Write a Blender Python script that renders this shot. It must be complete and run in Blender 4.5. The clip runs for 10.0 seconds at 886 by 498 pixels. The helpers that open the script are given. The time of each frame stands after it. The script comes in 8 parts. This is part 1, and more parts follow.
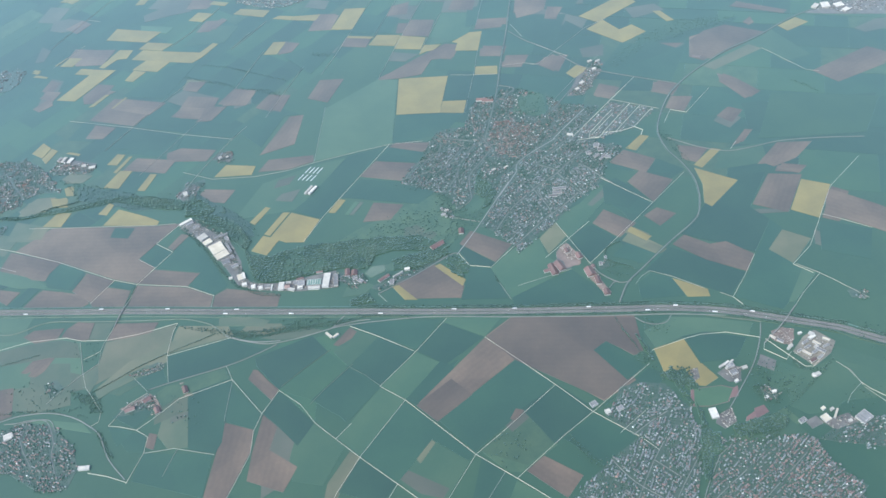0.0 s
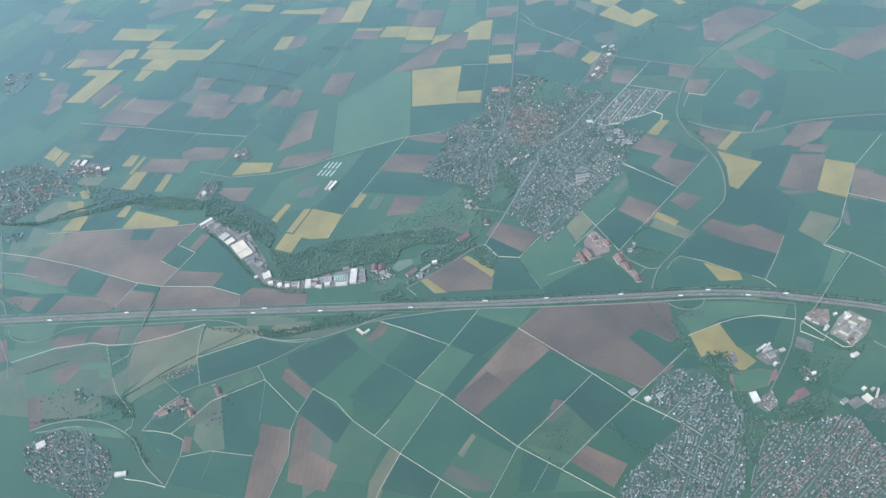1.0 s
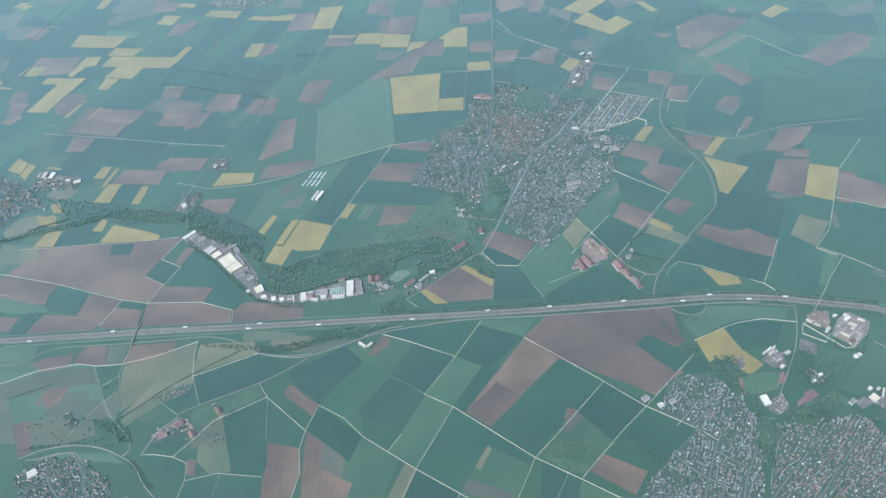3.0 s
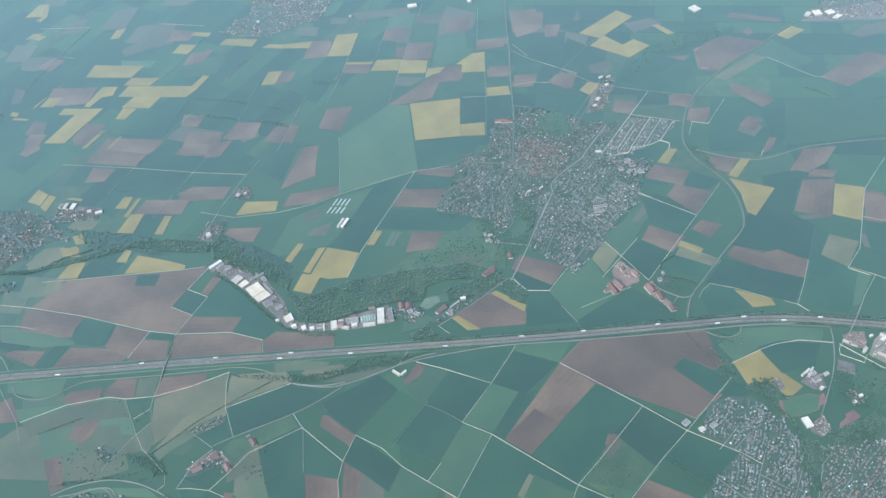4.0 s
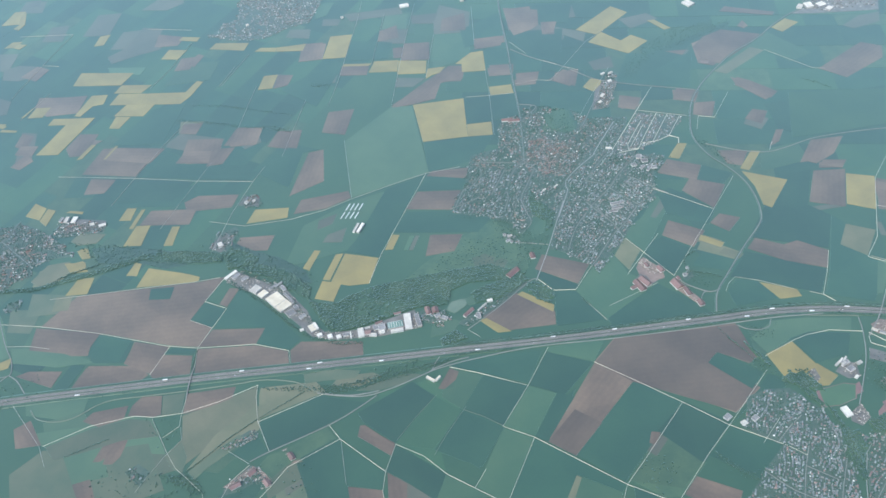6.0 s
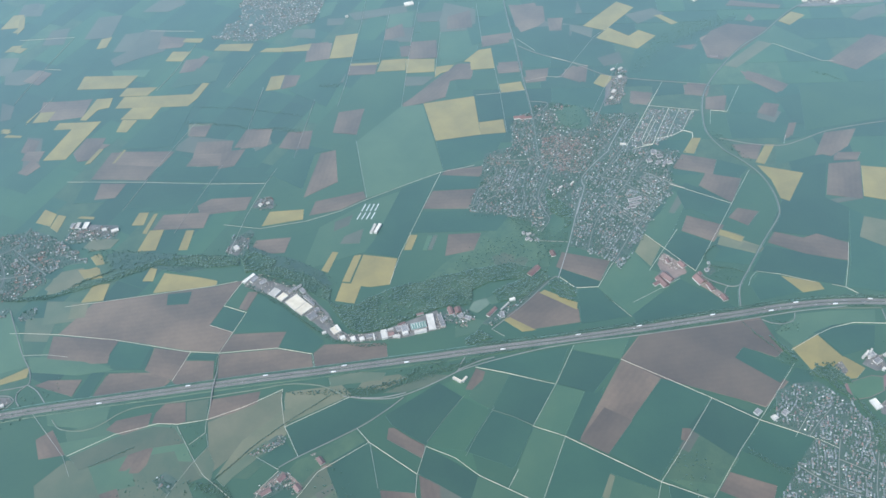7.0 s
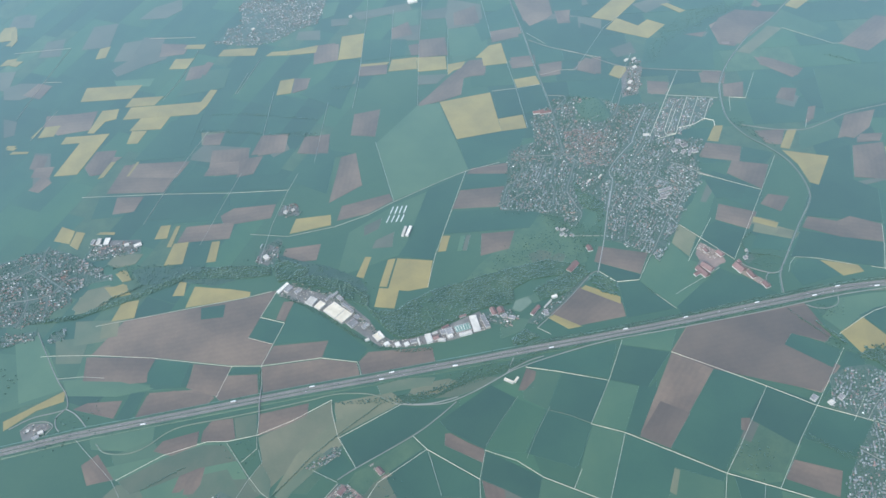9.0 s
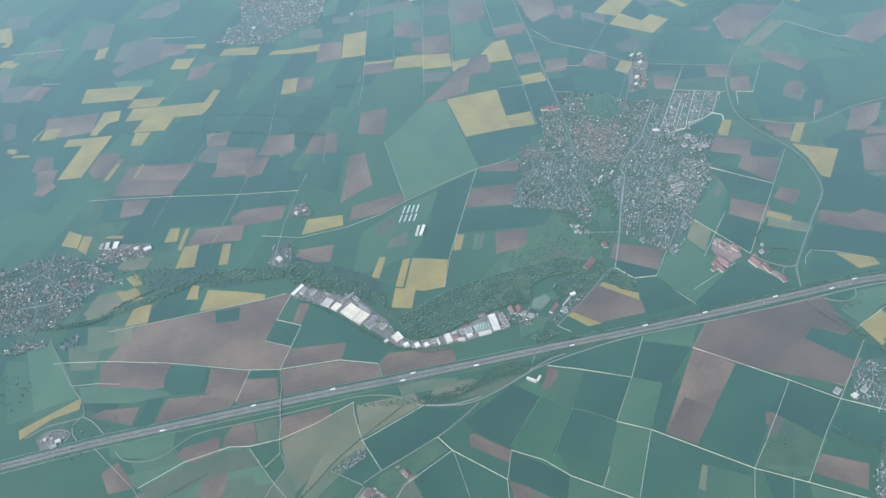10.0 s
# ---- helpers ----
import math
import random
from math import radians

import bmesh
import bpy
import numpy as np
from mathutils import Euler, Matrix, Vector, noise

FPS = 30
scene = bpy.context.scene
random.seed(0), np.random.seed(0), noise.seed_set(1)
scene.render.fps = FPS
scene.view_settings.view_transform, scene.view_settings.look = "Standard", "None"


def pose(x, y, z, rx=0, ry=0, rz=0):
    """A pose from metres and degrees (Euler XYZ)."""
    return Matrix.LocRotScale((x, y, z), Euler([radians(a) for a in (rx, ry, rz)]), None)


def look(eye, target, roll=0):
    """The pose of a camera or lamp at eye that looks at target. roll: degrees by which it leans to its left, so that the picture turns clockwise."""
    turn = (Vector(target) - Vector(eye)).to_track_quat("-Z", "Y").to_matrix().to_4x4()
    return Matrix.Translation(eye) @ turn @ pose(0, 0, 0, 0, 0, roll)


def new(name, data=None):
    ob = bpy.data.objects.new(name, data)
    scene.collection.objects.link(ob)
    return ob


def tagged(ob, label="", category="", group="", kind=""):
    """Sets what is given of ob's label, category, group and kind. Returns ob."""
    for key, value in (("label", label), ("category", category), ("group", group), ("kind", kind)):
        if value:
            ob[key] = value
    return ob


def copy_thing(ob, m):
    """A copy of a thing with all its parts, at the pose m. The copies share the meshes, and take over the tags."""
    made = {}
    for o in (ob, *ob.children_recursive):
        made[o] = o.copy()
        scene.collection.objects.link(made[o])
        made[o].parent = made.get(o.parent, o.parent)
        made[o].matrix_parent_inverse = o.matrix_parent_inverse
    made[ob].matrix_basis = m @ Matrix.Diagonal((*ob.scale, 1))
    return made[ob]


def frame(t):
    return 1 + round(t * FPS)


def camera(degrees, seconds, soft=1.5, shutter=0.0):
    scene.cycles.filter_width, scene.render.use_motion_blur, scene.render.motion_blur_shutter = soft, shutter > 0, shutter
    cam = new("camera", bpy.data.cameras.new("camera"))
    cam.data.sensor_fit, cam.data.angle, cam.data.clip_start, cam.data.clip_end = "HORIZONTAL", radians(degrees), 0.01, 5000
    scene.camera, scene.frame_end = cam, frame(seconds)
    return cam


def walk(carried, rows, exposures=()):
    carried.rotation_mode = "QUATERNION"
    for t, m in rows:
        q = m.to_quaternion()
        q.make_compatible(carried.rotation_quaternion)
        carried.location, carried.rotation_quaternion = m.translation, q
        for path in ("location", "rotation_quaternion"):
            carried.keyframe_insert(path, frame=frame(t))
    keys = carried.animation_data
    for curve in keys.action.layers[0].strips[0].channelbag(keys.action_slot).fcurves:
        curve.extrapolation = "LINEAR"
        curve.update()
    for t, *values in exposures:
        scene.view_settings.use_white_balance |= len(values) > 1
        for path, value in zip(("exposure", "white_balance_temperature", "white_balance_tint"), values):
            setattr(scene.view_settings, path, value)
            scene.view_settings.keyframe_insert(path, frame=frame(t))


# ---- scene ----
# Farmland seen from an airliner, laid out at about 1 : 3.7 (1 m here is 3.7 m of land),
# so that the flight keeps to the speed and reach of the camera.
cam = camera(49.1, 10.0, soft=1.5)
PATH = [
    (0, (4.282, 1.398, 652.41), (4.275, 2.835, 651.019), -8.1),
    (0.5, (-14.029, 6.597, 652.435), (-14.026, 8.024, 651.034), -9.0),
    (1, (-32.271, 11.811, 652.474), (-32.256, 13.232, 651.066), -9.3),
    (1.5, (-50.355, 17.134, 652.518), (-50.3, 18.556, 651.112), -8.7),
    (2, (-68.325, 22.659, 652.547), (-68.211, 24.085, 651.15), -6.7),
    (2.2, (-75.474, 24.992, 652.549), (-75.345, 26.412, 651.146), -6.6),
    (3.3, (-114.574, 38.478, 652.525), (-114.376, 39.878, 651.111), -5.3),
    (3.5, (-121.641, 41.006, 652.518), (-121.436, 42.409, 651.107), -5.4),
    (4, (-139.204, 47.496, 652.454), (-138.992, 48.928, 651.074), -5.7),
    (4.5, (-156.592, 54.143, 652.349), (-156.352, 55.573, 650.971), -5.5),
    (5, (-173.759, 61.055, 652.195), (-173.49, 62.478, 650.816), -5.0),
    (5.5, (-190.706, 68.315, 651.998), (-190.407, 69.727, 650.613), -4.5),
    (5.7, (-197.424, 71.364, 651.929), (-197.115, 72.772, 650.542), -4.5),
    (6.8, (-233.993, 88.888, 650.972), (-233.645, 90.279, 649.578), -4.5),
    (7, (-240.533, 92.166, 650.899), (-240.177, 93.554, 649.504), -4.5),
    (7.5, (-256.604, 100.562, 650.652), (-256.229, 101.945, 649.256), -4.7),
    (8, (-272.377, 109.209, 650.411), (-271.984, 110.581, 649.011), -4.8),
    (8.5, (-287.943, 118.13, 650.204), (-287.53, 119.494, 648.801), -4.9),
    (9, (-303.376, 127.305, 650.038), (-302.946, 128.66, 648.631), -4.9),
    (9.5, (-318.665, 136.709, 649.903), (-318.214, 138.052, 648.492), -4.7),
    (10, (-333.878, 146.2, 649.812), (-333.408, 147.532, 648.397), -4.5),
]
walk(cam, [(t, look(eye, target, roll)) for t, eye, target, roll in PATH], [(0.0, 0.52, 5900.0, 6.5), (10.0, 0.52, 5900.0, 6.5)])

# ---- light: a high sun through spring haze ----
SUN_HEIGHT, SUN_TURN = 48.0, 235.0
world = bpy.data.worlds.new("sky")
scene.world = world
world.use_nodes = True
sky = world.node_tree.nodes.new("ShaderNodeTexSky")
sky.sky_type, sky.sun_disc = "NISHITA", False
sky.sun_elevation, sky.sun_rotation = radians(SUN_HEIGHT), radians(SUN_TURN)
sky.air_density, sky.dust_density, sky.ozone_density = 1.4, 3.0, 1.5
world.node_tree.links.new(sky.outputs[0], world.node_tree.nodes["Background"].inputs["Color"])
world.node_tree.nodes["Background"].inputs["Strength"].default_value = 0.15
sun_data = bpy.data.lights.new("sun", "SUN")
sun_data.energy, sun_data.angle, sun_data.color = 1.5, radians(14.0), (1.0, 0.95, 0.88)
sun = new("sun", sun_data)
way = Vector((math.sin(radians(SUN_TURN)), math.cos(radians(SUN_TURN)), math.tan(radians(SUN_HEIGHT))))
sun.matrix_world = look(tuple(way * 300), (0, 0, 0))


# ---- materials ----
def surface(name, dark, light, rough=0.42, patch=0.02, grain=0.5, bump=0.3, haze_veil=0.0, gloss=1.0, rows=0.0, vary=0.15, metal=0.0, island=False, tone=0.7):
    """A weathered surface: two colours mixed by broad patches and fine grain, a shade of its own for each object or island."""
    m = bpy.data.materials.new(name)
    m.use_nodes = True
    n, link = m.node_tree.nodes, m.node_tree.links
    p = n["Principled BSDF"]
    place = n.new("ShaderNodeTexCoord")
    broad, fine = n.new("ShaderNodeTexNoise"), n.new("ShaderNodeTexNoise")
    broad.inputs["Scale"].default_value, broad.inputs["Detail"].default_value, broad.inputs["Roughness"].default_value = patch, 5, 0.6
    fine.inputs["Scale"].default_value, fine.inputs["Detail"].default_value = grain, 4
    link.new(place.outputs["Object"], broad.inputs["Vector"])
    link.new(place.outputs["Object"], fine.inputs["Vector"])
    ramp = n.new("ShaderNodeMapRange")
    ramp.inputs["From Min"].default_value, ramp.inputs["From Max"].default_value = 0.32, 0.68
    link.new(broad.outputs["Fac"], ramp.inputs["Value"])
    add = n.new("ShaderNodeMath")
    add.operation, add.use_clamp = "MULTIPLY_ADD", True
    add.inputs[1].default_value, add.inputs[2].default_value = tone, -tone / 2
    link.new(fine.outputs["Fac"], add.inputs[0])
    total = n.new("ShaderNodeMath")
    total.operation, total.use_clamp = "ADD", True
    link.new(ramp.outputs[0], total.inputs[0])
    link.new(add.outputs[0], total.inputs[1])
    last = total
    if rows:
        wave = n.new("ShaderNodeTexWave")
        wave.wave_type, wave.bands_direction = "BANDS", "Y"
        wave.inputs["Scale"].default_value, wave.inputs["Distortion"].default_value = rows, 0.6
        wave.inputs["Detail"].default_value = 2
        link.new(place.outputs["Object"], wave.inputs["Vector"])
        last = n.new("ShaderNodeMath")
        last.operation, last.use_clamp = "MULTIPLY_ADD", True
        last.inputs[1].default_value = 0.08
        link.new(wave.outputs["Fac"], last.inputs[0])
        link.new(total.outputs[0], last.inputs[2])
    mix = n.new("ShaderNodeMix")
    mix.data_type = "RGBA"
    mix.inputs["A"].default_value, mix.inputs["B"].default_value = (*dark, 1), (*light, 1)
    link.new(last.outputs[0], mix.inputs["Factor"])
    own = n.new("ShaderNodeNewGeometry") if island else n.new("ShaderNodeObjectInfo")
    shade = n.new("ShaderNodeMapRange")
    shade.inputs["To Min"].default_value, shade.inputs["To Max"].default_value = 1 - vary, 1 + vary
    link.new(own.outputs["Random Per Island" if island else "Random"], shade.inputs["Value"])
    hue = n.new("ShaderNodeHueSaturation")
    link.new(shade.outputs[0], hue.inputs["Value"])
    link.new(mix.outputs["Result"], hue.inputs["Color"])
    link.new(hue.outputs[0], p.inputs["Base Color"])
    p.inputs["Roughness"].default_value, p.inputs["Metallic"].default_value = rough, metal
    # Raised gloss and a bluish sheen veil the surface in place of haze.
    p.inputs["Specular IOR Level"].default_value = gloss
    p.inputs["Sheen Weight"].default_value, p.inputs["Sheen Roughness"].default_value = haze_veil, 0.5
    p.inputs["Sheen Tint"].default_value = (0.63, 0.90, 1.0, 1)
    if bump:
        b = n.new("ShaderNodeBump")
        b.inputs["Strength"].default_value, b.inputs["Distance"].default_value = bump, 0.15
        link.new(fine.outputs["Fac"], b.inputs["Height"])
        link.new(b.outputs[0], p.inputs["Normal"])
    return m


# Bluish sheen, stronger at low angles, imitates the haze over the land.
HAZE_VEIL = 1.0
GROUND = surface("meadow", (0.025, 0.075, 0.033), (0.043, 0.098, 0.040), patch=0.009, grain=0.25, haze_veil=HAZE_VEIL, vary=0)
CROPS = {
    "rapeseed": surface("rapeseed", (0.205, 0.165, 0.05), (0.295, 0.228, 0.065), patch=0.03, haze_veil=HAZE_VEIL, rows=0.25, vary=0.08),
    "fallow": surface("fallow", (0.11, 0.12, 0.055), (0.17, 0.16, 0.08), patch=0.03, haze_veil=HAZE_VEIL, rows=0.2),
    "soil": surface("soil", (0.070, 0.047, 0.030), (0.190, 0.130, 0.080), patch=0.012, grain=0.35, haze_veil=HAZE_VEIL, rows=0.06, vary=0.14),
    # Same soil with a darker upper tone.
    "dark_soil": surface("darker_soil", (0.070, 0.048, 0.031), (0.142, 0.099, 0.062), patch=0.014, grain=0.35, haze_veil=HAZE_VEIL, rows=0.06, vary=0.10),
    "garden": surface("garden_ground", (0.036, 0.074, 0.044), (0.086, 0.118, 0.078), patch=0.22, grain=1.3, haze_veil=HAZE_VEIL, vary=0.05, tone=0.6),
    "pale": surface("pale_crop", (0.09, 0.105, 0.05), (0.16, 0.15, 0.08), patch=0.02, haze_veil=HAZE_VEIL, rows=0.15),
    "wheat": surface("wheat", (0.016, 0.058, 0.030), (0.029, 0.081, 0.039), patch=0.016, haze_veil=HAZE_VEIL, rows=0.16, vary=0.18),
    "barley": surface("barley", (0.026, 0.082, 0.036), (0.043, 0.104, 0.042), patch=0.016, haze_veil=HAZE_VEIL, rows=0.16),
    "young": surface("young_crop", (0.050, 0.105, 0.051), (0.076, 0.135, 0.064), patch=0.018, haze_veil=HAZE_VEIL, rows=0.2, vary=0.2),
    "clover": surface("clover", (0.035, 0.090, 0.042), (0.058, 0.113, 0.051), patch=0.018, haze_veil=HAZE_VEIL, rows=0.2, vary=0.15),
    "rough": surface("rough_grass", (0.033, 0.080, 0.036), (0.068, 0.118, 0.050), patch=0.06, haze_veil=HAZE_VEIL),
    # Light meadow colour; in the southwest it also takes in window glare.
    "meadow": surface("dry_meadow", (0.062, 0.098, 0.048), (0.112, 0.125, 0.066), patch=0.03, grain=0.7, haze_veil=HAZE_VEIL, vary=0.15, tone=0.5),
    "scrub": surface("scrub", (0.026, 0.066, 0.042), (0.046, 0.092, 0.052), patch=0.06, grain=0.9, haze_veil=HAZE_VEIL, vary=0.1),
    "clay": surface("clay_court", (0.165, 0.088, 0.074), (0.215, 0.118, 0.098), patch=0.1, haze_veil=HAZE_VEIL),
    "earth": surface("bare_earth", (0.17, 0.115, 0.085), (0.27, 0.19, 0.145), patch=0.12, haze_veil=HAZE_VEIL),
    "dry": surface("thin_crop", (0.075, 0.085, 0.052), (0.11, 0.108, 0.07), patch=0.02, haze_veil=HAZE_VEIL, rows=0.15),
    "concrete": surface("concrete_slab", (0.15, 0.14, 0.108), (0.25, 0.22, 0.165), patch=0.12, grain=1.0, haze_veil=0.8, tone=0.6),
    "turf": surface("sports_turf", (0.05, 0.11, 0.045), (0.065, 0.13, 0.055), patch=0.05, haze_veil=HAZE_VEIL, rows=0.5),
    "yard": surface("yard_paving", (0.10, 0.093, 0.080), (0.195, 0.18, 0.155), patch=0.09, grain=0.9, haze_veil=0.8, tone=0.6),
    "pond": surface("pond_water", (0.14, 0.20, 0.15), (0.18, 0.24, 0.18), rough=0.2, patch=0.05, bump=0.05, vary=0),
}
EARTH = surface("earth_path", (0.34, 0.32, 0.26), (0.44, 0.41, 0.34), patch=0.08, haze_veil=HAZE_VEIL)
GRAVEL = surface("gravel_track", (0.60, 0.54, 0.43), (0.78, 0.71, 0.57), patch=0.08, haze_veil=0.7)
ASPHALT = surface("asphalt", (0.128, 0.128, 0.116), (0.180, 0.178, 0.160), patch=0.05, rough=0.8, haze_veil=0.4, vary=0.1)
ROADTOP = surface("worn_asphalt", (0.180, 0.178, 0.160), (0.250, 0.244, 0.216), patch=0.05, haze_veil=0.6, vary=0.12)
PAVING = surface("street_paving", (0.27, 0.265, 0.24), (0.37, 0.36, 0.325), patch=0.06, haze_veil=0.7, vary=0.10)
WORN = surface("overgrown_road", (0.115, 0.135, 0.085), (0.17, 0.175, 0.12), patch=0.08, haze_veil=1.0)
VERGE = surface("verge_grass", (0.028, 0.076, 0.034), (0.050, 0.104, 0.044), patch=0.05, haze_veil=HAZE_VEIL)
PAINT = surface("road_paint", (0.30, 0.295, 0.275), (0.42, 0.41, 0.385), patch=0.4, bump=0)
STEEL = surface("galvanised_steel", (0.26, 0.265, 0.26), (0.34, 0.34, 0.335), rough=0.45, metal=0.7, bump=0)
CONCRETE = surface("concrete", (0.33, 0.32, 0.30), (0.42, 0.41, 0.38), patch=0.2)
LEAVES = surface("leaves", (0.034, 0.076, 0.052), (0.078, 0.124, 0.078), rough=0.9, patch=0.05, grain=1.6, bump=0.1, haze_veil=0.65, gloss=0.2, vary=0.16, island=True)
# Leaf colour lightened so that these trees seem to stand in haze.
HAZE_LEAVES = surface("haze_leaves", (0.058, 0.102, 0.070), (0.086, 0.130, 0.088), rough=0.9, patch=0.03, grain=1.6, bump=0.1, haze_veil=0.95, gloss=0.3, vary=0.10, island=True)
GARDEN_LEAVES = surface("garden_leaves", (0.032, 0.084, 0.052), (0.056, 0.114, 0.070), rough=0.9, patch=0.03, grain=1.6, bump=0.1, haze_veil=0.7, gloss=0.2, vary=0.15, island=True)
# Leaf colour of the slab added under crowns to hide dark gaps.
GAP_LEAVES = surface("gap_leaves", (0.030, 0.074, 0.043), (0.052, 0.102, 0.056), rough=0.9, patch=0.05, grain=1.2, bump=0.3, haze_veil=1.0, gloss=0.4, vary=0.05)
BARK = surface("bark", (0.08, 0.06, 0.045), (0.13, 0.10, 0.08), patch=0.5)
PLASTER = surface("plaster", (0.25, 0.25, 0.24), (0.40, 0.40, 0.385), rough=0.8, patch=0.2, vary=0.4, island=True, haze_veil=0.7)
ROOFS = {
    "red": surface("red_roof_tiles", (0.168, 0.098, 0.080), (0.235, 0.142, 0.116), rough=0.7, patch=0.3, grain=2, vary=0.45, island=True, haze_veil=0.8),
    "brown": surface("brown_roof_tiles", (0.120, 0.112, 0.102), (0.180, 0.168, 0.152), rough=0.7, patch=0.3, grain=2, vary=0.5, island=True, haze_veil=0.8),
    "grey": surface("grey_roof_tiles", (0.132, 0.142, 0.140), (0.230, 0.240, 0.238), rough=0.7, patch=0.3, grain=2, vary=0.6, island=True, haze_veil=0.8),
    # White roofs; many of them are painted glints of sun on small roofs.
    "white": surface("glint_white_roof", (0.56, 0.56, 0.54), (0.74, 0.74, 0.72), patch=0.3, rough=0.5, vary=0.25, island=True),
}
HALL_ROOFS = {
    "white": surface("white_membrane_roof", (0.50, 0.48, 0.42), (0.72, 0.69, 0.61), patch=0.15, grain=1.2, rough=0.6, vary=0.28, tone=0.5),
    "grey": surface("gravel_roof", (0.20, 0.20, 0.19), (0.31, 0.30, 0.285), patch=0.12, vary=0.25),
    "cream": surface("cream_membrane_roof", (0.56, 0.50, 0.38), (0.74, 0.68, 0.54), patch=0.1, rough=0.6, vary=0.08),
    "glazed": surface("greenhouse_glass", (0.10, 0.20, 0.16), (0.20, 0.30, 0.26), patch=0.2, rough=0.3),
    "red": surface("red_hall_roof", (0.165, 0.105, 0.094), (0.235, 0.15, 0.135), patch=0.12, vary=0.2),
    "tunnel": surface("white_film", (0.68, 0.70, 0.68), (0.82, 0.83, 0.81), patch=0.2, rough=0.4, vary=0.1),
}
CLADDING = surface("wall_cladding", (0.42, 0.42, 0.41), (0.55, 0.54, 0.52), patch=0.2, vary=0.2)
SKYLIGHT = surface("skylight", (0.24, 0.27, 0.28), (0.34, 0.37, 0.38), patch=0.5, rough=0.25)
WHITE_PAINT = surface("white_vehicle_paint", (0.78, 0.78, 0.77), (0.86, 0.86, 0.85), rough=0.35, bump=0)
GREY_PAINT = surface("grey_vehicle_paint", (0.20, 0.21, 0.22), (0.42, 0.42, 0.42), rough=0.35, bump=0, vary=0.5)
RUBBER = surface("rubber", (0.02, 0.02, 0.02), (0.035, 0.035, 0.035), rough=0.9, bump=0)
GLASS = surface("dark_glass", (0.02, 0.025, 0.03), (0.03, 0.035, 0.04), rough=0.15, bump=0)
GOODS = surface("stored_goods", (0.13, 0.118, 0.10), (0.50, 0.47, 0.41), rough=0.8, patch=0.9, vary=0.6, island=True)


# ---- mesh helpers ----
def mesh_of(name, verts, faces, mats, slots=None):
    me = bpy.data.meshes.new(name)
    me.from_pydata([tuple(map(float, v)) for v in verts], [], faces)
    for m in mats:
        me.materials.append(m)
    if slots is not None:
        me.polygons.foreach_set("material_index", np.array(slots, dtype=np.int32))
    me.update()
    return me


def part(name, me, parent, label="", at=None):
    ob = new(name, me)
    ob.parent = parent
    if at is not None:
        ob.matrix_local = at
    return tagged(ob, label)


def box(x0, x1, y0, y1, z0, z1):
    v = [(x, y, z) for z in (z0, z1) for y in (y0, y1) for x in (x0, x1)]
    return v, [(0, 2, 3, 1), (4, 5, 7, 6), (0, 1, 5, 4), (1, 3, 7, 5), (3, 2, 6, 7), (2, 0, 4, 6)]


def join(*pieces):
    verts, faces = [], []
    for v, f in pieces:
        faces += [tuple(i + len(verts) for i in q) for q in f]
        verts += list(v)
    return verts, faces


def inside(p, poly):
    x, y, hit = p[0], p[1], False
    for (x0, y0), (x1, y1) in zip(poly, poly[1:] + poly[:1]):
        if (y0 > y) != (y1 > y) and x < x0 + (y - y0) * (x1 - x0) / (y1 - y0):
            hit = not hit
    return hit


def smooth(points, steps=6):
    """A rounded line through the points."""
    p = [Vector((*q, 0)) for q in points]
    p = [2 * p[0] - p[1], *p, 2 * p[-1] - p[-2]]
    line = []
    for a, b, c, d in zip(p, p[1:], p[2:], p[3:]):
        for i in range(steps):
            t = i / steps
            line.append(0.5 * (2 * b + (c - a) * t + (2 * a - 5 * b + 4 * c - d) * t * t + (3 * b - a - 3 * c + d) * t ** 3))
    return line + [p[-2]]


def sides_of(line):
    """The unit vectors across a line, one for each of its points."""
    across = []
    for i in range(len(line)):
        d = line[min(i + 1, len(line) - 1)] - line[max(i - 1, 0)]
        across.append(Vector((-d.y, d.x, 0)).normalized())
    return across


def ribbon(line, left, right, low, high, z=lambda i: 0.0, slope=0.05):
    """A raised strip along a line, from left to right of it, with shoulders down to low."""
    across = sides_of(line)
    v, f = [], []
    for i, (p, n) in enumerate(zip(line, across)):
        rise = z(i)
        for off, h in ((left + slope, low), (left, high), (right, high), (right - slope, low)):
            v.append((p.x + n.x * off, p.y + n.y * off, h + rise))
    for i in range(len(line) - 1):
        a, b = 4 * i, 4 * i + 4
        f += [(a + k, b + k, b + k + 1, a + k + 1) for k in range(3)]
    return v, [q[::-1] for q in f]


# ---- ground ----
ground_v, ground_f = box(-6000, 6000, -5200, 6800, -4, 0)
tagged(new("ground", mesh_of("ground", ground_v, ground_f, [GROUND])), "green spring farmland reaching to the horizon", "ground", kind="structure")

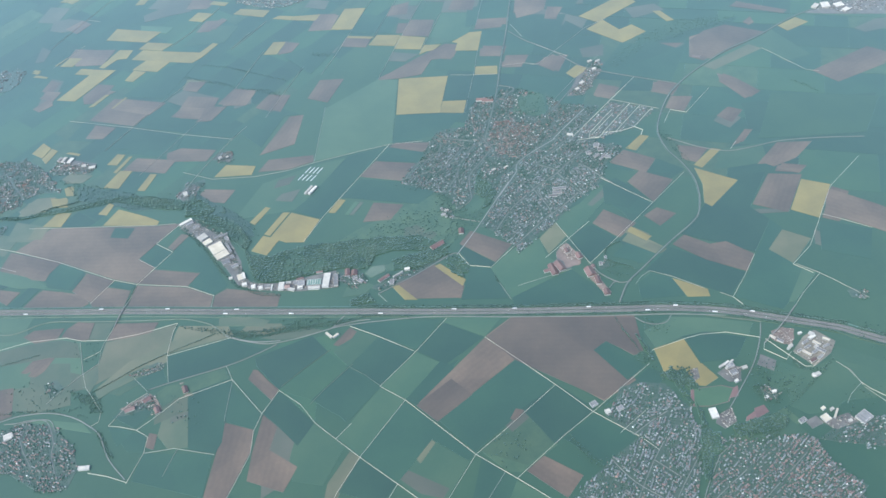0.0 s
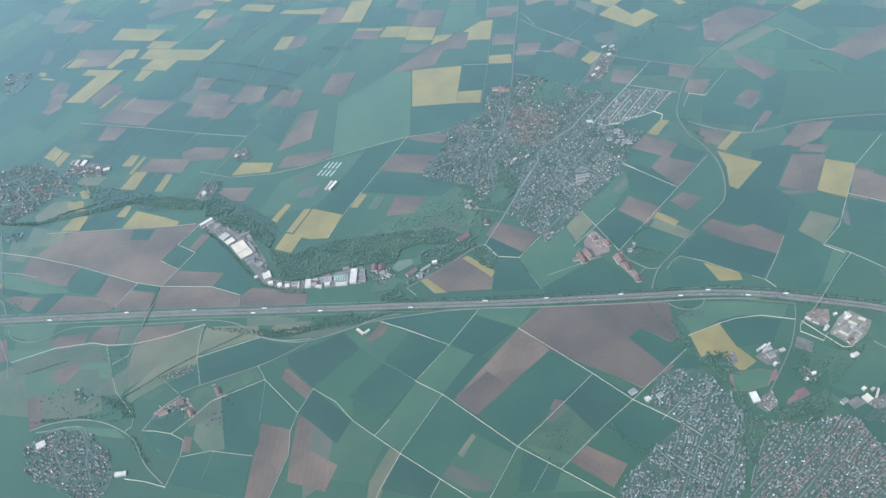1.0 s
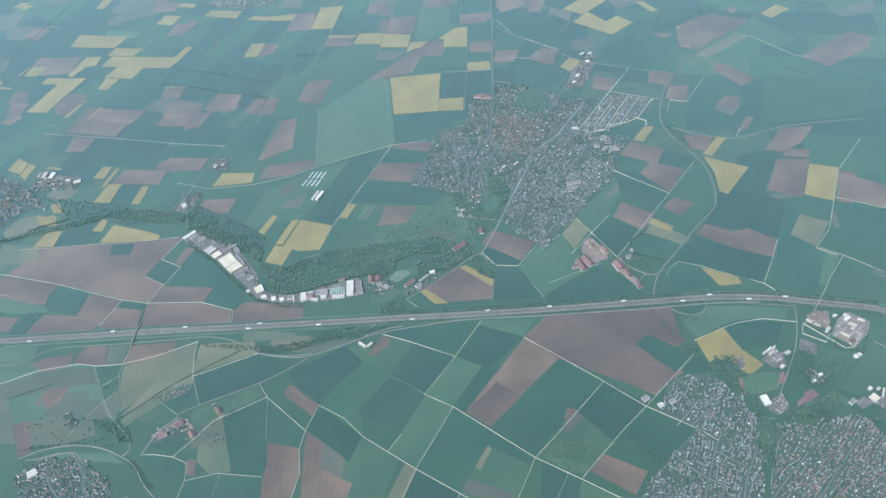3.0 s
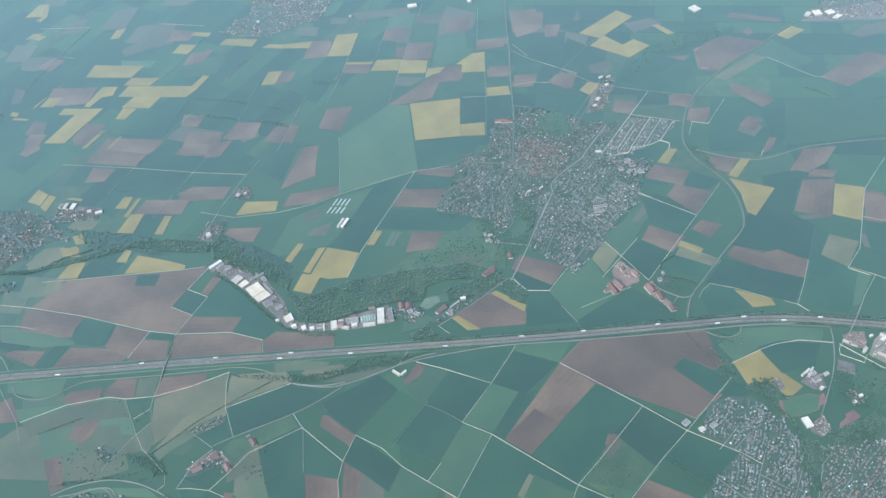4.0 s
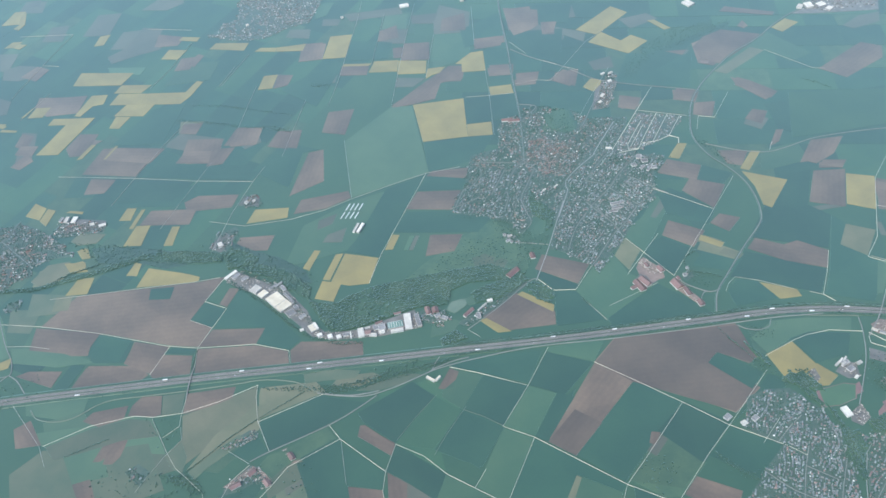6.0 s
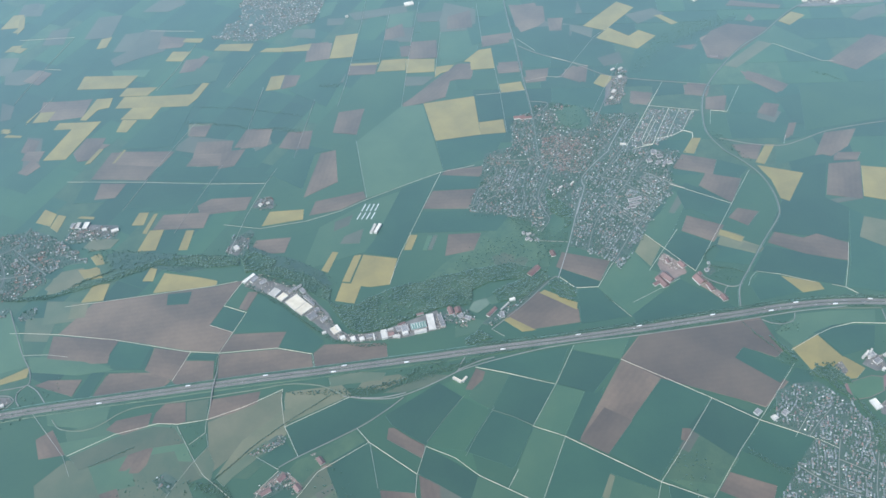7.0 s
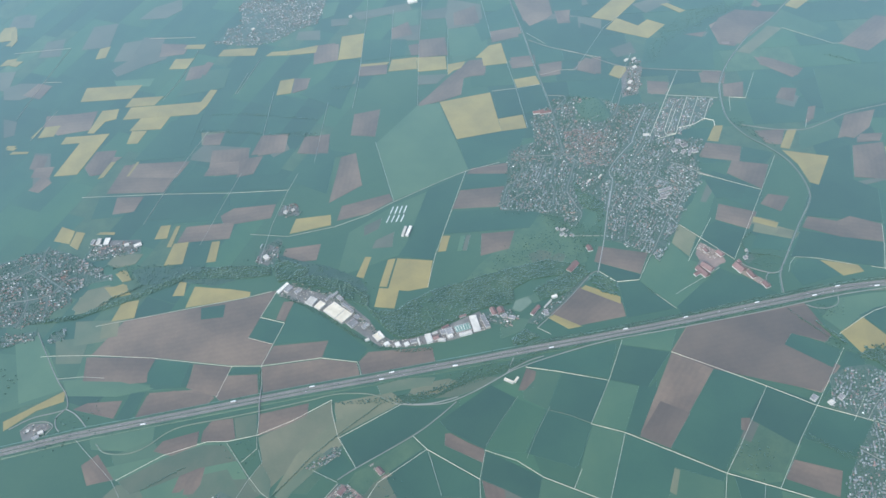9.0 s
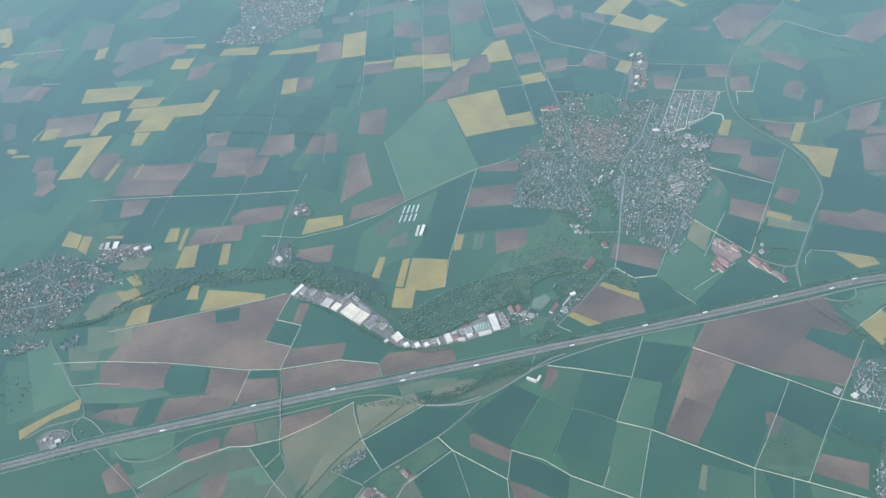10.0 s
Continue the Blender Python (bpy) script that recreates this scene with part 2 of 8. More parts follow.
FIELD_TAGS = {
    "rapeseed": ("rapeseed_field", "rapeseed field in full yellow bloom", "field"),
    "fallow": ("fallow_field", "ochre fallow field with thin growth", "field"),
    "soil": ("bare_field", "bare brown ploughed field with pale patches", "field"),
    "dark_soil": ("bare_field", "dark brown ploughed field", "field"),
    "garden": ("village_gardens", "mixed gardens, lawns and paved plots of a village", "gardens"),
    "pale": ("stubble_field", "pale tan field of dry grass", "field"),
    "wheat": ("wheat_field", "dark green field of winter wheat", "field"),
    "barley": ("barley_field", "mid green field of young barley", "field"),
    "young": ("crop_field", "light green field of young crop, some lightened for window glare", "field"),
    "clover": ("clover_field", "mid green field of clover and young grass", "field"),
    "rough": ("rough_meadow", "uneven green meadow with darker tufts", "meadow"),
    "meadow": ("dry_meadow", "yellowish green meadow with mottled tufts, some parcels lightened for window glare", "meadow"),
    "scrub": ("scrubland", "dark green scrub and tall weeds", "scrub"),
    "clay": ("clay_court", "red clay sports court", "sports court"),
    "earth": ("earthworks", "reddish bare earth of a building site", "building site"),
    "dry": ("thin_crop_field", "brownish field with thin sprouting crop", "field"),
    "concrete": ("concrete_yard", "pale concrete ground of a treatment works", "yard"),
    "turf": ("sports_pitch", "mown green turf of a sports pitch", "sports pitch"),
    "yard": ("paved_yard", "pale grey paved yard between halls", "yard"),
    "pond": ("pond", "small green pond among trees", "pond"),
}
field_count = 0


def field(kind, *corners):
    """One parcel as a low slab of crop, its own axes along its first side."""
    global field_count
    field_count += 1
    c = Vector((sum(x for x, _ in corners), sum(y for _, y in corners))) / len(corners)
    (x0, y0), (x1, y1) = max(zip(corners, corners[1:] + corners[:1]), key=lambda s: math.hypot(s[1][0] - s[0][0], s[1][1] - s[0][1]))
    turn = math.atan2(y1 - y0, x1 - x0)
    back = Matrix.Rotation(-turn, 2)
    flat = [back @ (Vector(p) - c) for p in corners]
    top = 0.006 + 0.0003 * field_count
    n = len(flat)
    area = sum(a.x * b.y - b.x * a.y for a, b in zip(flat, flat[1:] + flat[:1]))
    if area < 0:
        flat.reverse()
    v = [(*p, -0.05) for p in flat] + [(*(p * (1 - 0.05 / max(p.length, 1))), top) for p in flat]
    f = [tuple(range(n, 2 * n))] + [(i, (i + 1) % n, n + (i + 1) % n, n + i) for i in range(n)]
    name, label, category = FIELD_TAGS[kind]
    ob = new(name, mesh_of(name, v, f, [CROPS[kind]]))
    ob.matrix_world = Matrix.Translation((*c, 0)) @ Matrix.Rotation(turn, 4, "Z")
    return tagged(ob, label, category, "fields", "structure")


def parcels(dice, x0, x1, y0, y1, turn, long, wide):
    """Strips of farmland between the larger fields, in a loose grid; they lie lower than these."""
    c, s = math.cos(radians(turn)), math.sin(radians(turn))
    cx, cy = (x0 + x1) / 2, (y0 + y1) / 2
    v = y0 - cy
    while v < y1 - cy:
        w = dice.uniform(0.5, 1.3) * wide
        u = x0 - cx + dice.uniform(-1, 0) * long
        while u < x1 - cx:
            l = dice.uniform(0.4, 1.5) * long
            corners = [(cx + a * c - b * s, cy + a * s + b * c) for a, b in ((u, v), (u + l - 0.5, v), (u + l - 0.5, v + w - 0.4), (u, v + w - 0.4))]
            field(dice.choice(("wheat", "wheat", "wheat", "barley", "wheat", "barley", "wheat", "rough")), *corners)
            u += l
        v += w


strips = random.Random(8)
parcels(strips, -760, -60, 860, 1560, 47, 90, 34)
parcels(strips, 120, 800, 680, 1400, -20, 80, 45)
# Some meadow and young-crop parcels in the southwest are lightened for window glare.
field('rough', (11.1, 439.2), (42.4, 466), (70.6, 437.6), (39.2, 416.3), (27.3, 419.8))
field('rough', (-296.3, 547.9), (-266.2, 568), (-257.2, 579.4), (-294, 585.9), (-315.2, 557.4))
field('rough', (206.6, 423.4), (253.6, 442.9), (261.8, 427.7), (216, 411.3))
field('rough', (8.5, 441.1), (47.1, 474.5), (75.1, 444.4), (43.8, 422.3))
field('rough', (-81.6, 719.7), (-30.4, 745.2), (1.6, 756.8), (22.8, 728.5), (12.3, 682.5), (-45.2, 684.6), (-101.1, 705.7))
field('young', (-392.3, 587.1), (-341.2, 601.9), (-336.7, 576.9), (-359.4, 544.2), (-386.8, 562.9))
field('clover', (168.3, 554.2), (173.2, 544.6), (196.3, 525.7), (167.9, 520.5), (157.9, 517.7))
field('clover', (174.6, 587.4), (180.5, 603.9), (185.5, 607.6), (203.6, 596.8), (211.7, 571))
field('clover', (-209.3, 759.3), (-180.4, 812.8), (-127.6, 831.7), (-90.6, 836.8), (-141.3, 763.1))
field('clover', (43.4, 640.6), (69.2, 663.3), (94.5, 674.6), (97.2, 645.4), (116.5, 626.5), (56.8, 599.5))
field('clover', (112.5, 694.3), (166.8, 738.9), (176.6, 723.2), (122.9, 665.7))
field('clover', (300.6, 765.8), (342.1, 766), (338.7, 735.6), (282.3, 735))
field('clover', (-80.8, 765.4), (-73.5, 764), (-85.5, 744.7), (-90.3, 746.2))
field('clover', (-16.9, 852), (-1.4, 864.1), (17.7, 852.7), (9.1, 843.5))
field('clover', (-468.5, 768), (-436.1, 756.7), (-439.4, 729.7), (-465.7, 737.6))
field('clover', (-67.9, 519.3), (-33.8, 551.1), (-10.6, 532.9), (-46.3, 501.7))
field('clover', (-105.3, 471.8), (-68, 518.1), (-48.2, 500.9), (-87.3, 451.9))
field('meadow', (-255.1, 515.6), (-242.2, 531.3), (-231.7, 524.7), (-228.9, 483.6), (-246.9, 484.9), (-257.2, 499.6))
field('clover', (-123.9, 585.1), (-108.7, 572.3), (-103.6, 570.7), (-92.1, 580), (-75.2, 579), (-93.9, 550.7))
field('clover', (-4.3, 586.5), (45.2, 578.8), (27.2, 558.5), (-7.3, 581.6))
field('clover', (19.5, 411.8), (33.8, 409.5), (59.4, 388.1), (23.5, 393.7))
field('clover', (315.2, 495.9), (347.5, 473.1), (335.9, 445.9), (303.7, 442.9), (291.6, 465))
field('clover', (269.5, 474.8), (291.5, 470.9), (300.5, 446.2), (273.1, 434.1), (259.6, 453.2))
field('barley', (-154.8, 583.9), (-108.5, 585), (-93.9, 550.7), (-121.6, 518.1), (-124, 492), (-154.5, 529.8), (-169.1, 554.3))
field('barley', (-5.8, 442), (7.5, 439.8), (2.4, 435.3), (-8.7, 437.1))
field('clover', (-517, 797), (-476.4, 774.4), (-463.3, 728.7), (-480, 723.9), (-522.9, 725.3))
field('clover', (-470, 768), (-442.2, 760.4), (-453.2, 733.7), (-467.2, 741.5))
field('clover', (-462, 737.8), (-404.8, 712.3), (-375.7, 691.1), (-406.7, 701.7), (-463.3, 728.7))
field('clover', (-58.4, 422.6), (-28.1, 458.1), (-1, 433.2), (-21.1, 403.1), (-42.8, 405.5))
field('clover', (-152.4, 486.9), (-124, 489.1), (-106.3, 470.9), (-99.5, 462.6), (-117.3, 429.3), (-141.3, 437.2), (-149.6, 465.2))
field('meadow', (-420.7, 620.4), (-345.7, 616), (-335.9, 583.4), (-330, 561.2), (-355.9, 559.3), (-377.9, 568.1), (-384.7, 600.5), (-417.7, 607.7))
field('young', (-371.2, 536.1), (-324.5, 523.6), (-315.3, 512), (-333.3, 517.9), (-370.1, 531.1))
field('meadow', (-268.2, 543.1), (-238.5, 544.2), (-230, 533.6), (-242.4, 533.8), (-256.8, 521.8))
field('clover', (17.2, 1035.6), (39.1, 1105.8), (77.6, 1097.7), (65.3, 1055.4), (44.8, 1038.9))
field('clover', (-25.3, 1131.6), (-11.8, 1182.4), (29.4, 1172), (16.5, 1119.5))
field('clover', (-298, 1116.7), (-268.3, 1159.2), (-226.2, 1147.2), (-242.8, 1110.4))
field('clover', (365.8, 949.5), (419.5, 970), (445.4, 908.7), (413, 901.4), (400.3, 934.8))
field('clover', (196.9, 970.4), (229.4, 982), (239.4, 970.8), (216.7, 938.9))
field('clover', (39.1, 1110.3), (84.7, 1097.8), (63, 1038.5), (20.2, 1053.2))
field('clover', (-88.4, 1239), (-64, 1234.2), (-80, 1205.2), (-95.3, 1202.1))
field('clover', (-38, 1088.3), (-4.8, 1098.1), (-13.9, 1073.2), (-41.4, 1083.5))
field('clover', (102, 902.5), (125.6, 914.3), (137.1, 902.4), (135.1, 870.2), (124.6, 855.3), (106.2, 862.1), (98.5, 875.7))
field('clover', (147.7, 813.2), (161.9, 808.4), (156.1, 794.3), (143.9, 798.2))
field('clover', (31.7, 730.8), (50, 744.9), (53.1, 740.1), (41, 723.3), (30, 719))
field('meadow', (-264.4, 543.5), (-236, 546.8), (-232.1, 522.7), (-261.6, 511.4))
field('clover', (-164.1, 484.6), (-143.7, 478.1), (-150.8, 458.3), (-166.3, 469))
field('clover', (267.9, 475.4), (306.8, 482), (330.3, 471.4), (354.6, 457.9), (346.2, 440.1), (300.5, 440.9), (288.2, 432.6), (269.1, 433.6), (257.9, 443.9))
field('clover', (227.8, 433.7), (253, 431.5), (262.2, 416.6), (243.4, 417.6), (228.5, 417.9))
field('clover', (265.7, 487.5), (279.4, 476), (266.9, 461.4), (251.5, 456.1), (248.1, 470.8))
field('young', (-448.8, 683.3), (-394, 662.1), (-399.1, 645.9), (-422.2, 644.5), (-447.3, 656.7))
field('young', (-422.7, 638.5), (-377.4, 633.8), (-343.3, 618.5), (-335.4, 579), (-409.6, 608.4))
field('clover', (-505.4, 856.6), (-475.9, 844.4), (-479.1, 807.3), (-505.9, 813.1))
field('meadow', (-459.1, 599.1), (-432.9, 614.9), (-391.7, 600.9), (-348.2, 594.2), (-339.1, 545.5), (-370, 541.8), (-457.3, 568.7))
field('pale', (-353.8, 711.2), (-322.9, 694.1), (-342.5, 668.7), (-362.7, 687.7))
field('pale', (-335.8, 576.6), (-321.1, 589.4), (-318.6, 613.7), (-288, 617.3), (-254.1, 624.7), (-259.4, 588.4), (-299.4, 576.7), (-326.7, 560.9))
field('pale', (-283.8, 1035.9), (-257.8, 1027.1), (-270.6, 1008.4), (-287.9, 1014.2))
field('pale', (322.5, 914.4), (385.3, 945.2), (397.4, 933.2), (333.9, 904.4))
field('pale', (-254, 613.7), (-251.4, 621.9), (-204.7, 613.3), (-198.9, 600.1), (-257.3, 589.7))
field('pale', (-193.3, 604.8), (-184.8, 612.7), (-155.6, 607.3), (-149.2, 600.9), (-172.3, 596.1))
field('pale', (-320.4, 558.3), (-294, 585.9), (-259.8, 603.4), (-244.2, 604), (-258.1, 587.5), (-258.3, 579.6), (-291.1, 564.6))
field('dry', (-474.7, 1366.6), (-465, 1395.9), (-437, 1385.6), (-443.3, 1355.1))
field('dry', (-390.9, 1271.1), (-369.2, 1320.2), (-338.6, 1313.8), (-357.4, 1262.1))
field('dry', (-357.1, 1225.5), (-338.8, 1262.9), (-301.5, 1257), (-317.2, 1211.3))
field('dry', (-511.8, 1230.8), (-500.9, 1269.2), (-471.1, 1258.7), (-482.6, 1220.6))
field('dry', (-468.4, 1021), (-461.9, 1080.6), (-445, 1071.5), (-450.6, 1019.5))
field('dry', (128.7, 1082.2), (166.8, 1085.5), (195.9, 1061), (185.2, 1039.9), (152.3, 1062.6))
field('dry', (-58.1, 1199.3), (16.5, 1190.4), (14.4, 1172.9), (-53.8, 1179.7))
field('dry', (273.2, 971.8), (292.3, 978), (316.5, 964.3), (306.5, 957.5))
field('dry', (511, 948.1), (540.7, 960.7), (568.9, 960.2), (557.3, 941), (519.4, 937))
field('dry', (-443, 1277.9), (-429.7, 1310.8), (-406.9, 1307.3), (-416.7, 1268.5))
field('dry', (-224.8, 984.1), (-201.6, 989.8), (-200.7, 965), (-220.4, 958.5))
field('dry', (266.2, 1059.7), (304, 1060.4), (312, 1043.2), (271.1, 1034))
field('dry', (186, 1110.6), (224.4, 1111.5), (218.7, 1084.1), (189.8, 1087.3))
field('dry', (194.6, 983.9), (224, 986.5), (218.7, 962.9), (194.9, 964.9))
field('dry', (-361.1, 1208.4), (-336.2, 1222.1), (-313, 1264.7), (-287.6, 1252), (-309.3, 1202.2), (-356.9, 1190.5))
field('dry', (-313.1, 1311.2), (-288.5, 1332.5), (-251.7, 1336.8), (-256.7, 1308.9), (-279.8, 1298.2))
field('dry', (-306.3, 1220.6), (-286.1, 1220.6), (-295.9, 1202.3), (-316.4, 1199.2))
field('dry', (-487.8, 1226.2), (-468.6, 1229.3), (-441, 1215.9), (-448.9, 1195.2), (-470.8, 1193.8), (-489, 1202.6))
field('dry', (-458.3, 1395.2), (-444.5, 1392.1), (-447.5, 1374.9), (-462.8, 1378.9))
field('dry', (-491, 1162.7), (-476.6, 1150.1), (-481.2, 1124.6), (-493, 1124.7))
field('dry', (-300, 1001.7), (-285.9, 1013.1), (-239, 985.7), (-247.3, 969.2), (-281.1, 977.5), (-304.5, 993.6))
field('dry', (65, 1176.4), (97.3, 1145.2), (81.7, 1099.3), (39.1, 1110.3), (47.4, 1141.2))
field('dry', (-23.7, 1145), (12, 1134.2), (-1.2, 1103), (-30.7, 1114.3))
field('dry', (23.1, 1164.3), (57.7, 1157.8), (45.1, 1135.2), (19.5, 1144.5))
field('dry', (-131.2, 1188.2), (-105.6, 1179), (-111.7, 1157.8), (-139.3, 1171.5))
field('dry', (-28.6, 1033.3), (3.9, 1020.5), (-14.4, 1008.4), (-35.1, 1015.5))
field('dry', (-39.8, 1188.6), (-2.1, 1191.7), (-4.9, 1178.4), (-36.2, 1183.2))
field('dry', (-85.9, 1197.4), (-63.1, 1189.5), (-70.9, 1175.6), (-90.5, 1181.9))
field('dry', (-119.7, 1071.7), (-93.4, 1065), (-99.8, 1049.9), (-125.9, 1056.6))
field('dry', (186.8, 1071.2), (216.4, 1045.8), (206.4, 1026.8), (184.2, 1058.4))
field('dry', (-163.5, 1093.1), (-144.5, 1083.8), (-154.8, 1064.6), (-172.8, 1064.4))
field('dry', (346.8, 632.6), (368.6, 616.3), (357.2, 602.6), (341.4, 614.4))
field('dry', (-166.9, 500.6), (-146.4, 498.8), (-136.4, 491.9), (-143.7, 462.2), (-147.3, 436.4), (-166.6, 424.9))
field('pale', (-95.1, 457.8), (-86.4, 450), (-101.1, 428), (-106.6, 414.2), (-116.6, 416), (-113.8, 430.3))
field('pale', (-43.4, 443.5), (-28.6, 458.1), (-25.7, 454.8), (-39.2, 437.1))
field('dry', (-56.5, 425.4), (-49.4, 432.5), (-18.6, 411.1), (-24.3, 403.3), (-40.8, 409.8))
field('dry', (30.3, 464.8), (47.2, 475.7), (52.1, 466.6), (36.7, 454.8))
field('dry', (-248.1, 517.3), (-232, 521.2), (-230.6, 516.2), (-247.6, 510.1))
field('pale', (-25.1, 691.5), (-15.6, 699.2), (-6.7, 697.7), (-12.1, 684.8), (-21.2, 685))
field('meadow', (-464.3, 789.7), (-435.4, 779.8), (-446.1, 752.7), (-466.7, 761.1))
field('meadow', (-444.7, 804.9), (-404.7, 789.5), (-412.5, 768.4), (-450, 775.5))
field('dry', (148.7, 709.8), (171.7, 732.7), (183.7, 737.7), (168.6, 719.4), (153.1, 706.5))
field('dry', (321.8, 830.5), (335.2, 812.2), (318.4, 798.1), (305.7, 813.3))
field('dry', (346.4, 694.5), (352.6, 692.3), (332.1, 660.7), (303.7, 664.3), (301.6, 671.1), (329.2, 666.1))
field('wheat', (117.1, 526.6), (130.1, 534.3), (155.3, 502.7), (138.3, 490))
field('wheat', (-21.2, 476.3), (52.4, 528.7), (78.1, 496.8), (4.8, 441.1))
field('wheat', (79.4, 496.4), (106.9, 466.3), (74, 445.3), (50.5, 474.7))
field('wheat', (-302.5, 720.7), (-286.8, 739.4), (-268.9, 724), (-284.2, 704.8))
field('wheat', (-282.7, 703.6), (-267.8, 723.7), (-253.4, 745.6), (-241.7, 735.7), (-208.6, 666.1), (-221.1, 655.8), (-247.3, 672.1), (-237.6, 689.2))
field('wheat', (-387.9, 731.7), (-353.7, 710.5), (-363.7, 688.7), (-393.3, 698.3))
field('wheat', (-258, 586.8), (-201.7, 597.7), (-174.5, 575.3), (-253.9, 555.4))
field('young', (-433.1, 643.9), (-399.6, 646.2), (-394, 628.8), (-430.6, 622.9))
field('wheat', (-286.1, 562.4), (-261, 572.7), (-254.9, 555.7), (-270.5, 551))
field('wheat', (-299.2, 526.1), (-268.8, 543.2), (-260.8, 527.1), (-277.8, 510.5))
field('wheat', (-31.4, 902.3), (44.2, 887.8), (18.2, 854.6), (-38.2, 851))
field('wheat', (-98.4, 772.7), (-77.1, 798), (-27.6, 781.2), (3.3, 763.3), (-17.7, 745.5))
field('wheat', (-58.4, 825.4), (-43.5, 843.8), (-0.3, 830.7), (-9.6, 810.6))
field('wheat', (57.5, 600), (116.9, 624.9), (137.4, 595.1), (146.6, 576.6), (57.8, 588.8))
field('wheat', (24.6, 646.4), (42.9, 640.8), (55.2, 599.3), (12, 606))
field('wheat', (16.8, 669.4), (18.1, 677.6), (48.1, 646.7), (43.6, 642.8), (24.7, 648.6))
field('wheat', (175.5, 710.3), (194.3, 733.8), (211.3, 699.8), (185.2, 673.9))
field('wheat', (232.2, 764.7), (255.2, 742.9), (235.2, 728.8), (215.3, 744.5))
field('wheat', (131.4, 676), (147.4, 680), (166.4, 656.9), (135.7, 630.4), (119.7, 660.3))
field('wheat', (167, 654.3), (178.7, 662.8), (194.7, 627.6), (178.2, 619.6))
field('wheat', (-135, 773.9), (-88.4, 839), (-43.8, 847.8), (-113.5, 752.7), (-117.5, 743.1), (-147.1, 762.3))
field('wheat', (172.9, 546), (222.2, 527.2), (246.2, 517.4), (231.8, 497.1), (202.4, 497.6), (196, 525.1))
field('wheat', (-362.2, 1018.8), (-312.7, 1071.8), (-272.1, 1076.3), (-307.7, 1000.6))
field('wheat', (-330.7, 946.4), (-301.9, 979), (-290.1, 954.9), (-222.8, 929.7), (-204.4, 925.7), (-219, 901.9))
field('wheat', (-340.1, 907.6), (-276.3, 916.5), (-286.9, 880.9), (-346.1, 901.8))
field('wheat', (-361.1, 914.4), (-336.9, 947.4), (-279.1, 922.5), (-304.3, 896.1))
field('wheat', (-416, 941.9), (-402.1, 974.9), (-361.5, 955.4), (-385.5, 932))
field('wheat', (35.8, 961.5), (62.1, 958.4), (51.3, 913.9), (24, 917.5))
field('wheat', (65.8, 959.5), (91.5, 954.3), (81.6, 909.2), (52.5, 913.5))
field('wheat', (-68.3, 1137.1), (-14.6, 1110.9), (-28.4, 1077.7), (-86.3, 1092.7))
field('wheat', (72.8, 1107.9), (131.4, 1130.4), (119.1, 1074.5), (65.9, 1066))
field('wheat', (125, 1082.1), (193.4, 1064.6), (161.2, 989.2), (119.3, 1049.8))
field('wheat', (169.7, 1131.4), (226.7, 1118.2), (204.3, 1074.9), (171, 1086.9))
field('wheat', (231.8, 915.7), (262.7, 899.2), (255, 881), (220.5, 890.5))
field('wheat', (245.1, 985.5), (314.5, 954.7), (281.5, 895.1), (207.4, 932.5))
field('wheat', (342.7, 837.7), (485.5, 822.8), (447.2, 759.7), (363.1, 769.2), (336, 791.6), (341.4, 821.7))
field('wheat', (257.4, 684.2), (288.9, 723.5), (330.9, 721.1), (300.3, 674.9), (312.7, 653.8), (285.7, 615), (224.6, 652.5))
field('wheat', (272.4, 590.6), (312.7, 653.8), (334, 614.2), (313.2, 593.2), (324.2, 578.4), (286.6, 542.6), (251.4, 563.9))
field('wheat', (182.5, 610.7), (211.3, 636.6), (269.5, 591.4), (248.3, 566.3), (205.5, 598.4))
field('wheat', (-164.4, 1057.9), (-119.9, 1080.7), (-94.2, 1065.3), (-129.8, 1009.6))
field('wheat', (-217.6, 917.7), (-175.8, 956.7), (-140.9, 929), (-159.9, 929.9), (-184.8, 876.9))
field('wheat', (-92.9, 550.5), (-71.2, 576.9), (-35.8, 552.1), (-67.9, 520.5))
field('wheat', (-87.3, 451.9), (-47.3, 500.1), (4.2, 438.7), (-0.9, 433.7), (-28, 458.6), (-58.4, 422.6))
field('wheat', (-105.3, 421.2), (-87.4, 449.8), (-59.4, 421.7), (-71.4, 405.9))
field('wheat', (-167.9, 507.5), (-154.9, 528.7), (-124.5, 490.3), (-138, 470), (-154.9, 491.9))
field('wheat', (-234.9, 533.2), (-197.6, 542.8), (-169.8, 507.8), (-175.4, 491.9), (-200, 504.6), (-208.4, 475.9), (-226.9, 483.3))
field('wheat', (-266.6, 483.1), (-208.3, 473.6), (-213.3, 433), (-273.5, 458.1))
field('wheat', (-256.7, 584), (-205.6, 597.7), (-185.8, 586.7), (-168.5, 578.3), (-202.6, 566.6), (-254.5, 554.5))
field('wheat', (-33.7, 552.3), (-7.4, 580.9), (25.6, 557.5), (-9.1, 533.3))
field('wheat', (-90.7, 592.7), (-76.1, 596.9), (-10.7, 584.3), (-33.6, 554.3))
field('wheat', (-121.6, 518.1), (-94, 549.4), (-68.5, 518.8), (-97.9, 487.6))
field('wheat', (-47.2, 501.9), (-8.2, 531.9), (2.2, 537), (-36, 491.7))
field('wheat', (105.3, 462.2), (139.8, 427.9), (108.7, 405.3), (76, 442.1))
field('wheat', (9.2, 435.3), (33.9, 410.5), (25.9, 394.8), (-1.9, 399.1))
field('wheat', (-280.2, 486.4), (-298.3, 512.2), (-267.1, 502.4), (-266.9, 485.3))
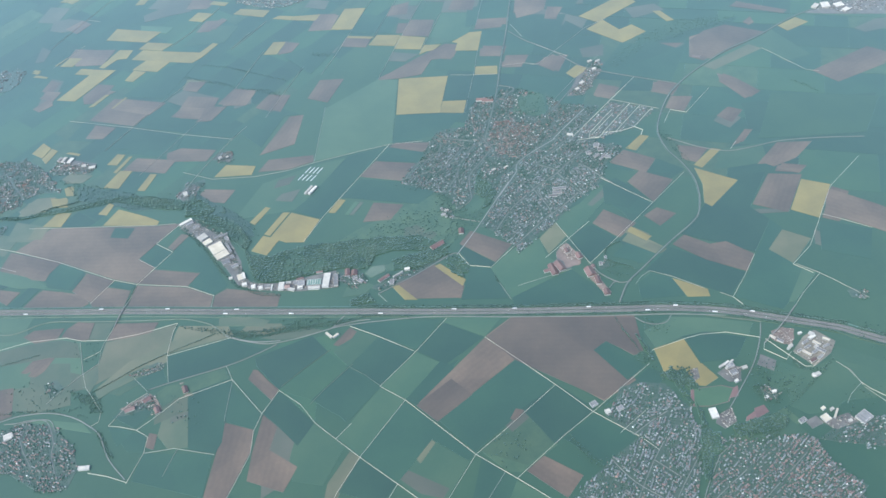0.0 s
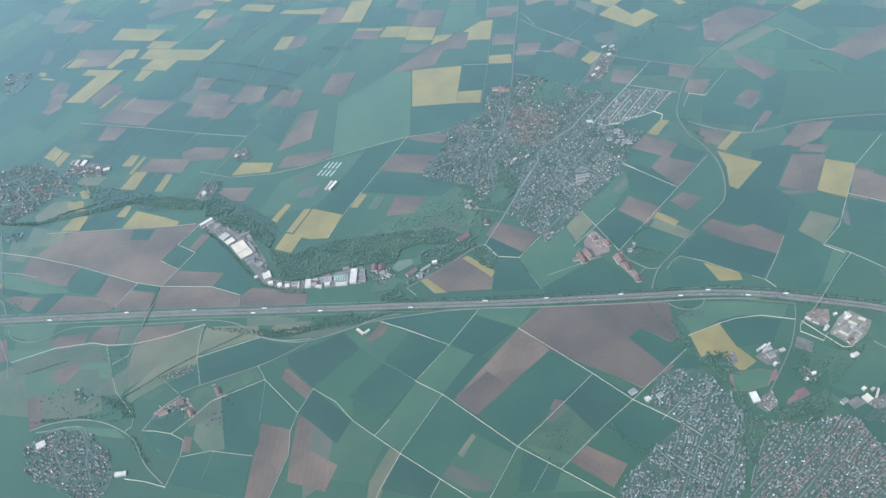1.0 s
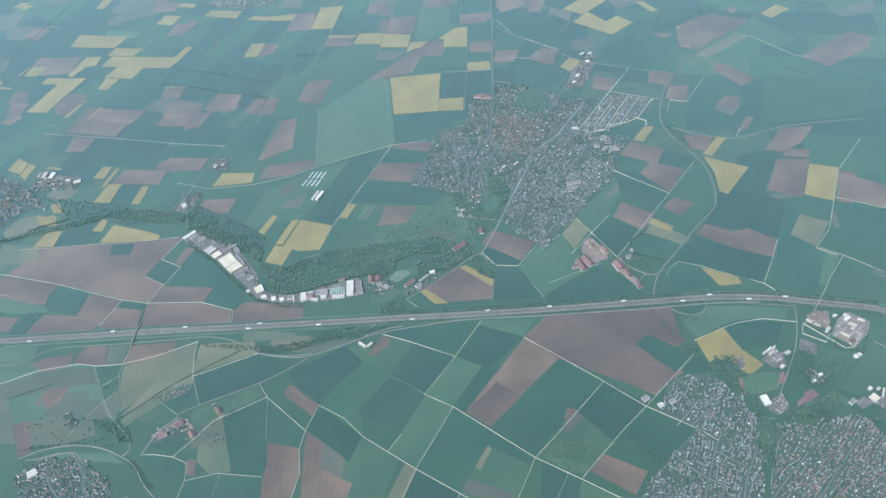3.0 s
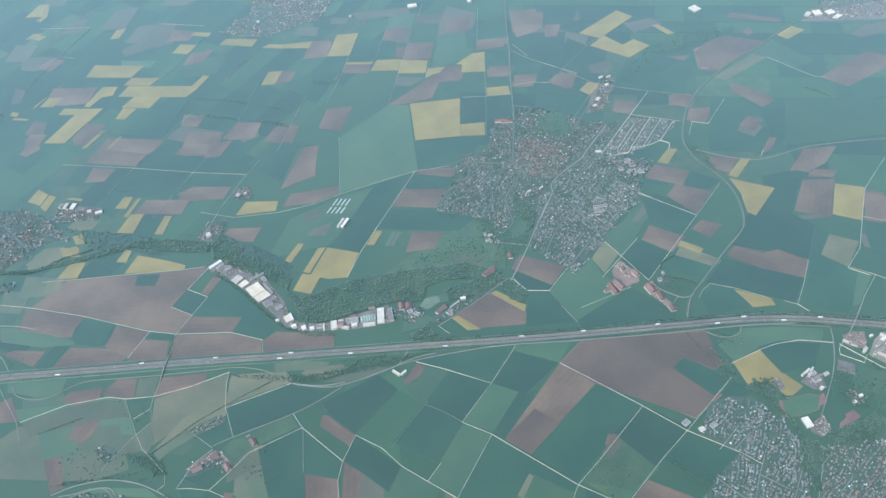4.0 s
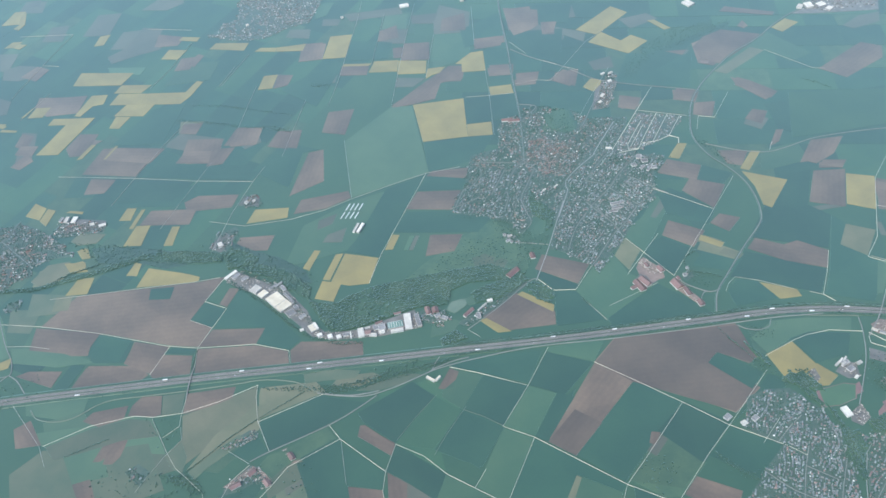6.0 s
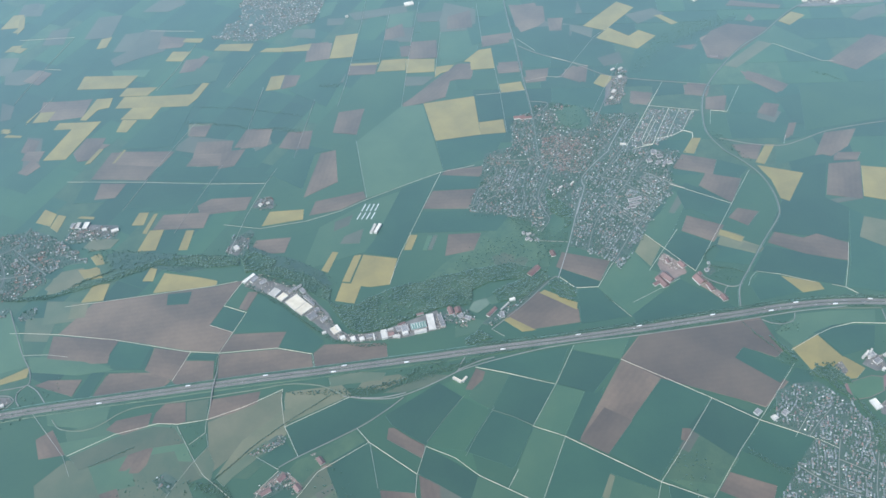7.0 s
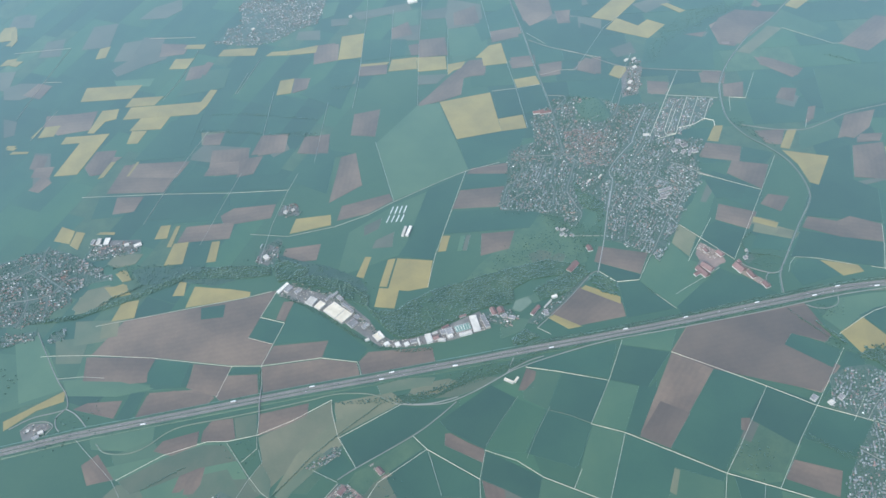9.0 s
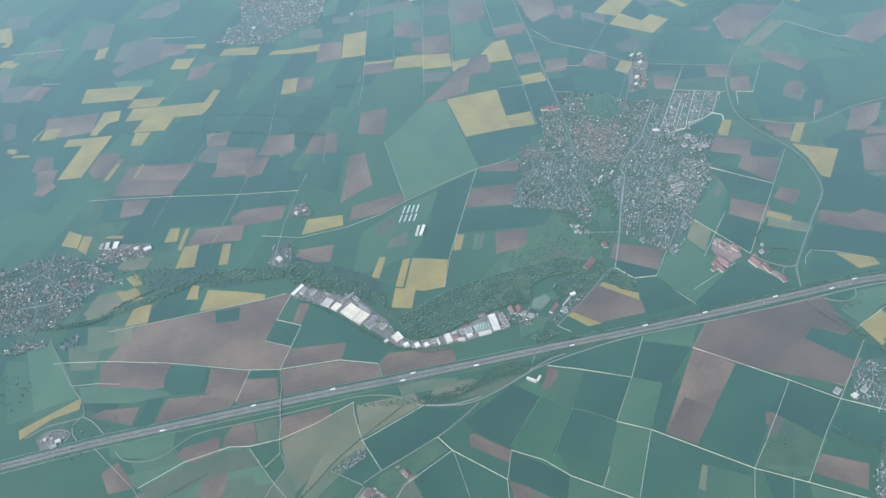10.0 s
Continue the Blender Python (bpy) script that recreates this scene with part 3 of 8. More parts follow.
field('wheat', (108.1, 464.6), (134.9, 480.3), (147.1, 472.4), (172.5, 488.7), (158.7, 500.1))
field('wheat', (-301.3, 515.6), (-291.2, 513.3), (-278.4, 507.7), (-290.8, 493.7))
field('wheat', (-261.8, 531), (-204.7, 560.5), (-200.1, 551.4), (-242.8, 537.6))
field('young', (-417.7, 607.7), (-385, 601.9), (-381.2, 571.9), (-409.7, 573.6))
field('wheat', (47.3, 476.5), (76.2, 493.9), (103.2, 463.7), (68.4, 437.9))
field('young', (-125.3, 838.5), (-112.8, 933.6), (-47.6, 979.3), (-25.1, 971.6), (-38.8, 851.1))
field('wheat', (-382, 730.1), (-354, 716.9), (-368.6, 690.9), (-397.1, 707.5))
field('wheat', (-425.8, 678.4), (-409.1, 701.6), (-397.2, 697.3), (-412.8, 674.2))
field('meadow', (-332.8, 640.3), (-314.5, 637.2), (-319.5, 615.9), (-335.5, 619.3))
field('wheat', (216.7, 938.9), (270.2, 976.7), (343, 994.6), (393.1, 1006.9), (376.8, 988), (324.4, 977.2), (305.2, 957.9), (254.5, 938))
field('young', (-361.1, 1183.2), (-314.9, 1166.9), (-323.6, 1152.7), (-359.6, 1170.2))
field('young', (-7.6, 1176), (21.2, 1169), (9, 1135.7), (-19.6, 1146.5))
field('wheat', (169.6, 708.6), (182.7, 725.3), (213.9, 700.4), (197.6, 682), (178.9, 694.2))
field('wheat', (355.6, 644.7), (397.9, 623.5), (381.5, 586.4), (344.2, 605.6))
field('wheat', (186.3, 606.4), (206, 596.9), (209.8, 573.1), (170.6, 576.6), (172.1, 595.5))
field('wheat', (185.4, 658.7), (204.2, 629.3), (189.1, 616.4), (155.9, 634.7))
field('young', (319.4, 587.2), (329.3, 579.8), (298.9, 548.8), (293.9, 549.9))
field('young', (-498.9, 804.9), (-479.3, 802.1), (-471.3, 778.1), (-464.4, 735.7), (-462.4, 729.1), (-500.4, 729))
field('young', (-462.5, 739.7), (-415.2, 721.9), (-389.9, 698.3), (-420.4, 702.7), (-460.1, 720.6))
field('wheat', (169.1, 733.8), (184.3, 744.2), (205.7, 714.7), (187.7, 696.3), (165.4, 707.8))
field('wheat', (212.7, 749.3), (241.1, 738.3), (223.1, 720.7), (193.9, 733.2))
field('wheat', (154.4, 760.6), (171.9, 742.8), (141.6, 712.8), (116, 698.4), (109, 701.4))
field('young', (-447.5, 636), (-344.8, 620.7), (-341.5, 609.9), (-387, 611.1), (-430.7, 617.1))
field('soil', (-396, 976), (-371.8, 1015.3), (-309.2, 993.4), (-339.9, 952.5))
field('soil', (-288.3, 970.2), (-278.8, 998.8), (-240.8, 986.1), (-251.8, 944.4), (-285.1, 955.4))
field('soil', (-241.7, 973.2), (-223.5, 1000.6), (-198.1, 992), (-210.5, 962.8))
field('soil', (-194.1, 954.1), (-179.9, 978.1), (-153.4, 971.4), (-165, 940.1))
field('soil', (-133.5, 959.2), (-118.6, 994), (-89.2, 989.9), (-109.6, 945.6))
field('soil', (-186.4, 862.9), (-153.8, 927.9), (-137.3, 927.8), (-147.3, 874.6))
field('soil', (-186.7, 833.9), (-175.6, 852.7), (-125.9, 850.1), (-125.9, 838.7), (-154.5, 831))
field('soil', (-394.8, 940), (-386.3, 964.6), (-360.3, 954), (-373.4, 935.1))
field('soil', (-292.5, 890.4), (-277.2, 896.1), (-236.3, 883.8), (-246, 865.9), (-291.9, 874.9))
field('soil', (-253.5, 799.9), (-243.7, 816.8), (-209.9, 808.8), (-220.3, 789.5))
field('soil', (-340.2, 869.9), (-327.1, 889), (-281.2, 875.3), (-290.9, 854.2))
field('soil', (-76.3, 802.3), (-58.5, 824.5), (-9.8, 809.8), (-29.2, 784.5))
field('soil', (-43.1, 845.6), (-35.7, 851.1), (8.8, 842.6), (-0.3, 830.7))
field('soil', (-75.5, 730), (-63.4, 757.3), (-32.7, 747.7), (-47.2, 727.7))
field('soil', (140.2, 1134.7), (173.2, 1130.2), (165.6, 1081.7), (129.5, 1084.8))
field('soil', (172.2, 1083.6), (189, 1080.4), (179.4, 1055.7), (164.9, 1060.9))
field('soil', (100.1, 979.2), (129.2, 981.5), (121.5, 963.2), (98.7, 967.4))
field('soil', (138.2, 966), (161.7, 980.2), (173.1, 966.3), (156.9, 945))
field('soil', (325, 976.9), (373.6, 989.1), (393, 960.8), (327.4, 925), (313.4, 936.1))
field('soil', (334.5, 898.2), (341, 890), (360.3, 848.6), (349.4, 844.4), (333.2, 880.9))
field('soil', (435.5, 877.7), (510.2, 908.8), (527.8, 892.4), (515.3, 871.8), (455.1, 850.7))
field('soil', (261.8, 897.2), (289.8, 887.6), (280.8, 873.4), (255.4, 878.6))
field('soil', (273.8, 866.7), (296.8, 861.1), (280.4, 836.8), (262.6, 847.2))
field('soil', (311.3, 821), (327.5, 834), (341, 825.1), (323.7, 806.2))
field('soil', (311.7, 769), (330.7, 790.2), (335.1, 789.8), (320.5, 771.2))
field('soil', (257.5, 781.9), (286.9, 770.3), (269.9, 750.4), (257.4, 758.4))
field('soil', (326.9, 734.7), (357.1, 764.1), (389.4, 758.5), (381, 749.2), (349.4, 732.2))
field('soil', (345.6, 728.6), (366.6, 723.6), (362.3, 713.7), (340.1, 720.9))
field('soil', (303.8, 678.1), (332.7, 718.6), (363.6, 710.4), (332.8, 660.2))
field('soil', (360.4, 647.1), (384.5, 687.9), (397.3, 677.4), (373.7, 638.7))
field('soil', (183.2, 769.1), (202.5, 786.1), (231.1, 765), (216.2, 745.2), (208.5, 751.4))
field('soil', (195, 735.4), (210.3, 749.9), (239.7, 729.2), (213, 701))
field('soil', (148.2, 682.2), (162.8, 699.6), (189.4, 674.3), (169.5, 657.6))
field('soil', (199.1, 683), (213.7, 692), (230, 680), (210.6, 666))
field('soil', (215.4, 639.2), (228.9, 649.5), (249.3, 632.7), (264.1, 633.6), (284.2, 612.3), (271.2, 592.4), (239.7, 613.7))
field('soil', (-133.4, 1111.9), (-114.4, 1146.4), (-96.7, 1142.9), (-107.9, 1105.6))
field('soil', (58.8, 1141.9), (89.9, 1145.5), (79.6, 1105.4), (48.4, 1113.8))
field('soil', (-23.2, 1142.3), (0.3, 1148.4), (-4.3, 1118.5), (-31.2, 1119.6))
field('soil', (-86, 1072.8), (-55.4, 1066.1), (-61.3, 1052.6), (-91.2, 1061.7))
field('soil', (-47.2, 981.5), (6.8, 1011.4), (15.9, 1005.8), (-2.1, 978))
field('soil', (-410.8, 1034.9), (-388.3, 1038.7), (-372, 1031), (-387.9, 1021.8))
field('soil', (-17.2, 1098.1), (21.2, 1091.3), (13.6, 1066.9), (-21.7, 1075.4))
field('soil', (23.7, 1024.4), (49.2, 1028.3), (41.9, 999.3), (18.3, 1007.4))
field('soil', (78.6, 1014.2), (103.6, 1008), (100.2, 991.5), (75.5, 997.6))
field('soil', (401.1, 1039.7), (452.4, 1005.2), (445.5, 999.2), (389.4, 1030.9))
field('soil', (74.8, 1058.7), (93.1, 1078.2), (114.4, 1070.6), (110.1, 1055.7))
field('soil', (196, 893.1), (218.9, 900.2), (214.8, 881.1), (193.8, 883.7))
field('soil', (393.8, 992.8), (405.9, 1002.3), (406.4, 988.3), (398.6, 984.3))
field('soil', (30.2, 695.4), (67.6, 668.6), (48.6, 648.1), (17.5, 679.3))
field('soil', (-49.5, 641), (-9, 656), (16.3, 623.2), (11.7, 608.3), (-29.9, 615.2))
field('soil', (-294.5, 1239.6), (-261.9, 1220.5), (-273.7, 1203), (-302.6, 1210.4))
field('soil', (-473.1, 1017.2), (-455.6, 1036.5), (-448.1, 1019.7), (-463, 1008.5))
field('soil', (-467.1, 1201.6), (-447, 1219.2), (-432, 1205.7), (-448.5, 1184.4))
field('soil', (-469.7, 1054.6), (-461.7, 1077.1), (-448, 1067.9), (-456.2, 1044.4))
field('soil', (-264.8, 1158), (-249.7, 1173.3), (-242.9, 1166.8), (-258.4, 1144.9))
field('soil', (-436.2, 758.2), (-403.2, 786.9), (-288.8, 767.7), (-264.1, 766.5), (-286.8, 740.2), (-302.5, 720.7), (-283.7, 704.6), (-299, 686.2), (-322.9, 696.2), (-388, 734.7))
field('soil', (-274.3, 731.8), (-262.4, 749.9), (-253.4, 746.4), (-267.6, 726.7))
field('soil', (-299, 686.2), (-283.8, 702.4), (-237.7, 688.5), (-248.4, 672.4))
field('soil', (-299.1, 683.4), (-248.5, 671), (-222.2, 654.8), (-223.8, 639.5), (-305.3, 653))
field('soil', (-221.8, 639.6), (-220.2, 654.9), (-209.1, 662), (-156.6, 644.9), (-159.8, 627.9))
field('soil', (-436.1, 755.9), (-388.9, 732.7), (-394.7, 707.8), (-408.7, 712), (-441, 737.4))
field('soil', (-342.5, 667.4), (-329.7, 686.9), (-304.4, 677.3), (-308.7, 656), (-338.5, 659.5))
field('soil', (-405.9, 676.1), (-394.2, 695.1), (-351, 680.8), (-343.5, 667.7), (-350, 664.2))
field('soil', (-457, 644.7), (-443.1, 650), (-434.2, 620.9), (-455, 623.9))
field('soil', (-393.3, 590.3), (-383.7, 605.1), (-360.2, 609.2), (-368.5, 597.8), (-387.7, 588.7))
field('soil', (27.6, 558.3), (53.6, 577), (95, 569.4), (159.8, 558.8), (158.4, 518.8), (149.1, 515.2), (130.4, 534.9), (116.6, 526.7), (145.4, 489.1), (114.6, 472.7), (79.2, 507.9), (52.8, 529.8))
field('soil', (-36.3, 496.3), (27.2, 557.1), (50.4, 528.7), (-21.2, 476.3))
field('soil', (-199.9, 503.4), (-174.9, 491.8), (-177.2, 469.7), (-194.2, 430), (-213.2, 432))
field('soil', (-167.8, 506.3), (-155.4, 491.4), (-161.3, 469.9), (-137.8, 449.8), (-148.8, 428), (-178.7, 443.1), (-175.7, 467.8))
field('soil', (-176.7, 555.6), (-155.5, 531.2), (-159.7, 523.4), (-178.9, 547.7))
field('soil', (42.5, 417.4), (57.8, 429), (84.8, 406.5), (69.5, 389))
field('soil', (-107.6, 572.7), (-91.8, 590.8), (-82.8, 581.7), (-102.6, 570.5))
field('soil', (-409.7, 573.6), (-395.6, 574.3), (-390.4, 542.3), (-401.3, 538.1))
field('soil', (-266.5, 489.8), (-264.4, 503.7), (-257.3, 500.8), (-258.9, 485.7))
field('soil', (36.6, 468), (42.7, 477.3), (49.3, 474.5), (40.7, 464.5))
field('soil', (-440.3, 757.5), (-382.7, 731.8), (-398.2, 709.3), (-446.4, 731.8))
field('soil', (-411.4, 671.8), (-396.6, 693.2), (-373.8, 688.9), (-345.6, 670.7), (-351.1, 663.9))
field('soil', (-457.4, 704.1), (-445.6, 706), (-417.1, 696.5), (-426.7, 680.7))
field('soil', (-359.1, 637.9), (-350.6, 645), (-333.6, 640.6), (-336.1, 620.7), (-343.6, 620.5), (-363.2, 628.4))
field('soil', (-312.9, 635.9), (-271.5, 630.1), (-276.2, 618.6), (-297, 615.6), (-318.3, 615.3))
field('soil', (-400.5, 634.7), (-391.7, 641.4), (-362.1, 639.2), (-366.9, 625.9), (-387.7, 624.5))
field('soil', (-385.5, 585.3), (-381.9, 595), (-370, 606.9), (-364.6, 602.4), (-371.3, 588.3), (-377.9, 583))
field('soil', (-271.5, 1170.9), (-252.2, 1167.8), (-263.9, 1142), (-282.9, 1145.1))
field('soil', (-443.5, 1145.6), (-407.8, 1134.1), (-386.7, 1129.8), (-399.7, 1096.7), (-435.1, 1102.7), (-448.2, 1125.4))
field('soil', (-397.2, 1052.8), (-376, 1045.4), (-392.2, 1009.9), (-409.1, 1012.9), (-413, 1029.6))
field('soil', (-362.9, 1013.5), (-305, 991.2), (-323.3, 970.3), (-374.2, 994.1))
field('soil', (-281.2, 1029.4), (-259.3, 1024.4), (-269.4, 1005.2), (-287.3, 1013.7))
field('soil', (-275.7, 975), (-256.4, 968.4), (-260.9, 948.3), (-296.3, 960), (-284.3, 976.5))
field('soil', (-221.7, 1001.1), (-195, 991), (-207, 962.8), (-235.5, 968.7))
field('soil', (-247.3, 969.2), (-230.2, 966.1), (-246.4, 941.5), (-265.1, 943))
field('soil', (-179.9, 978.4), (-165.8, 974.5), (-175, 942.6), (-195.4, 954.8))
field('soil', (-162.5, 1089.5), (-144.3, 1083.7), (-154.6, 1064.5), (-171.1, 1063.6))
field('soil', (-462.6, 1052.9), (-443, 1046.2), (-450.1, 1029.7), (-469.3, 1038.7))
field('soil', (-1.2, 1103), (29.3, 1094.6), (18.3, 1057.3), (-14.5, 1067.1))
field('soil', (83.2, 1081.4), (122.4, 1075.5), (117.6, 1060.9), (77.5, 1064))
field('soil', (139.7, 1138.5), (179.7, 1118.3), (168.7, 1083.8), (155.8, 1076.2), (131.3, 1071.1), (132.8, 1098.3))
field('soil', (173.1, 1088.9), (192.5, 1082.6), (179.7, 1060.7), (168, 1063.1))
field('soil', (82.7, 1019.3), (110.9, 1011.7), (102.7, 990.6), (78.6, 1002.4))
field('soil', (106.7, 991.7), (133.7, 985.9), (125.9, 970), (101.3, 972.9))
field('soil', (150.2, 976.6), (179.1, 975), (162.3, 943.2), (142.7, 961.8))
field('soil', (-48.7, 978.5), (0.9, 1012.9), (37.2, 1035.3), (55.7, 1029.4), (44.7, 1003.6), (17.9, 1004.6), (3.1, 976.3), (-22.5, 974.4), (-46.3, 976.2))
field('soil', (-84.5, 1082.4), (-52.9, 1070), (-60.7, 1052.1), (-92, 1064.3))
field('soil', (-121.1, 1149.1), (-92.9, 1138.5), (-104.7, 1105.1), (-133.9, 1109.7))
field('soil', (-35, 851.8), (4.9, 837.9), (-1.7, 826.6), (-38.3, 843.8))
field('soil', (371.6, 992.4), (414.1, 963.9), (379.6, 947), (335.7, 926.2), (323.6, 941.8), (322.3, 968.9), (344, 985.3))
field('soil', (287.5, 973), (313.4, 966.7), (321, 972.9), (304.2, 958))
field('soil', (340.8, 895.3), (351.2, 884.1), (369.7, 853.7), (356.5, 845.4), (349, 854.9), (331.4, 881.5))
field('soil', (267.8, 899.4), (288.5, 884.5), (275.7, 867.3), (254.3, 880.6))
field('soil', (202.4, 908.8), (223.4, 895.6), (207.4, 877.4), (191.3, 888))
field('soil', (332.3, 792.2), (340.2, 790), (324.3, 772), (318, 775))
field('soil', (351, 730.9), (373.4, 722.8), (362.1, 713.1), (344, 724.1))
field('soil', (331.1, 737.9), (358.9, 763.3), (391.5, 758.4), (366.9, 736.1), (341.7, 727.7))
field('soil', (378.6, 687), (413.1, 657.4), (443.7, 626.8), (429.4, 596.9), (399.1, 626), (365.6, 652.3))
field('dark_soil', (54.1, 576.6), (160.2, 556.3), (158.9, 520.7), (151.4, 515.2), (129.2, 534.4), (118.7, 527.5), (144.6, 490.6), (115.2, 474), (48.4, 528.7), (28.5, 557.5))
field('soil', (-352.5, 710.5), (-323.7, 694.8), (-342.1, 668.3), (-364.1, 687.9))
field('garden', (10.7, 862.4), (43.1, 863.5), (53.9, 900.6), (76.9, 913.1), (96.2, 902.4), (98.8, 875.3), (129.3, 861.2), (145.7, 884.1), (153.4, 879.4), (194.1, 868.4), (170.2, 825.1), (174.5, 810.5), (191.9, 790.1), (169.4, 746.7), (132.9, 711.6), (105.3, 682.2), (69.3, 666.5), (52.5, 689.8), (41.2, 701.4), (63.8, 741.4), (36.8, 749.6), (21.6, 742.8), (-32.2, 787.7), (-8.0, 821.5))
field('garden', (483.4, 1003.3), (530.9, 1035.8), (612.8, 1035.1), (577.1, 976.2), (517, 984.2))
field('garden', (-368.5, 571.7), (-357.5, 576.8), (-348.5, 565.9), (-357.3, 553.8))
field('garden', (-292, 571.3), (-266.3, 581.1), (-260.1, 578.1), (-261.5, 571.6), (-285.5, 565.5))
field('garden', (-294, 531.3), (-271, 547.3), (-263.7, 543), (-261.2, 528.3), (-270, 529.7), (-283.4, 525.6), (-296.4, 525.7))
field('garden', (-72.3, 637.9), (-26, 653.5), (4.5, 668.4), (5.8, 663.5), (-28.2, 645.6), (-62.6, 631.5))
field('garden', (141.2, 627.2), (153, 629.5), (151.8, 621.7), (143.3, 619.2))
field('garden', (-238.5, 865.6), (-230.5, 879.7), (-215.9, 872.2), (-219.6, 856.8))
field('garden', (-275.1, 809.7), (-265.8, 828), (-245.7, 834.7), (-243.4, 827.9), (-259.2, 800.6))
field('garden', (-101.1, 662.3), (-82.4, 665.2), (-74, 644.9), (-83.3, 637.3), (-98.7, 648.9))
field('garden', (-524.8, 1064.1), (-536.2, 1112.6), (-507.8, 1113.3), (-499.4, 1101.1), (-511.6, 1067))
field('garden', (-471.8, 791.1), (-463.6, 799.7), (-453.8, 802), (-456.4, 789.3), (-467.6, 786.5))
field('garden', (165.4, 895.6), (188.4, 930.5), (210, 958.5), (218.2, 949.6), (208.7, 931.6), (179.6, 891.9))
field('garden', (75.2, 858.7), (89.9, 866.9), (107.2, 854.8), (124, 850.7), (128.2, 841), (115.2, 821.2), (95.5, 801.8), (87.1, 798.8), (59.3, 815.3), (61, 832.4))
field('garden', (55.2, 893.5), (77.4, 892.6), (65.5, 856.2), (64.3, 842), (59.6, 837), (52.1, 840.5), (45.7, 865.6))
field('garden', (12.8, 857.4), (21, 857.9), (58.8, 836.4), (54.9, 823.9), (46.1, 824.4), (8, 844.2))
field('garden', (8.3, 839), (51.4, 820.5), (61, 812.4), (51.6, 789.4), (42.6, 773.6), (34.4, 746.8), (-33.3, 779.7), (-13.6, 809.7))
field('garden', (65.2, 809.1), (91, 793.5), (79, 783.7), (56.3, 774.2), (51.5, 786.4))
field('garden', (119.7, 818.1), (149, 841.5), (176.1, 859.6), (183.8, 855.9), (155.6, 819.5), (167, 806.7), (174.4, 803.1), (143.6, 774.7), (108, 744.2), (83.9, 724.9), (58, 736.9), (70.7, 748.5), (62.2, 765.6), (86, 781.2), (97, 793.2))
field('garden', (152.2, 873.6), (175.1, 866.6), (153.8, 841.7), (134.2, 832), (143.9, 854.1))
field('garden', (166.8, 807.5), (174.2, 804), (185.1, 802.5), (201.8, 790.9), (186, 773.1), (163, 773.4), (152.1, 778.6))
field('garden', (147.6, 771.5), (154.6, 771.6), (171.6, 743.1), (145.2, 722.3), (123.8, 705.2), (84.3, 723.5), (110.2, 741.9))
field('garden', (90.2, 908), (102.8, 914.1), (112.4, 913.6), (96.9, 873.3), (81.2, 884.7))
field('garden', (139, 905.2), (151.5, 882.9), (141.1, 868), (139.4, 896.8))
field('garden', (157.9, 820.7), (205.8, 869.8), (249.7, 845.9), (221.5, 820.7), (183.7, 812.1), (169.2, 811.6))
field('garden', (-31.6, 785.9), (-24.8, 799), (-15.2, 801.1), (38.3, 776.1), (36.2, 754.5), (39.9, 744.8), (28.9, 735.8), (18.8, 728.2), (19.3, 746.5), (6.6, 755.4), (-6.6, 772.7))
field('garden', (6.5, 734.3), (15.3, 728.7), (16.8, 719), (10.4, 718.9), (5.4, 725.7))
field('garden', (61.3, 765.9), (75.4, 759.3), (59.1, 734.7), (63.3, 748.7))
field('garden', (76.4, 758), (102.8, 745.7), (73.2, 718.1), (53.9, 690.8), (40.1, 700.1), (60, 733.5))
field('garden', (103.5, 744.8), (148, 724.1), (130.2, 713.1), (97.1, 679.3), (72.1, 654.7), (71.7, 664.8), (57, 683), (56.9, 690.4), (75.5, 716.4))
field('garden', (-550.8, 923.3), (-503, 914.8), (-465.4, 914.1), (-459.5, 917.5), (-442, 900.4), (-430.3, 884.7), (-442.4, 876.9), (-459.9, 867.7), (-504.4, 887.8), (-551.2, 900.5))
field('garden', (-551.2, 899.1), (-504.4, 886.4), (-460, 866.3), (-442.5, 875.5), (-447.4, 843.9), (-446.1, 829.6), (-463.4, 826.6), (-472.8, 820.3), (-490.5, 817.9), (-552, 845.4))
field('garden', (-440.8, 875.8), (-428.7, 883.5), (-415.8, 864.4), (-406.9, 846.1), (-425.1, 848.7), (-444.8, 845.1))
field('garden', (-428.6, 887.5), (-418.3, 902.3), (-401.9, 894.8), (-372.2, 885.8), (-376.3, 871.1), (-398.8, 874.7), (-421, 878.9))
field('garden', (-498.3, 812.1), (-479.4, 808.7), (-482, 797.2), (-509.2, 800.6), (-519.2, 806.3), (-508.5, 814.1))
field('garden', (-231.5, 1209.1), (-209.3, 1235.1), (-193.4, 1237.5), (-178, 1298), (-150.8, 1353.5), (-27.4, 1290.2), (-77.1, 1246.8), (-104.3, 1196.4), (-133.8, 1194.1), (-164.8, 1179.3), (-196.4, 1187.2))
field('garden', (61.2, 368.5), (86.7, 400.2), (109.5, 417.5), (132.5, 433.1), (151.3, 447.3), (167.7, 452), (180.3, 444.3), (183.4, 430.9), (172.9, 408.1), (173.5, 397.2), (153, 352.2))
field('garden', (147.4, 462.8), (169.5, 478.8), (172.9, 468.5), (181.3, 453.5), (180.9, 445.7), (151.9, 448.7), (139.8, 451.1))
field('garden', (115.7, 466.1), (131.8, 465.6), (136, 448.9), (128.5, 445.2), (116.9, 457.9))
field('garden', (130.7, 481.3), (137.7, 478.5), (142.5, 472.1), (140.1, 467.2), (132.8, 472.7))
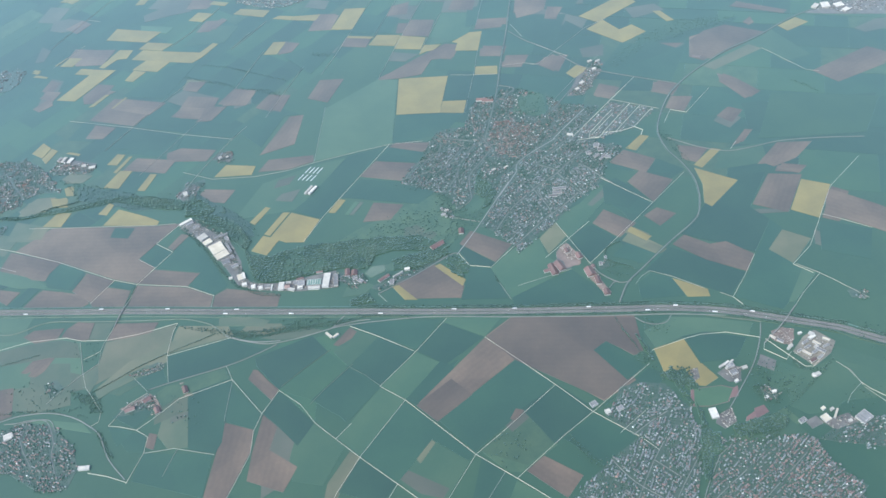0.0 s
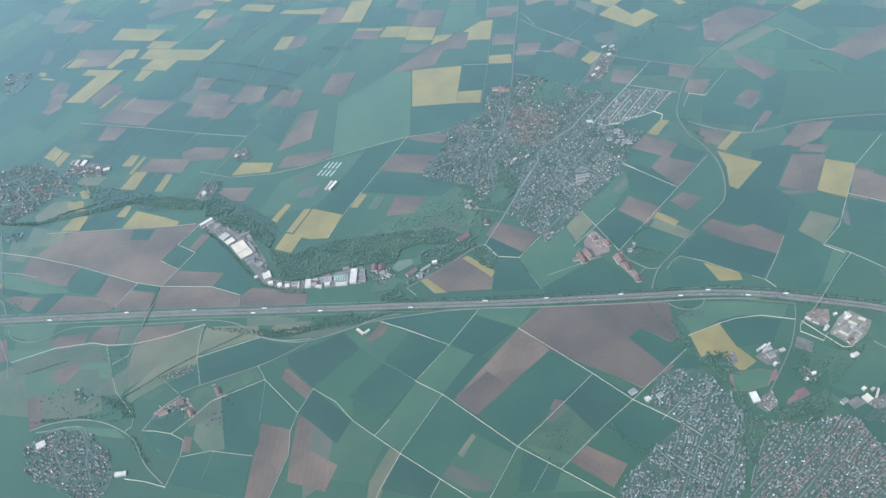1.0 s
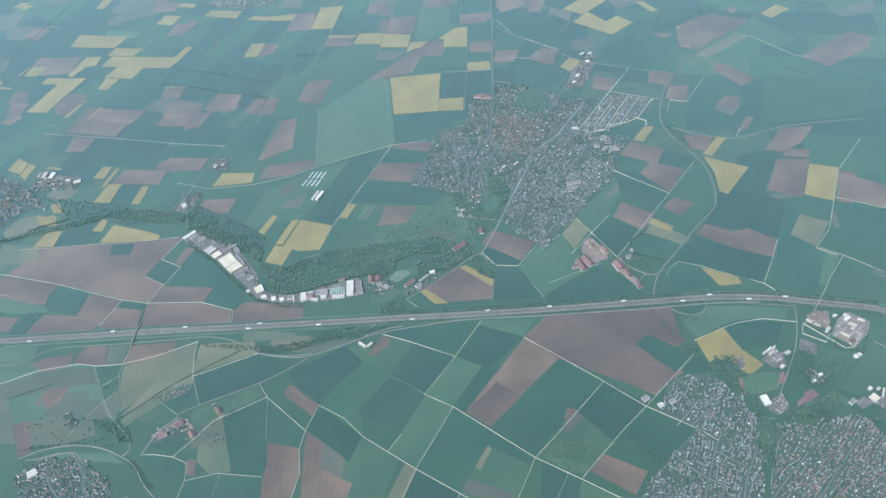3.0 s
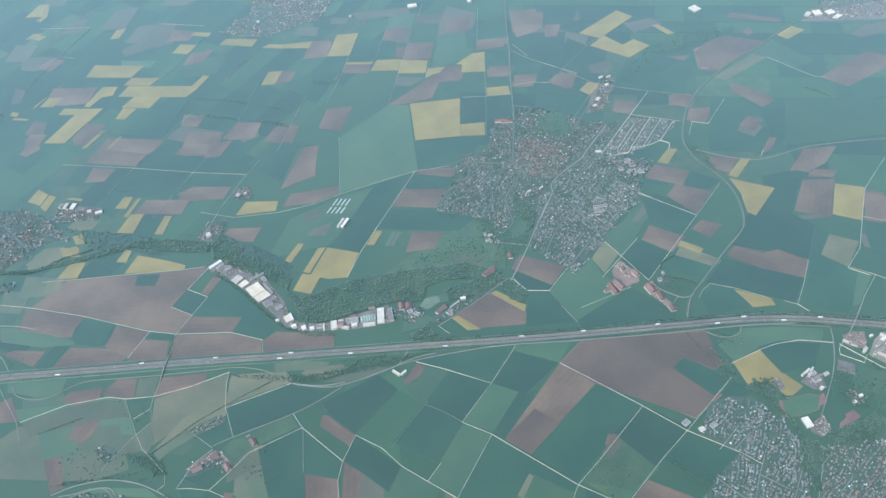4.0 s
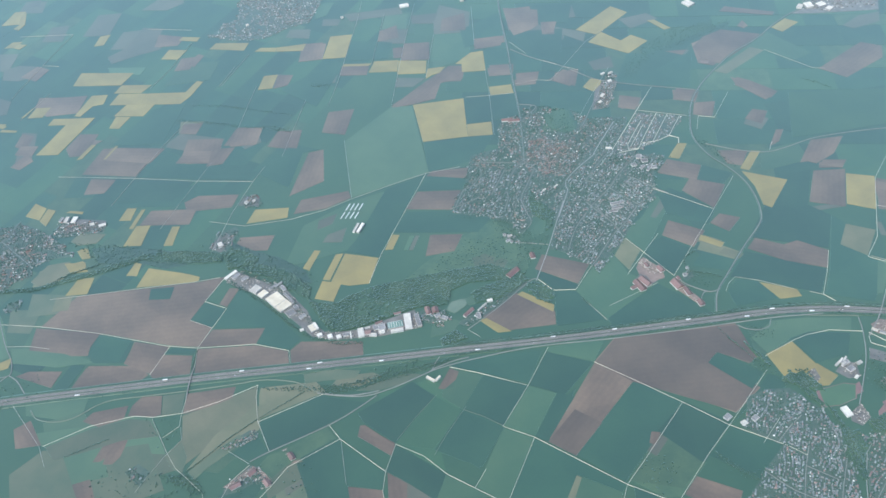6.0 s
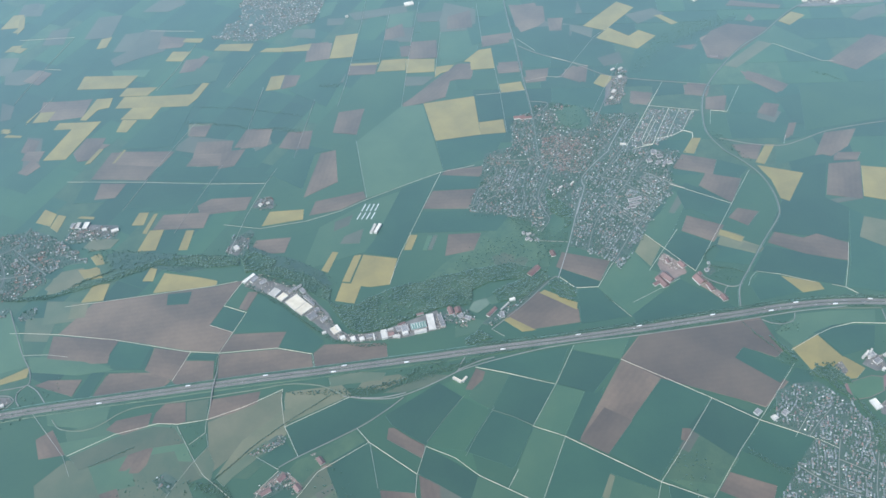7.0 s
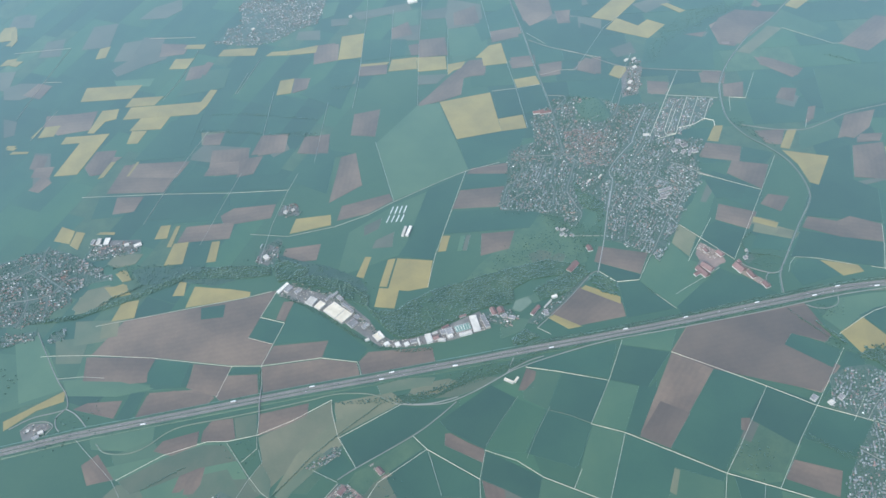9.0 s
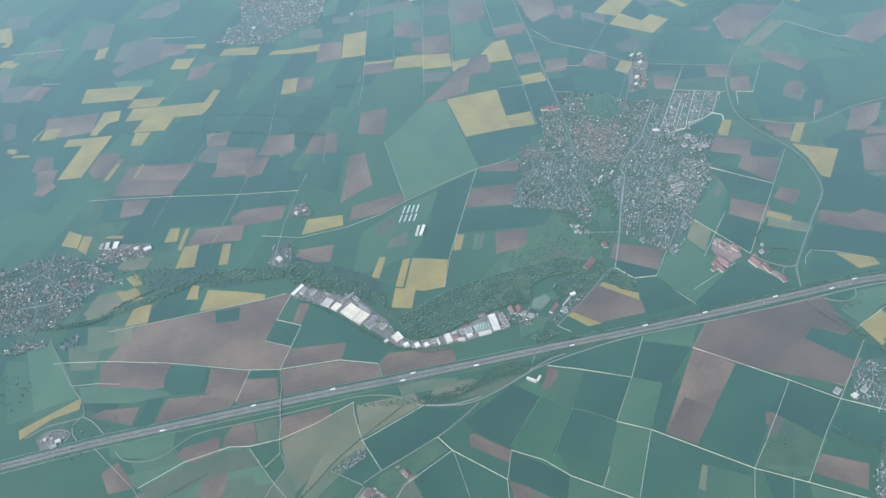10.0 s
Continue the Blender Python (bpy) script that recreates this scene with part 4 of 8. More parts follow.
field('garden', (159.2, 351), (177.6, 385.7), (191.8, 406.8), (208.3, 418.4), (223.8, 415.5), (243, 416.8), (260.3, 413.5), (268.1, 407.1), (270.1, 387.4), (288.4, 365.4), (254.3, 332))
field('garden', (269.2, 410.4), (285.6, 419.7), (308.6, 422.9), (335.8, 420.2), (322.9, 392.8), (279.7, 405.9))
field('garden', (240.6, 465.1), (246.6, 466.7), (254.8, 459.6), (249.9, 452.5), (241.5, 452.8))
field('garden', (-401.5, 520.8), (-395.5, 525.1), (-387.5, 530.4), (-355, 527.8), (-336.2, 508.5), (-329.6, 502), (-320.5, 477.1), (-326.4, 458.4), (-355.2, 463.6), (-390.7, 490))
field('garden', (347.2, 554), (353.7, 555.5), (362.3, 548.7), (358.3, 542), (347.6, 545.2))
field('fallow', (177.6, 665.6), (185.9, 668.8), (197.8, 656.8), (193.6, 650.1))
field('fallow', (298.6, 615.7), (318.9, 638.5), (340.2, 621.9), (313.9, 594.5))
field('fallow', (-445.6, 813.6), (-438.2, 834.6), (-413.9, 838.1), (-410.3, 821.7), (-423.4, 809.2))
field('fallow', (181.4, 665.2), (170.5, 653.2), (199.1, 628.6), (208.2, 635.9))
field('fallow', (94.4, 671.3), (112.7, 690.1), (121.5, 671), (99.8, 649.2))
field('fallow', (-426.7, 774.4), (-422.5, 792.8), (-407.1, 789.7), (-411.6, 771.4))
field('fallow', (-446.9, 822.6), (-430.4, 840.9), (-409.6, 839.4), (-409.9, 824.5), (-423.1, 814.3), (-439.6, 813.3))
field('fallow', (-408.5, 869.2), (-399.2, 878.5), (-373.3, 868.3), (-383, 857.6), (-401.6, 860.2))
field('wheat', (-337.7, 759.8), (-334.7, 773.7), (-312.7, 769.1), (-318.1, 754.3))
field('wheat', (-328.7, 688), (-319.4, 692.3), (-299.6, 684.2), (-304.4, 678))
field('wheat', (117.1, 526.6), (130.1, 534.3), (155.3, 502.7), (138.3, 490))
field('wheat', (-236.2, 549.8), (-197.8, 549.7), (-201.4, 483.6), (-206.7, 474), (-229.6, 480.9))
field('fallow', (182.1, 670.3), (199.7, 653.7), (191.2, 647), (175.5, 664))
field('wheat', (-177.8, 570), (-126.4, 586.9), (-112, 565.6), (-133.8, 548.6), (-155.1, 530.8), (-175.5, 559.7))
field('wheat', (-127.1, 515.1), (-94.7, 544.2), (-67.2, 518), (-95.1, 488.5), (-108.2, 498))
field('wheat', (-93.4, 544.3), (-66, 574.2), (-35.1, 552.5), (-66.8, 520))
field('wheat', (-46.3, 502), (-14.1, 537.5), (-2.3, 528.6), (-36.2, 497.3))
field('barley', (-154.4, 530.6), (-111.7, 565.1), (-95.4, 544.8), (-127.6, 515.7), (-147.3, 525.8))
field('clover', (-107.1, 563.4), (-104.1, 570.7), (-95.3, 570.2), (-85.5, 585.1), (-67, 575), (-94.1, 545.7))
field('clover', (-66.3, 519.4), (-34.3, 551.4), (-15.6, 537), (-46.7, 502.9))
field('barley', (379.3, 848.1), (485.7, 816.8), (449.5, 761.3), (396.9, 767.3), (341.3, 774.3))
field('rapeseed', (-404, 1157.2), (-393.7, 1182.8), (-330.7, 1159.5), (-347.5, 1137.7))
field('rapeseed', (-356.5, 1122.8), (-346.2, 1137.2), (-310.9, 1125), (-324.3, 1111.7))
field('rapeseed', (-403.1, 1091.7), (-381.9, 1127.7), (-363.3, 1122.6), (-369.2, 1104.5), (-381.4, 1105), (-396.3, 1088.2))
field('rapeseed', (-362.4, 1099.7), (-350.3, 1119.4), (-318.1, 1108.3), (-327.3, 1087.8))
field('rapeseed', (-327.3, 1087.8), (-318.1, 1108.3), (-273.3, 1094.2), (-257.9, 1113.1), (-250.5, 1109.2), (-268.3, 1083.7), (-281.1, 1072))
field('rapeseed', (-358.1, 1075.2), (-342.8, 1093.1), (-310.5, 1082), (-324.9, 1062.7))
field('rapeseed', (-364.5, 1052.6), (-355.5, 1073.1), (-339.5, 1066.5), (-353.3, 1047.6))
field('rapeseed', (-433.3, 1083.9), (-426.5, 1094.8), (-405.6, 1087.7), (-411.8, 1076.7))
field('rapeseed', (-445.6, 1029.8), (-405.6, 1087.7), (-379.5, 1080), (-421.7, 1021.9))
field('rapeseed', (-456.5, 1107.3), (-446.9, 1124.9), (-429.8, 1120.3), (-439.6, 1102.8))
field('rapeseed', (-464.1, 1111.1), (-451.1, 1126.3), (-449, 1125.6), (-460.7, 1110))
field('rapeseed', (-402, 1004.5), (-384.8, 1027.4), (-379.6, 1025.7), (-395.6, 1004.6))
field('rapeseed', (-372.7, 994.8), (-358.3, 1015.3), (-355.7, 1014.4), (-369.5, 994.9))
field('rapeseed', (-495.7, 1340.9), (-478.9, 1371.4), (-464.8, 1367.8), (-471.9, 1335.4))
field('rapeseed', (-480.3, 1326), (-471.9, 1335.4), (-467.8, 1330.8), (-475.5, 1322.8))
field('rapeseed', (-490.1, 1279.9), (-480, 1291.1), (-467.2, 1288), (-475.2, 1276.1))
field('rapeseed', (-377, 1241.2), (-368.5, 1263.1), (-355.1, 1262.8), (-364.6, 1239.7))
field('rapeseed', (-296.2, 1178.6), (-284.8, 1197), (-262.7, 1187.8), (-276.4, 1170.3))
field('rapeseed', (-271, 1215), (-265.5, 1221.8), (-243.8, 1212.6), (-248.7, 1204.2))
field('rapeseed', (-235.6, 1179.6), (-226.1, 1190.4), (-185.6, 1176), (-194.2, 1160.7))
field('rapeseed', (-181.9, 1153.5), (-173.4, 1158.9), (-153.8, 1152), (-156.9, 1143.3))
field('rapeseed', (-156.2, 1143.1), (-153.8, 1152), (-117.2, 1147.4), (-124.2, 1133.2))
field('rapeseed', (-104.3, 1105.7), (-84.9, 1152.9), (-57.8, 1147.5), (-76.8, 1098.7))
field('rapeseed', (-190.1, 1068), (-178.5, 1094.6), (-162, 1091.5), (-173.3, 1064.8))
field('rapeseed', (-57.2, 1056.3), (-45.6, 1077.1), (-17.2, 1069.8), (-24.7, 1046.3))
field('rapeseed', (-84.1, 1080), (-82, 1084.5), (-49, 1074.3), (-53.9, 1070.8))
field('rapeseed', (-25.9, 1040.3), (-17.4, 1068.5), (14.7, 1055.9), (6.8, 1030.2))
field('rapeseed', (3.6, 1018.7), (10.9, 1039), (32.6, 1035.4), (22.4, 1024.8), (13.2, 1024.2))
field('rapeseed', (47.8, 1017.3), (52.6, 1033.5), (45.8, 1037.2), (69.9, 1053.8), (85.3, 1052.3), (75.4, 1010.2))
field('rapeseed', (-24, 973.6), (34.2, 965.6), (17.8, 895.5), (-31.2, 903.2))
field('rapeseed', (23.2, 916.7), (50.2, 912), (44.5, 888.8), (17.8, 895.5))
field('rapeseed', (68.4, 976.7), (94.1, 972.7), (91.8, 955.4), (65.4, 960.8))
field('rapeseed', (207.3, 1055.5), (269.3, 1092.1), (283.3, 1070.9), (227.6, 1035.8))
field('rapeseed', (211, 1024), (234.4, 1040.2), (249.2, 1013.2), (266, 1020.7), (279.3, 1001.1), (246.5, 983.7))
field('rapeseed', (297.5, 1044.2), (306.5, 1042.4), (317.6, 1017.4), (308.4, 1016.5))
field('rapeseed', (429.9, 974.4), (455.7, 987.1), (466.5, 973.6), (437.6, 960.9))
field('rapeseed', (169.6, 938.2), (184.5, 951.2), (195, 943.9), (187, 927.5), (177, 926.2))
field('rapeseed', (205.3, 788.2), (225.1, 806.8), (233.7, 802.9), (214.7, 782.1))
field('rapeseed', (265.8, 747), (290.2, 769.2), (299, 765.3), (272.8, 740.9))
field('rapeseed', (264.9, 742.5), (301.2, 714.9), (265.5, 682.5), (260, 689.5), (266.2, 717))
field('rapeseed', (335.9, 663.5), (360.5, 704), (384.3, 690.7), (357.5, 647.2))
field('rapeseed', (-360.2, 884.6), (-350.8, 901.4), (-341.3, 898.4), (-348.4, 880.8))
field('rapeseed', (-350.7, 868.6), (-336.6, 894), (-332.4, 893.6), (-346.6, 866.4))
field('rapeseed', (-357.5, 843.9), (-343.1, 869.9), (-329.2, 866.4), (-340.3, 838.5))
field('rapeseed', (-318.7, 830.8), (-307.8, 856.8), (-300.2, 854.4), (-310.2, 828.1))
field('rapeseed', (-234.8, 835.5), (-223.2, 853.9), (-189.6, 845), (-193.6, 830.6))
field('rapeseed', (-191.6, 753), (-176.1, 773.9), (-170.7, 771.4), (-186.1, 748))
field('rapeseed', (-176, 732), (-157.4, 761.4), (-150.3, 760), (-169.8, 728.5))
field('rapeseed', (-169.7, 725.3), (-148.7, 759.5), (-119.2, 742.8), (-135, 712.3), (-153.1, 715.5))
field('rapeseed', (-188.1, 710), (-176.8, 729.9), (-159.9, 721.5), (-172.1, 700.5))
field('rapeseed', (-110.3, 751.7), (-99.4, 770.4), (-91.9, 767.2), (-103.3, 749.5))
field('rapeseed', (-414.3, 791.9), (-401.5, 811.5), (-386.5, 807.7), (-394, 787.3))
field('rapeseed', (-348.2, 780.4), (-334.9, 803.3), (-303, 785.1), (-287.9, 774.7), (-289.9, 768.8), (-307.8, 771.9))
field('rapeseed', (-356.5, 800.1), (-346.6, 816.2), (-340.4, 813.5), (-346.6, 796.1))
field('rapeseed', (-412.6, 835.1), (-396.9, 835.4), (-392.4, 818.7), (-409.2, 821.4))
field('rapeseed', (-402.6, 851.9), (-391.8, 852), (-389.7, 837.4), (-398.2, 839.2))
field('rapeseed', (-51.5, 635.1), (-44.6, 635.2), (-28.3, 613.3), (-40.2, 615.5))
field('rapeseed', (-9.1, 653.7), (-3.6, 655.8), (18.5, 630.5), (14.6, 623))
field('rapeseed', (203.6, 596.8), (230.7, 577.5), (230.6, 568.8), (211, 571.9))
field('rapeseed', (167.4, 519.4), (194.9, 524.8), (201, 496.7), (188.8, 494.7), (173.2, 491.9), (169.4, 494.3))
field('rapeseed', (187.5, 495.1), (202.1, 497), (211.3, 480.1), (198.8, 473.5), (188, 476.7))
field('rapeseed', (-454.3, 925), (-444.3, 943.1), (-432.8, 930.6), (-440, 913.8))
field('rapeseed', (-439.9, 911.9), (-431.5, 929.2), (-423.5, 923.8), (-433.4, 901.4))
field('rapeseed', (-413, 916.6), (-408.9, 918.1), (-395, 911.8), (-396.7, 908.5))
field('rapeseed', (-488.2, 1090.6), (-484.6, 1094.1), (-467.6, 1086), (-469.3, 1083.1))
field('rapeseed', (-492, 1103.7), (-489.1, 1107.5), (-480.1, 1103.3), (-482.5, 1100.5))
field('rapeseed', (-513.9, 715.1), (-485.9, 721.6), (-461, 727.4), (-464, 715.9), (-486.4, 715.5), (-514.4, 704.9))
field('rapeseed', (-471.4, 1356.4), (-463.8, 1364.2), (-465.2, 1331.5), (-474.5, 1317.9))
field('rapeseed', (-478, 1275.9), (-472, 1283.6), (-461.2, 1278), (-470.6, 1269.4))
field('rapeseed', (-492.2, 1101.1), (-486.2, 1102.4), (-479.3, 1099), (-483.8, 1095.8))
field('rapeseed', (-399.9, 852.8), (-394.3, 854.4), (-390.3, 837.1), (-398.1, 838.2))
field('rapeseed', (-415, 837.9), (-394.6, 832.7), (-393.7, 820.4), (-409.3, 821.1))
field('clay', (221.4, 438.9), (238, 447.8), (239.7, 441.9), (223, 435.3), (219.2, 434.8))
field('clay', (229.6, 445.8), (238, 447.8), (240.2, 440.7), (228.6, 436))
field('clay', (182.9, 463.4), (188.4, 466.5), (189.8, 458.2), (184, 457.5))
field('clay', (215.4, 466.5), (223.9, 469.7), (221.6, 459.7), (214.8, 458.5))
field('clay', (-10, 680), (2.4, 688.8), (4, 678.8), (-8, 675.5))
field('turf', (191.7, 464.8), (203.9, 471.4), (216.3, 466.3), (214.8, 458.5), (201.8, 455), (192, 457.8))
field('yard', (245.8, 487.9), (251.9, 497.9), (262.3, 489.3), (257, 479.3))
field('yard', (199.3, 443.7), (212.6, 449.8), (212.8, 435.9), (202.1, 430.6), (196.3, 437))
field('yard', (263.9, 427.4), (273.8, 431.2), (277.2, 423.5), (266.9, 419.9))
field('yard', (211.6, 484.8), (223.3, 491.9), (232.3, 487.3), (227.8, 473.1), (218, 474.8))
field('yard', (276.5, 425.3), (298.5, 429.8), (303.8, 420.8), (284.1, 416))
field('yard', (189.9, 491.6), (197.5, 493.3), (196.8, 482.6), (191.2, 479.4))
field('yard', (-264.6, 758.6), (-252.8, 770.3), (-232.3, 750.2), (-212.1, 732.1), (-197.2, 696.9), (-195.3, 681.5), (-185.5, 664.1), (-157.5, 659.3), (-103.5, 666.1), (-101.6, 643.8), (-139, 645.2), (-179, 654.4), (-198.5, 664.5), (-215.7, 697.3), (-239.2, 732.6))
field('yard', (-415.4, 891.9), (-406.5, 904), (-372.6, 889.5), (-375.2, 876.4), (-413.2, 883.9))
field('yard', (-275.5, 812), (-257.3, 830), (-249.4, 818.6), (-264.7, 801.7))
field('yard', (180.2, 927.5), (200.1, 944.6), (211.6, 934.6), (181, 892.5), (162.6, 893.1))
field('yard', (-238.8, 867.4), (-230.1, 878.9), (-215.7, 871.4), (-219.3, 857.3))
field('yard', (468.9, 993.6), (508.5, 1010.7), (596.2, 1005), (571, 963.6), (494.1, 984.5))
field('pond', (-76.2, 656.4), (-69, 664.5), (-55.4, 664.9), (-56.4, 656.3), (-69.7, 650))
field('yard', (-501.3, 698), (-491.9, 703), (-478.5, 698.4), (-476.2, 693.1), (-487.6, 687.2), (-499.4, 685.8))
field('earth', (265.9, 512.3), (274.9, 522.8), (288, 519.8), (280.2, 502.1))
field('earth', (106.9, 650), (120.1, 658.6), (126.3, 640.6), (125.4, 628.9), (112.5, 629.5), (106, 642.3))
field('concrete', (278.6, 496.2), (291.8, 510.1), (303.5, 515.7), (316.2, 500.7), (307.9, 489.2), (290.5, 478.3))
field('earth', (-294, 533.4), (-269, 545.9), (-265.1, 542), (-288.2, 529.8))
field('earth', (-267, 543.1), (-263.7, 542.3), (-256.1, 526.7), (-259.8, 525.2))
field('earth', (-244.3, 553.5), (-239.4, 554.2), (-234.5, 539.3), (-238.3, 537.8))
field('earth', (318.3, 939.3), (327.6, 936.6), (324.5, 931.7), (316.6, 933.7))
field('earth', (111.2, 655.8), (118.6, 660.6), (128.6, 640.3), (120.4, 633.6), (108.2, 645.1))
field('yard', (95.1, 632.3), (106.9, 641.6), (118.3, 628.2), (101.6, 620.6))
field('earth', (107.5, 650.5), (115.7, 659.7), (119.2, 656.7), (128.1, 638.9), (126.8, 630.3), (112.4, 627.2), (110.7, 644.3))
field('earth', (127.9, 622.5), (136, 627.5), (138.7, 615.4), (141.8, 603.4), (146.9, 589.8), (141.4, 585.5), (136, 600.3), (131.1, 610.3))
field('clay', (-11.7, 679.5), (-8.2, 684.1), (1.9, 688.4), (3.9, 678.6), (-3.2, 676.9))

field('rapeseed', (183, 670.5), (198.7, 653.1), (193, 648.4), (178.1, 664.6))
field('pale', (195.2, 646.9), (208.8, 633.7), (200.9, 629.2), (187.3, 642.3))
field('soil', (-178.6, 556.9), (-174.5, 555.7), (-155.9, 529.2), (-161, 520), (-182.7, 547))
field('pale', (-243.3, 550.8), (-236.3, 551.5), (-229.8, 537.1), (-235.3, 536.6))
field('earth', (-242.2, 548.7), (-237.4, 550.2), (-233.4, 537.6), (-237, 537.6))

field('meadow', (-431, 617.5), (-392.6, 624.5), (-361.9, 624.5), (-345.4, 617), (-339.6, 598.9), (-369, 604.2), (-401.3, 602.1), (-424.2, 602))
field('meadow', (-336, 576.8), (-325.2, 584), (-321.8, 587.6), (-318.8, 570.5), (-324, 556.2), (-331.8, 564.2))
field('meadow', (-319.4, 556.6), (-295.8, 569.4), (-275.5, 579.6), (-272.2, 573.9), (-287, 563.8), (-305.9, 554.2), (-315.3, 547.1))
field('rough', (-255.7, 551.6), (-241.7, 553.2), (-205, 564.3), (-199.9, 551), (-229.1, 542), (-245.9, 536.4), (-255.7, 529.4), (-265.7, 543.4))

field('young', (-82.7, 762.8), (-78.4, 761.4), (-89.7, 743.8), (-93.4, 745))
field('dry', (-77.3, 761), (-73.6, 759.8), (-84.9, 742.3), (-88.6, 743.5))
field('dry', (-159.6, 791.3), (-139.3, 795.2), (-148.3, 776.3), (-166.7, 782.3))
field('dry', (-164.1, 814.9), (-144.1, 819.2), (-152.1, 805.6), (-168.3, 802))
field('meadow', (-34.5, 712.8), (-21.1, 714.3), (-13.3, 706), (-21.1, 694.1), (-35.4, 694.7))
field('meadow', (-22.8, 700.2), (-7.3, 703.3), (-2.2, 697.6), (-13.2, 686.8), (-23.2, 686.8))
field('young', (-57.2, 664), (-38.2, 668.5), (-29.9, 662.8), (-38.2, 656.4), (-54.7, 655))
field('young', (-91.7, 647), (-77, 646.7), (-67.3, 639.3), (-77.5, 629.8), (-98.4, 629.3))
field('meadow', (-213.6, 624.4), (-189, 622.1), (-165.5, 612.9), (-171.6, 606.3), (-200.4, 612.5), (-214, 614.1))
field('meadow', (-173.9, 592.9), (-148.5, 596.6), (-128.5, 597), (-116.6, 592), (-132.9, 588), (-155.2, 587.2))

field('dark_soil', (-6.8, 516.9), (9.1, 497.4), (-22.2, 474.7), (-38.4, 494))
field('clay', (186.1, 472.6), (211.4, 472.1), (220.5, 467.7), (212.5, 455.3), (196.8, 453.2), (181.2, 455.8))
field('turf', (188.5, 472), (210.8, 471.7), (219.3, 467.4), (211.6, 455.6), (196.6, 453.5), (184.5, 455.8))
field('garden', (130.4, 484.4), (149.4, 486.3), (167.7, 481.2), (169.4, 464.3), (148, 436.4), (131.4, 436), (112.9, 458.1), (123.3, 471.2))

field('earth', (268.3, 520.8), (279.3, 523.3), (286.5, 517.5), (284.4, 509), (275.1, 504.4), (267.5, 510.1))

field('scrub', (-387.7, 850.5), (-362.9, 844.4), (-303.8, 816.8), (-298.4, 795), (-319.4, 797.1), (-352, 819), (-367.7, 820.2), (-382.3, 827.2))
field('scrub', (-254.5, 815.2), (-236.4, 796.4), (-210.6, 775.4), (-190.4, 750), (-186, 730.9), (-194.3, 729.7), (-212.9, 755.5), (-238.6, 773.6), (-254.2, 785.3))
field('young', (169.6, 519.4), (195.2, 528.5), (211.8, 530), (226.6, 528.1), (248.6, 519.9), (256.8, 532.3), (220, 545.1), (191.2, 551.4), (164, 539.5))

# ---- farm tracks and roads ----
LANES = {
    "track": ("farm_track", "pale gravel farm track between fields", 0.09, GRAVEL, 0.40, 3),
    "path": ("farm_path", "faint dry earth path between fields", 0.10, EARTH, 0.36, 3),
    "road": ("road", "narrow grey country road", 0.36, ROADTOP, 0.44, 6),
    "street": ("street", "narrow grey village street between houses", 0.26, ROADTOP, 0.42, 5),
    "high": ("high_street", "broad pale street through the town", 0.38, PAVING, 0.43, 6),
    "faint": ("field_edge", "faint overgrown wheel track along a field edge", 0.12, WORN, 0.36, 3),
    "site": ("site_road", "pale new road between house plots", 0.22, GRAVEL, 0.41, 3),
    "service": ("service_road", "overgrown grey service road beside the motorway", 0.36, WORN, 0.38, 6),
    "main": ("road", "grey two-lane country road with verges", 0.44, ROADTOP, 0.48, 6),
}
lane_count = 0
BUSY = set()


def lane(kind, *points):
    global lane_count
    lane_count += 1
    name, label, half, mat, high, steps = LANES[kind]
    high += 0.0008 * lane_count
    line = smooth(points, steps if len(points) > 2 else 2) if kind not in ("track", "path", "faint", "site") else [p for a, b in zip(points, points[1:]) for p in (Vector((*a, 0)), Vector((*a, 0)).lerp(Vector((*b, 0)), 0.5))] + [Vector((*points[-1], 0))]
    room = (-2, -1, 0, 1) if kind == "high" else (-1, 0, 1)
    for p, q in zip(line, line[1:]):
        for k in range(int((q - p).length) + 1):
            at = p.lerp(q, k / ((q - p).length + 0.01))
            BUSY.update((int(at.x // 1) + i, int(at.y // 1) + j) for i in room for j in room)
    v, f = ribbon(line, half, -half, 0, high)
    ob = tagged(new(name, mesh_of(name, v, f, [mat])), label, "track" if kind in ("track", "path", "faint") else "road", "lanes", "structure")
    if kind == "main":
        for side in (1, -1):
            v, f = ribbon(line, side * 0.9 + 0.4, side * 0.9 - 0.4, 0, high - 0.06)
            part("verge", mesh_of("verge", v, f, [VERGE]), ob, "grass verge")
    return ob


lane('track', (-478.8, 775.1), (-468.9, 771.9), (-436.2, 758.2), (-387.9, 733.9), (-325.5, 696.3), (-299.1, 684.8), (-249.4, 672.7), (-221.2, 655.2), (-222.7, 640.6))
lane('track', (-299.1, 684.8), (-283.7, 704.6), (-268.3, 724.6), (-286.8, 740.2), (-264.1, 766.5))
lane('track', (-283.7, 704.6), (-302.5, 720.7))
lane('track', (-322.9, 694.8), (-342.5, 667.4))
lane('track', (-432.7, 619.3), (-394, 627.6), (-358, 626.4), (-343.1, 620.2), (-319.1, 616.3), (-287.9, 618.6), (-253.1, 625.7))
lane('track', (-336.5, 596.3), (-322.2, 603.6), (-319.6, 615.2))
lane('track', (-253.1, 625.7), (-256.4, 614.4), (-258.9, 588.3), (-254, 554.9))
lane('track', (-259, 587.1), (-201.6, 598.3))
lane('track', (168.8, 748.4), (211.8, 699.6), (252.9, 738))
lane('track', (211.8, 699.6), (135.2, 629.1))
lane('track', (113.7, 689.8), (135.2, 629.1))
lane('track', (95.7, 644.3), (113.5, 659), (145.5, 685.6))
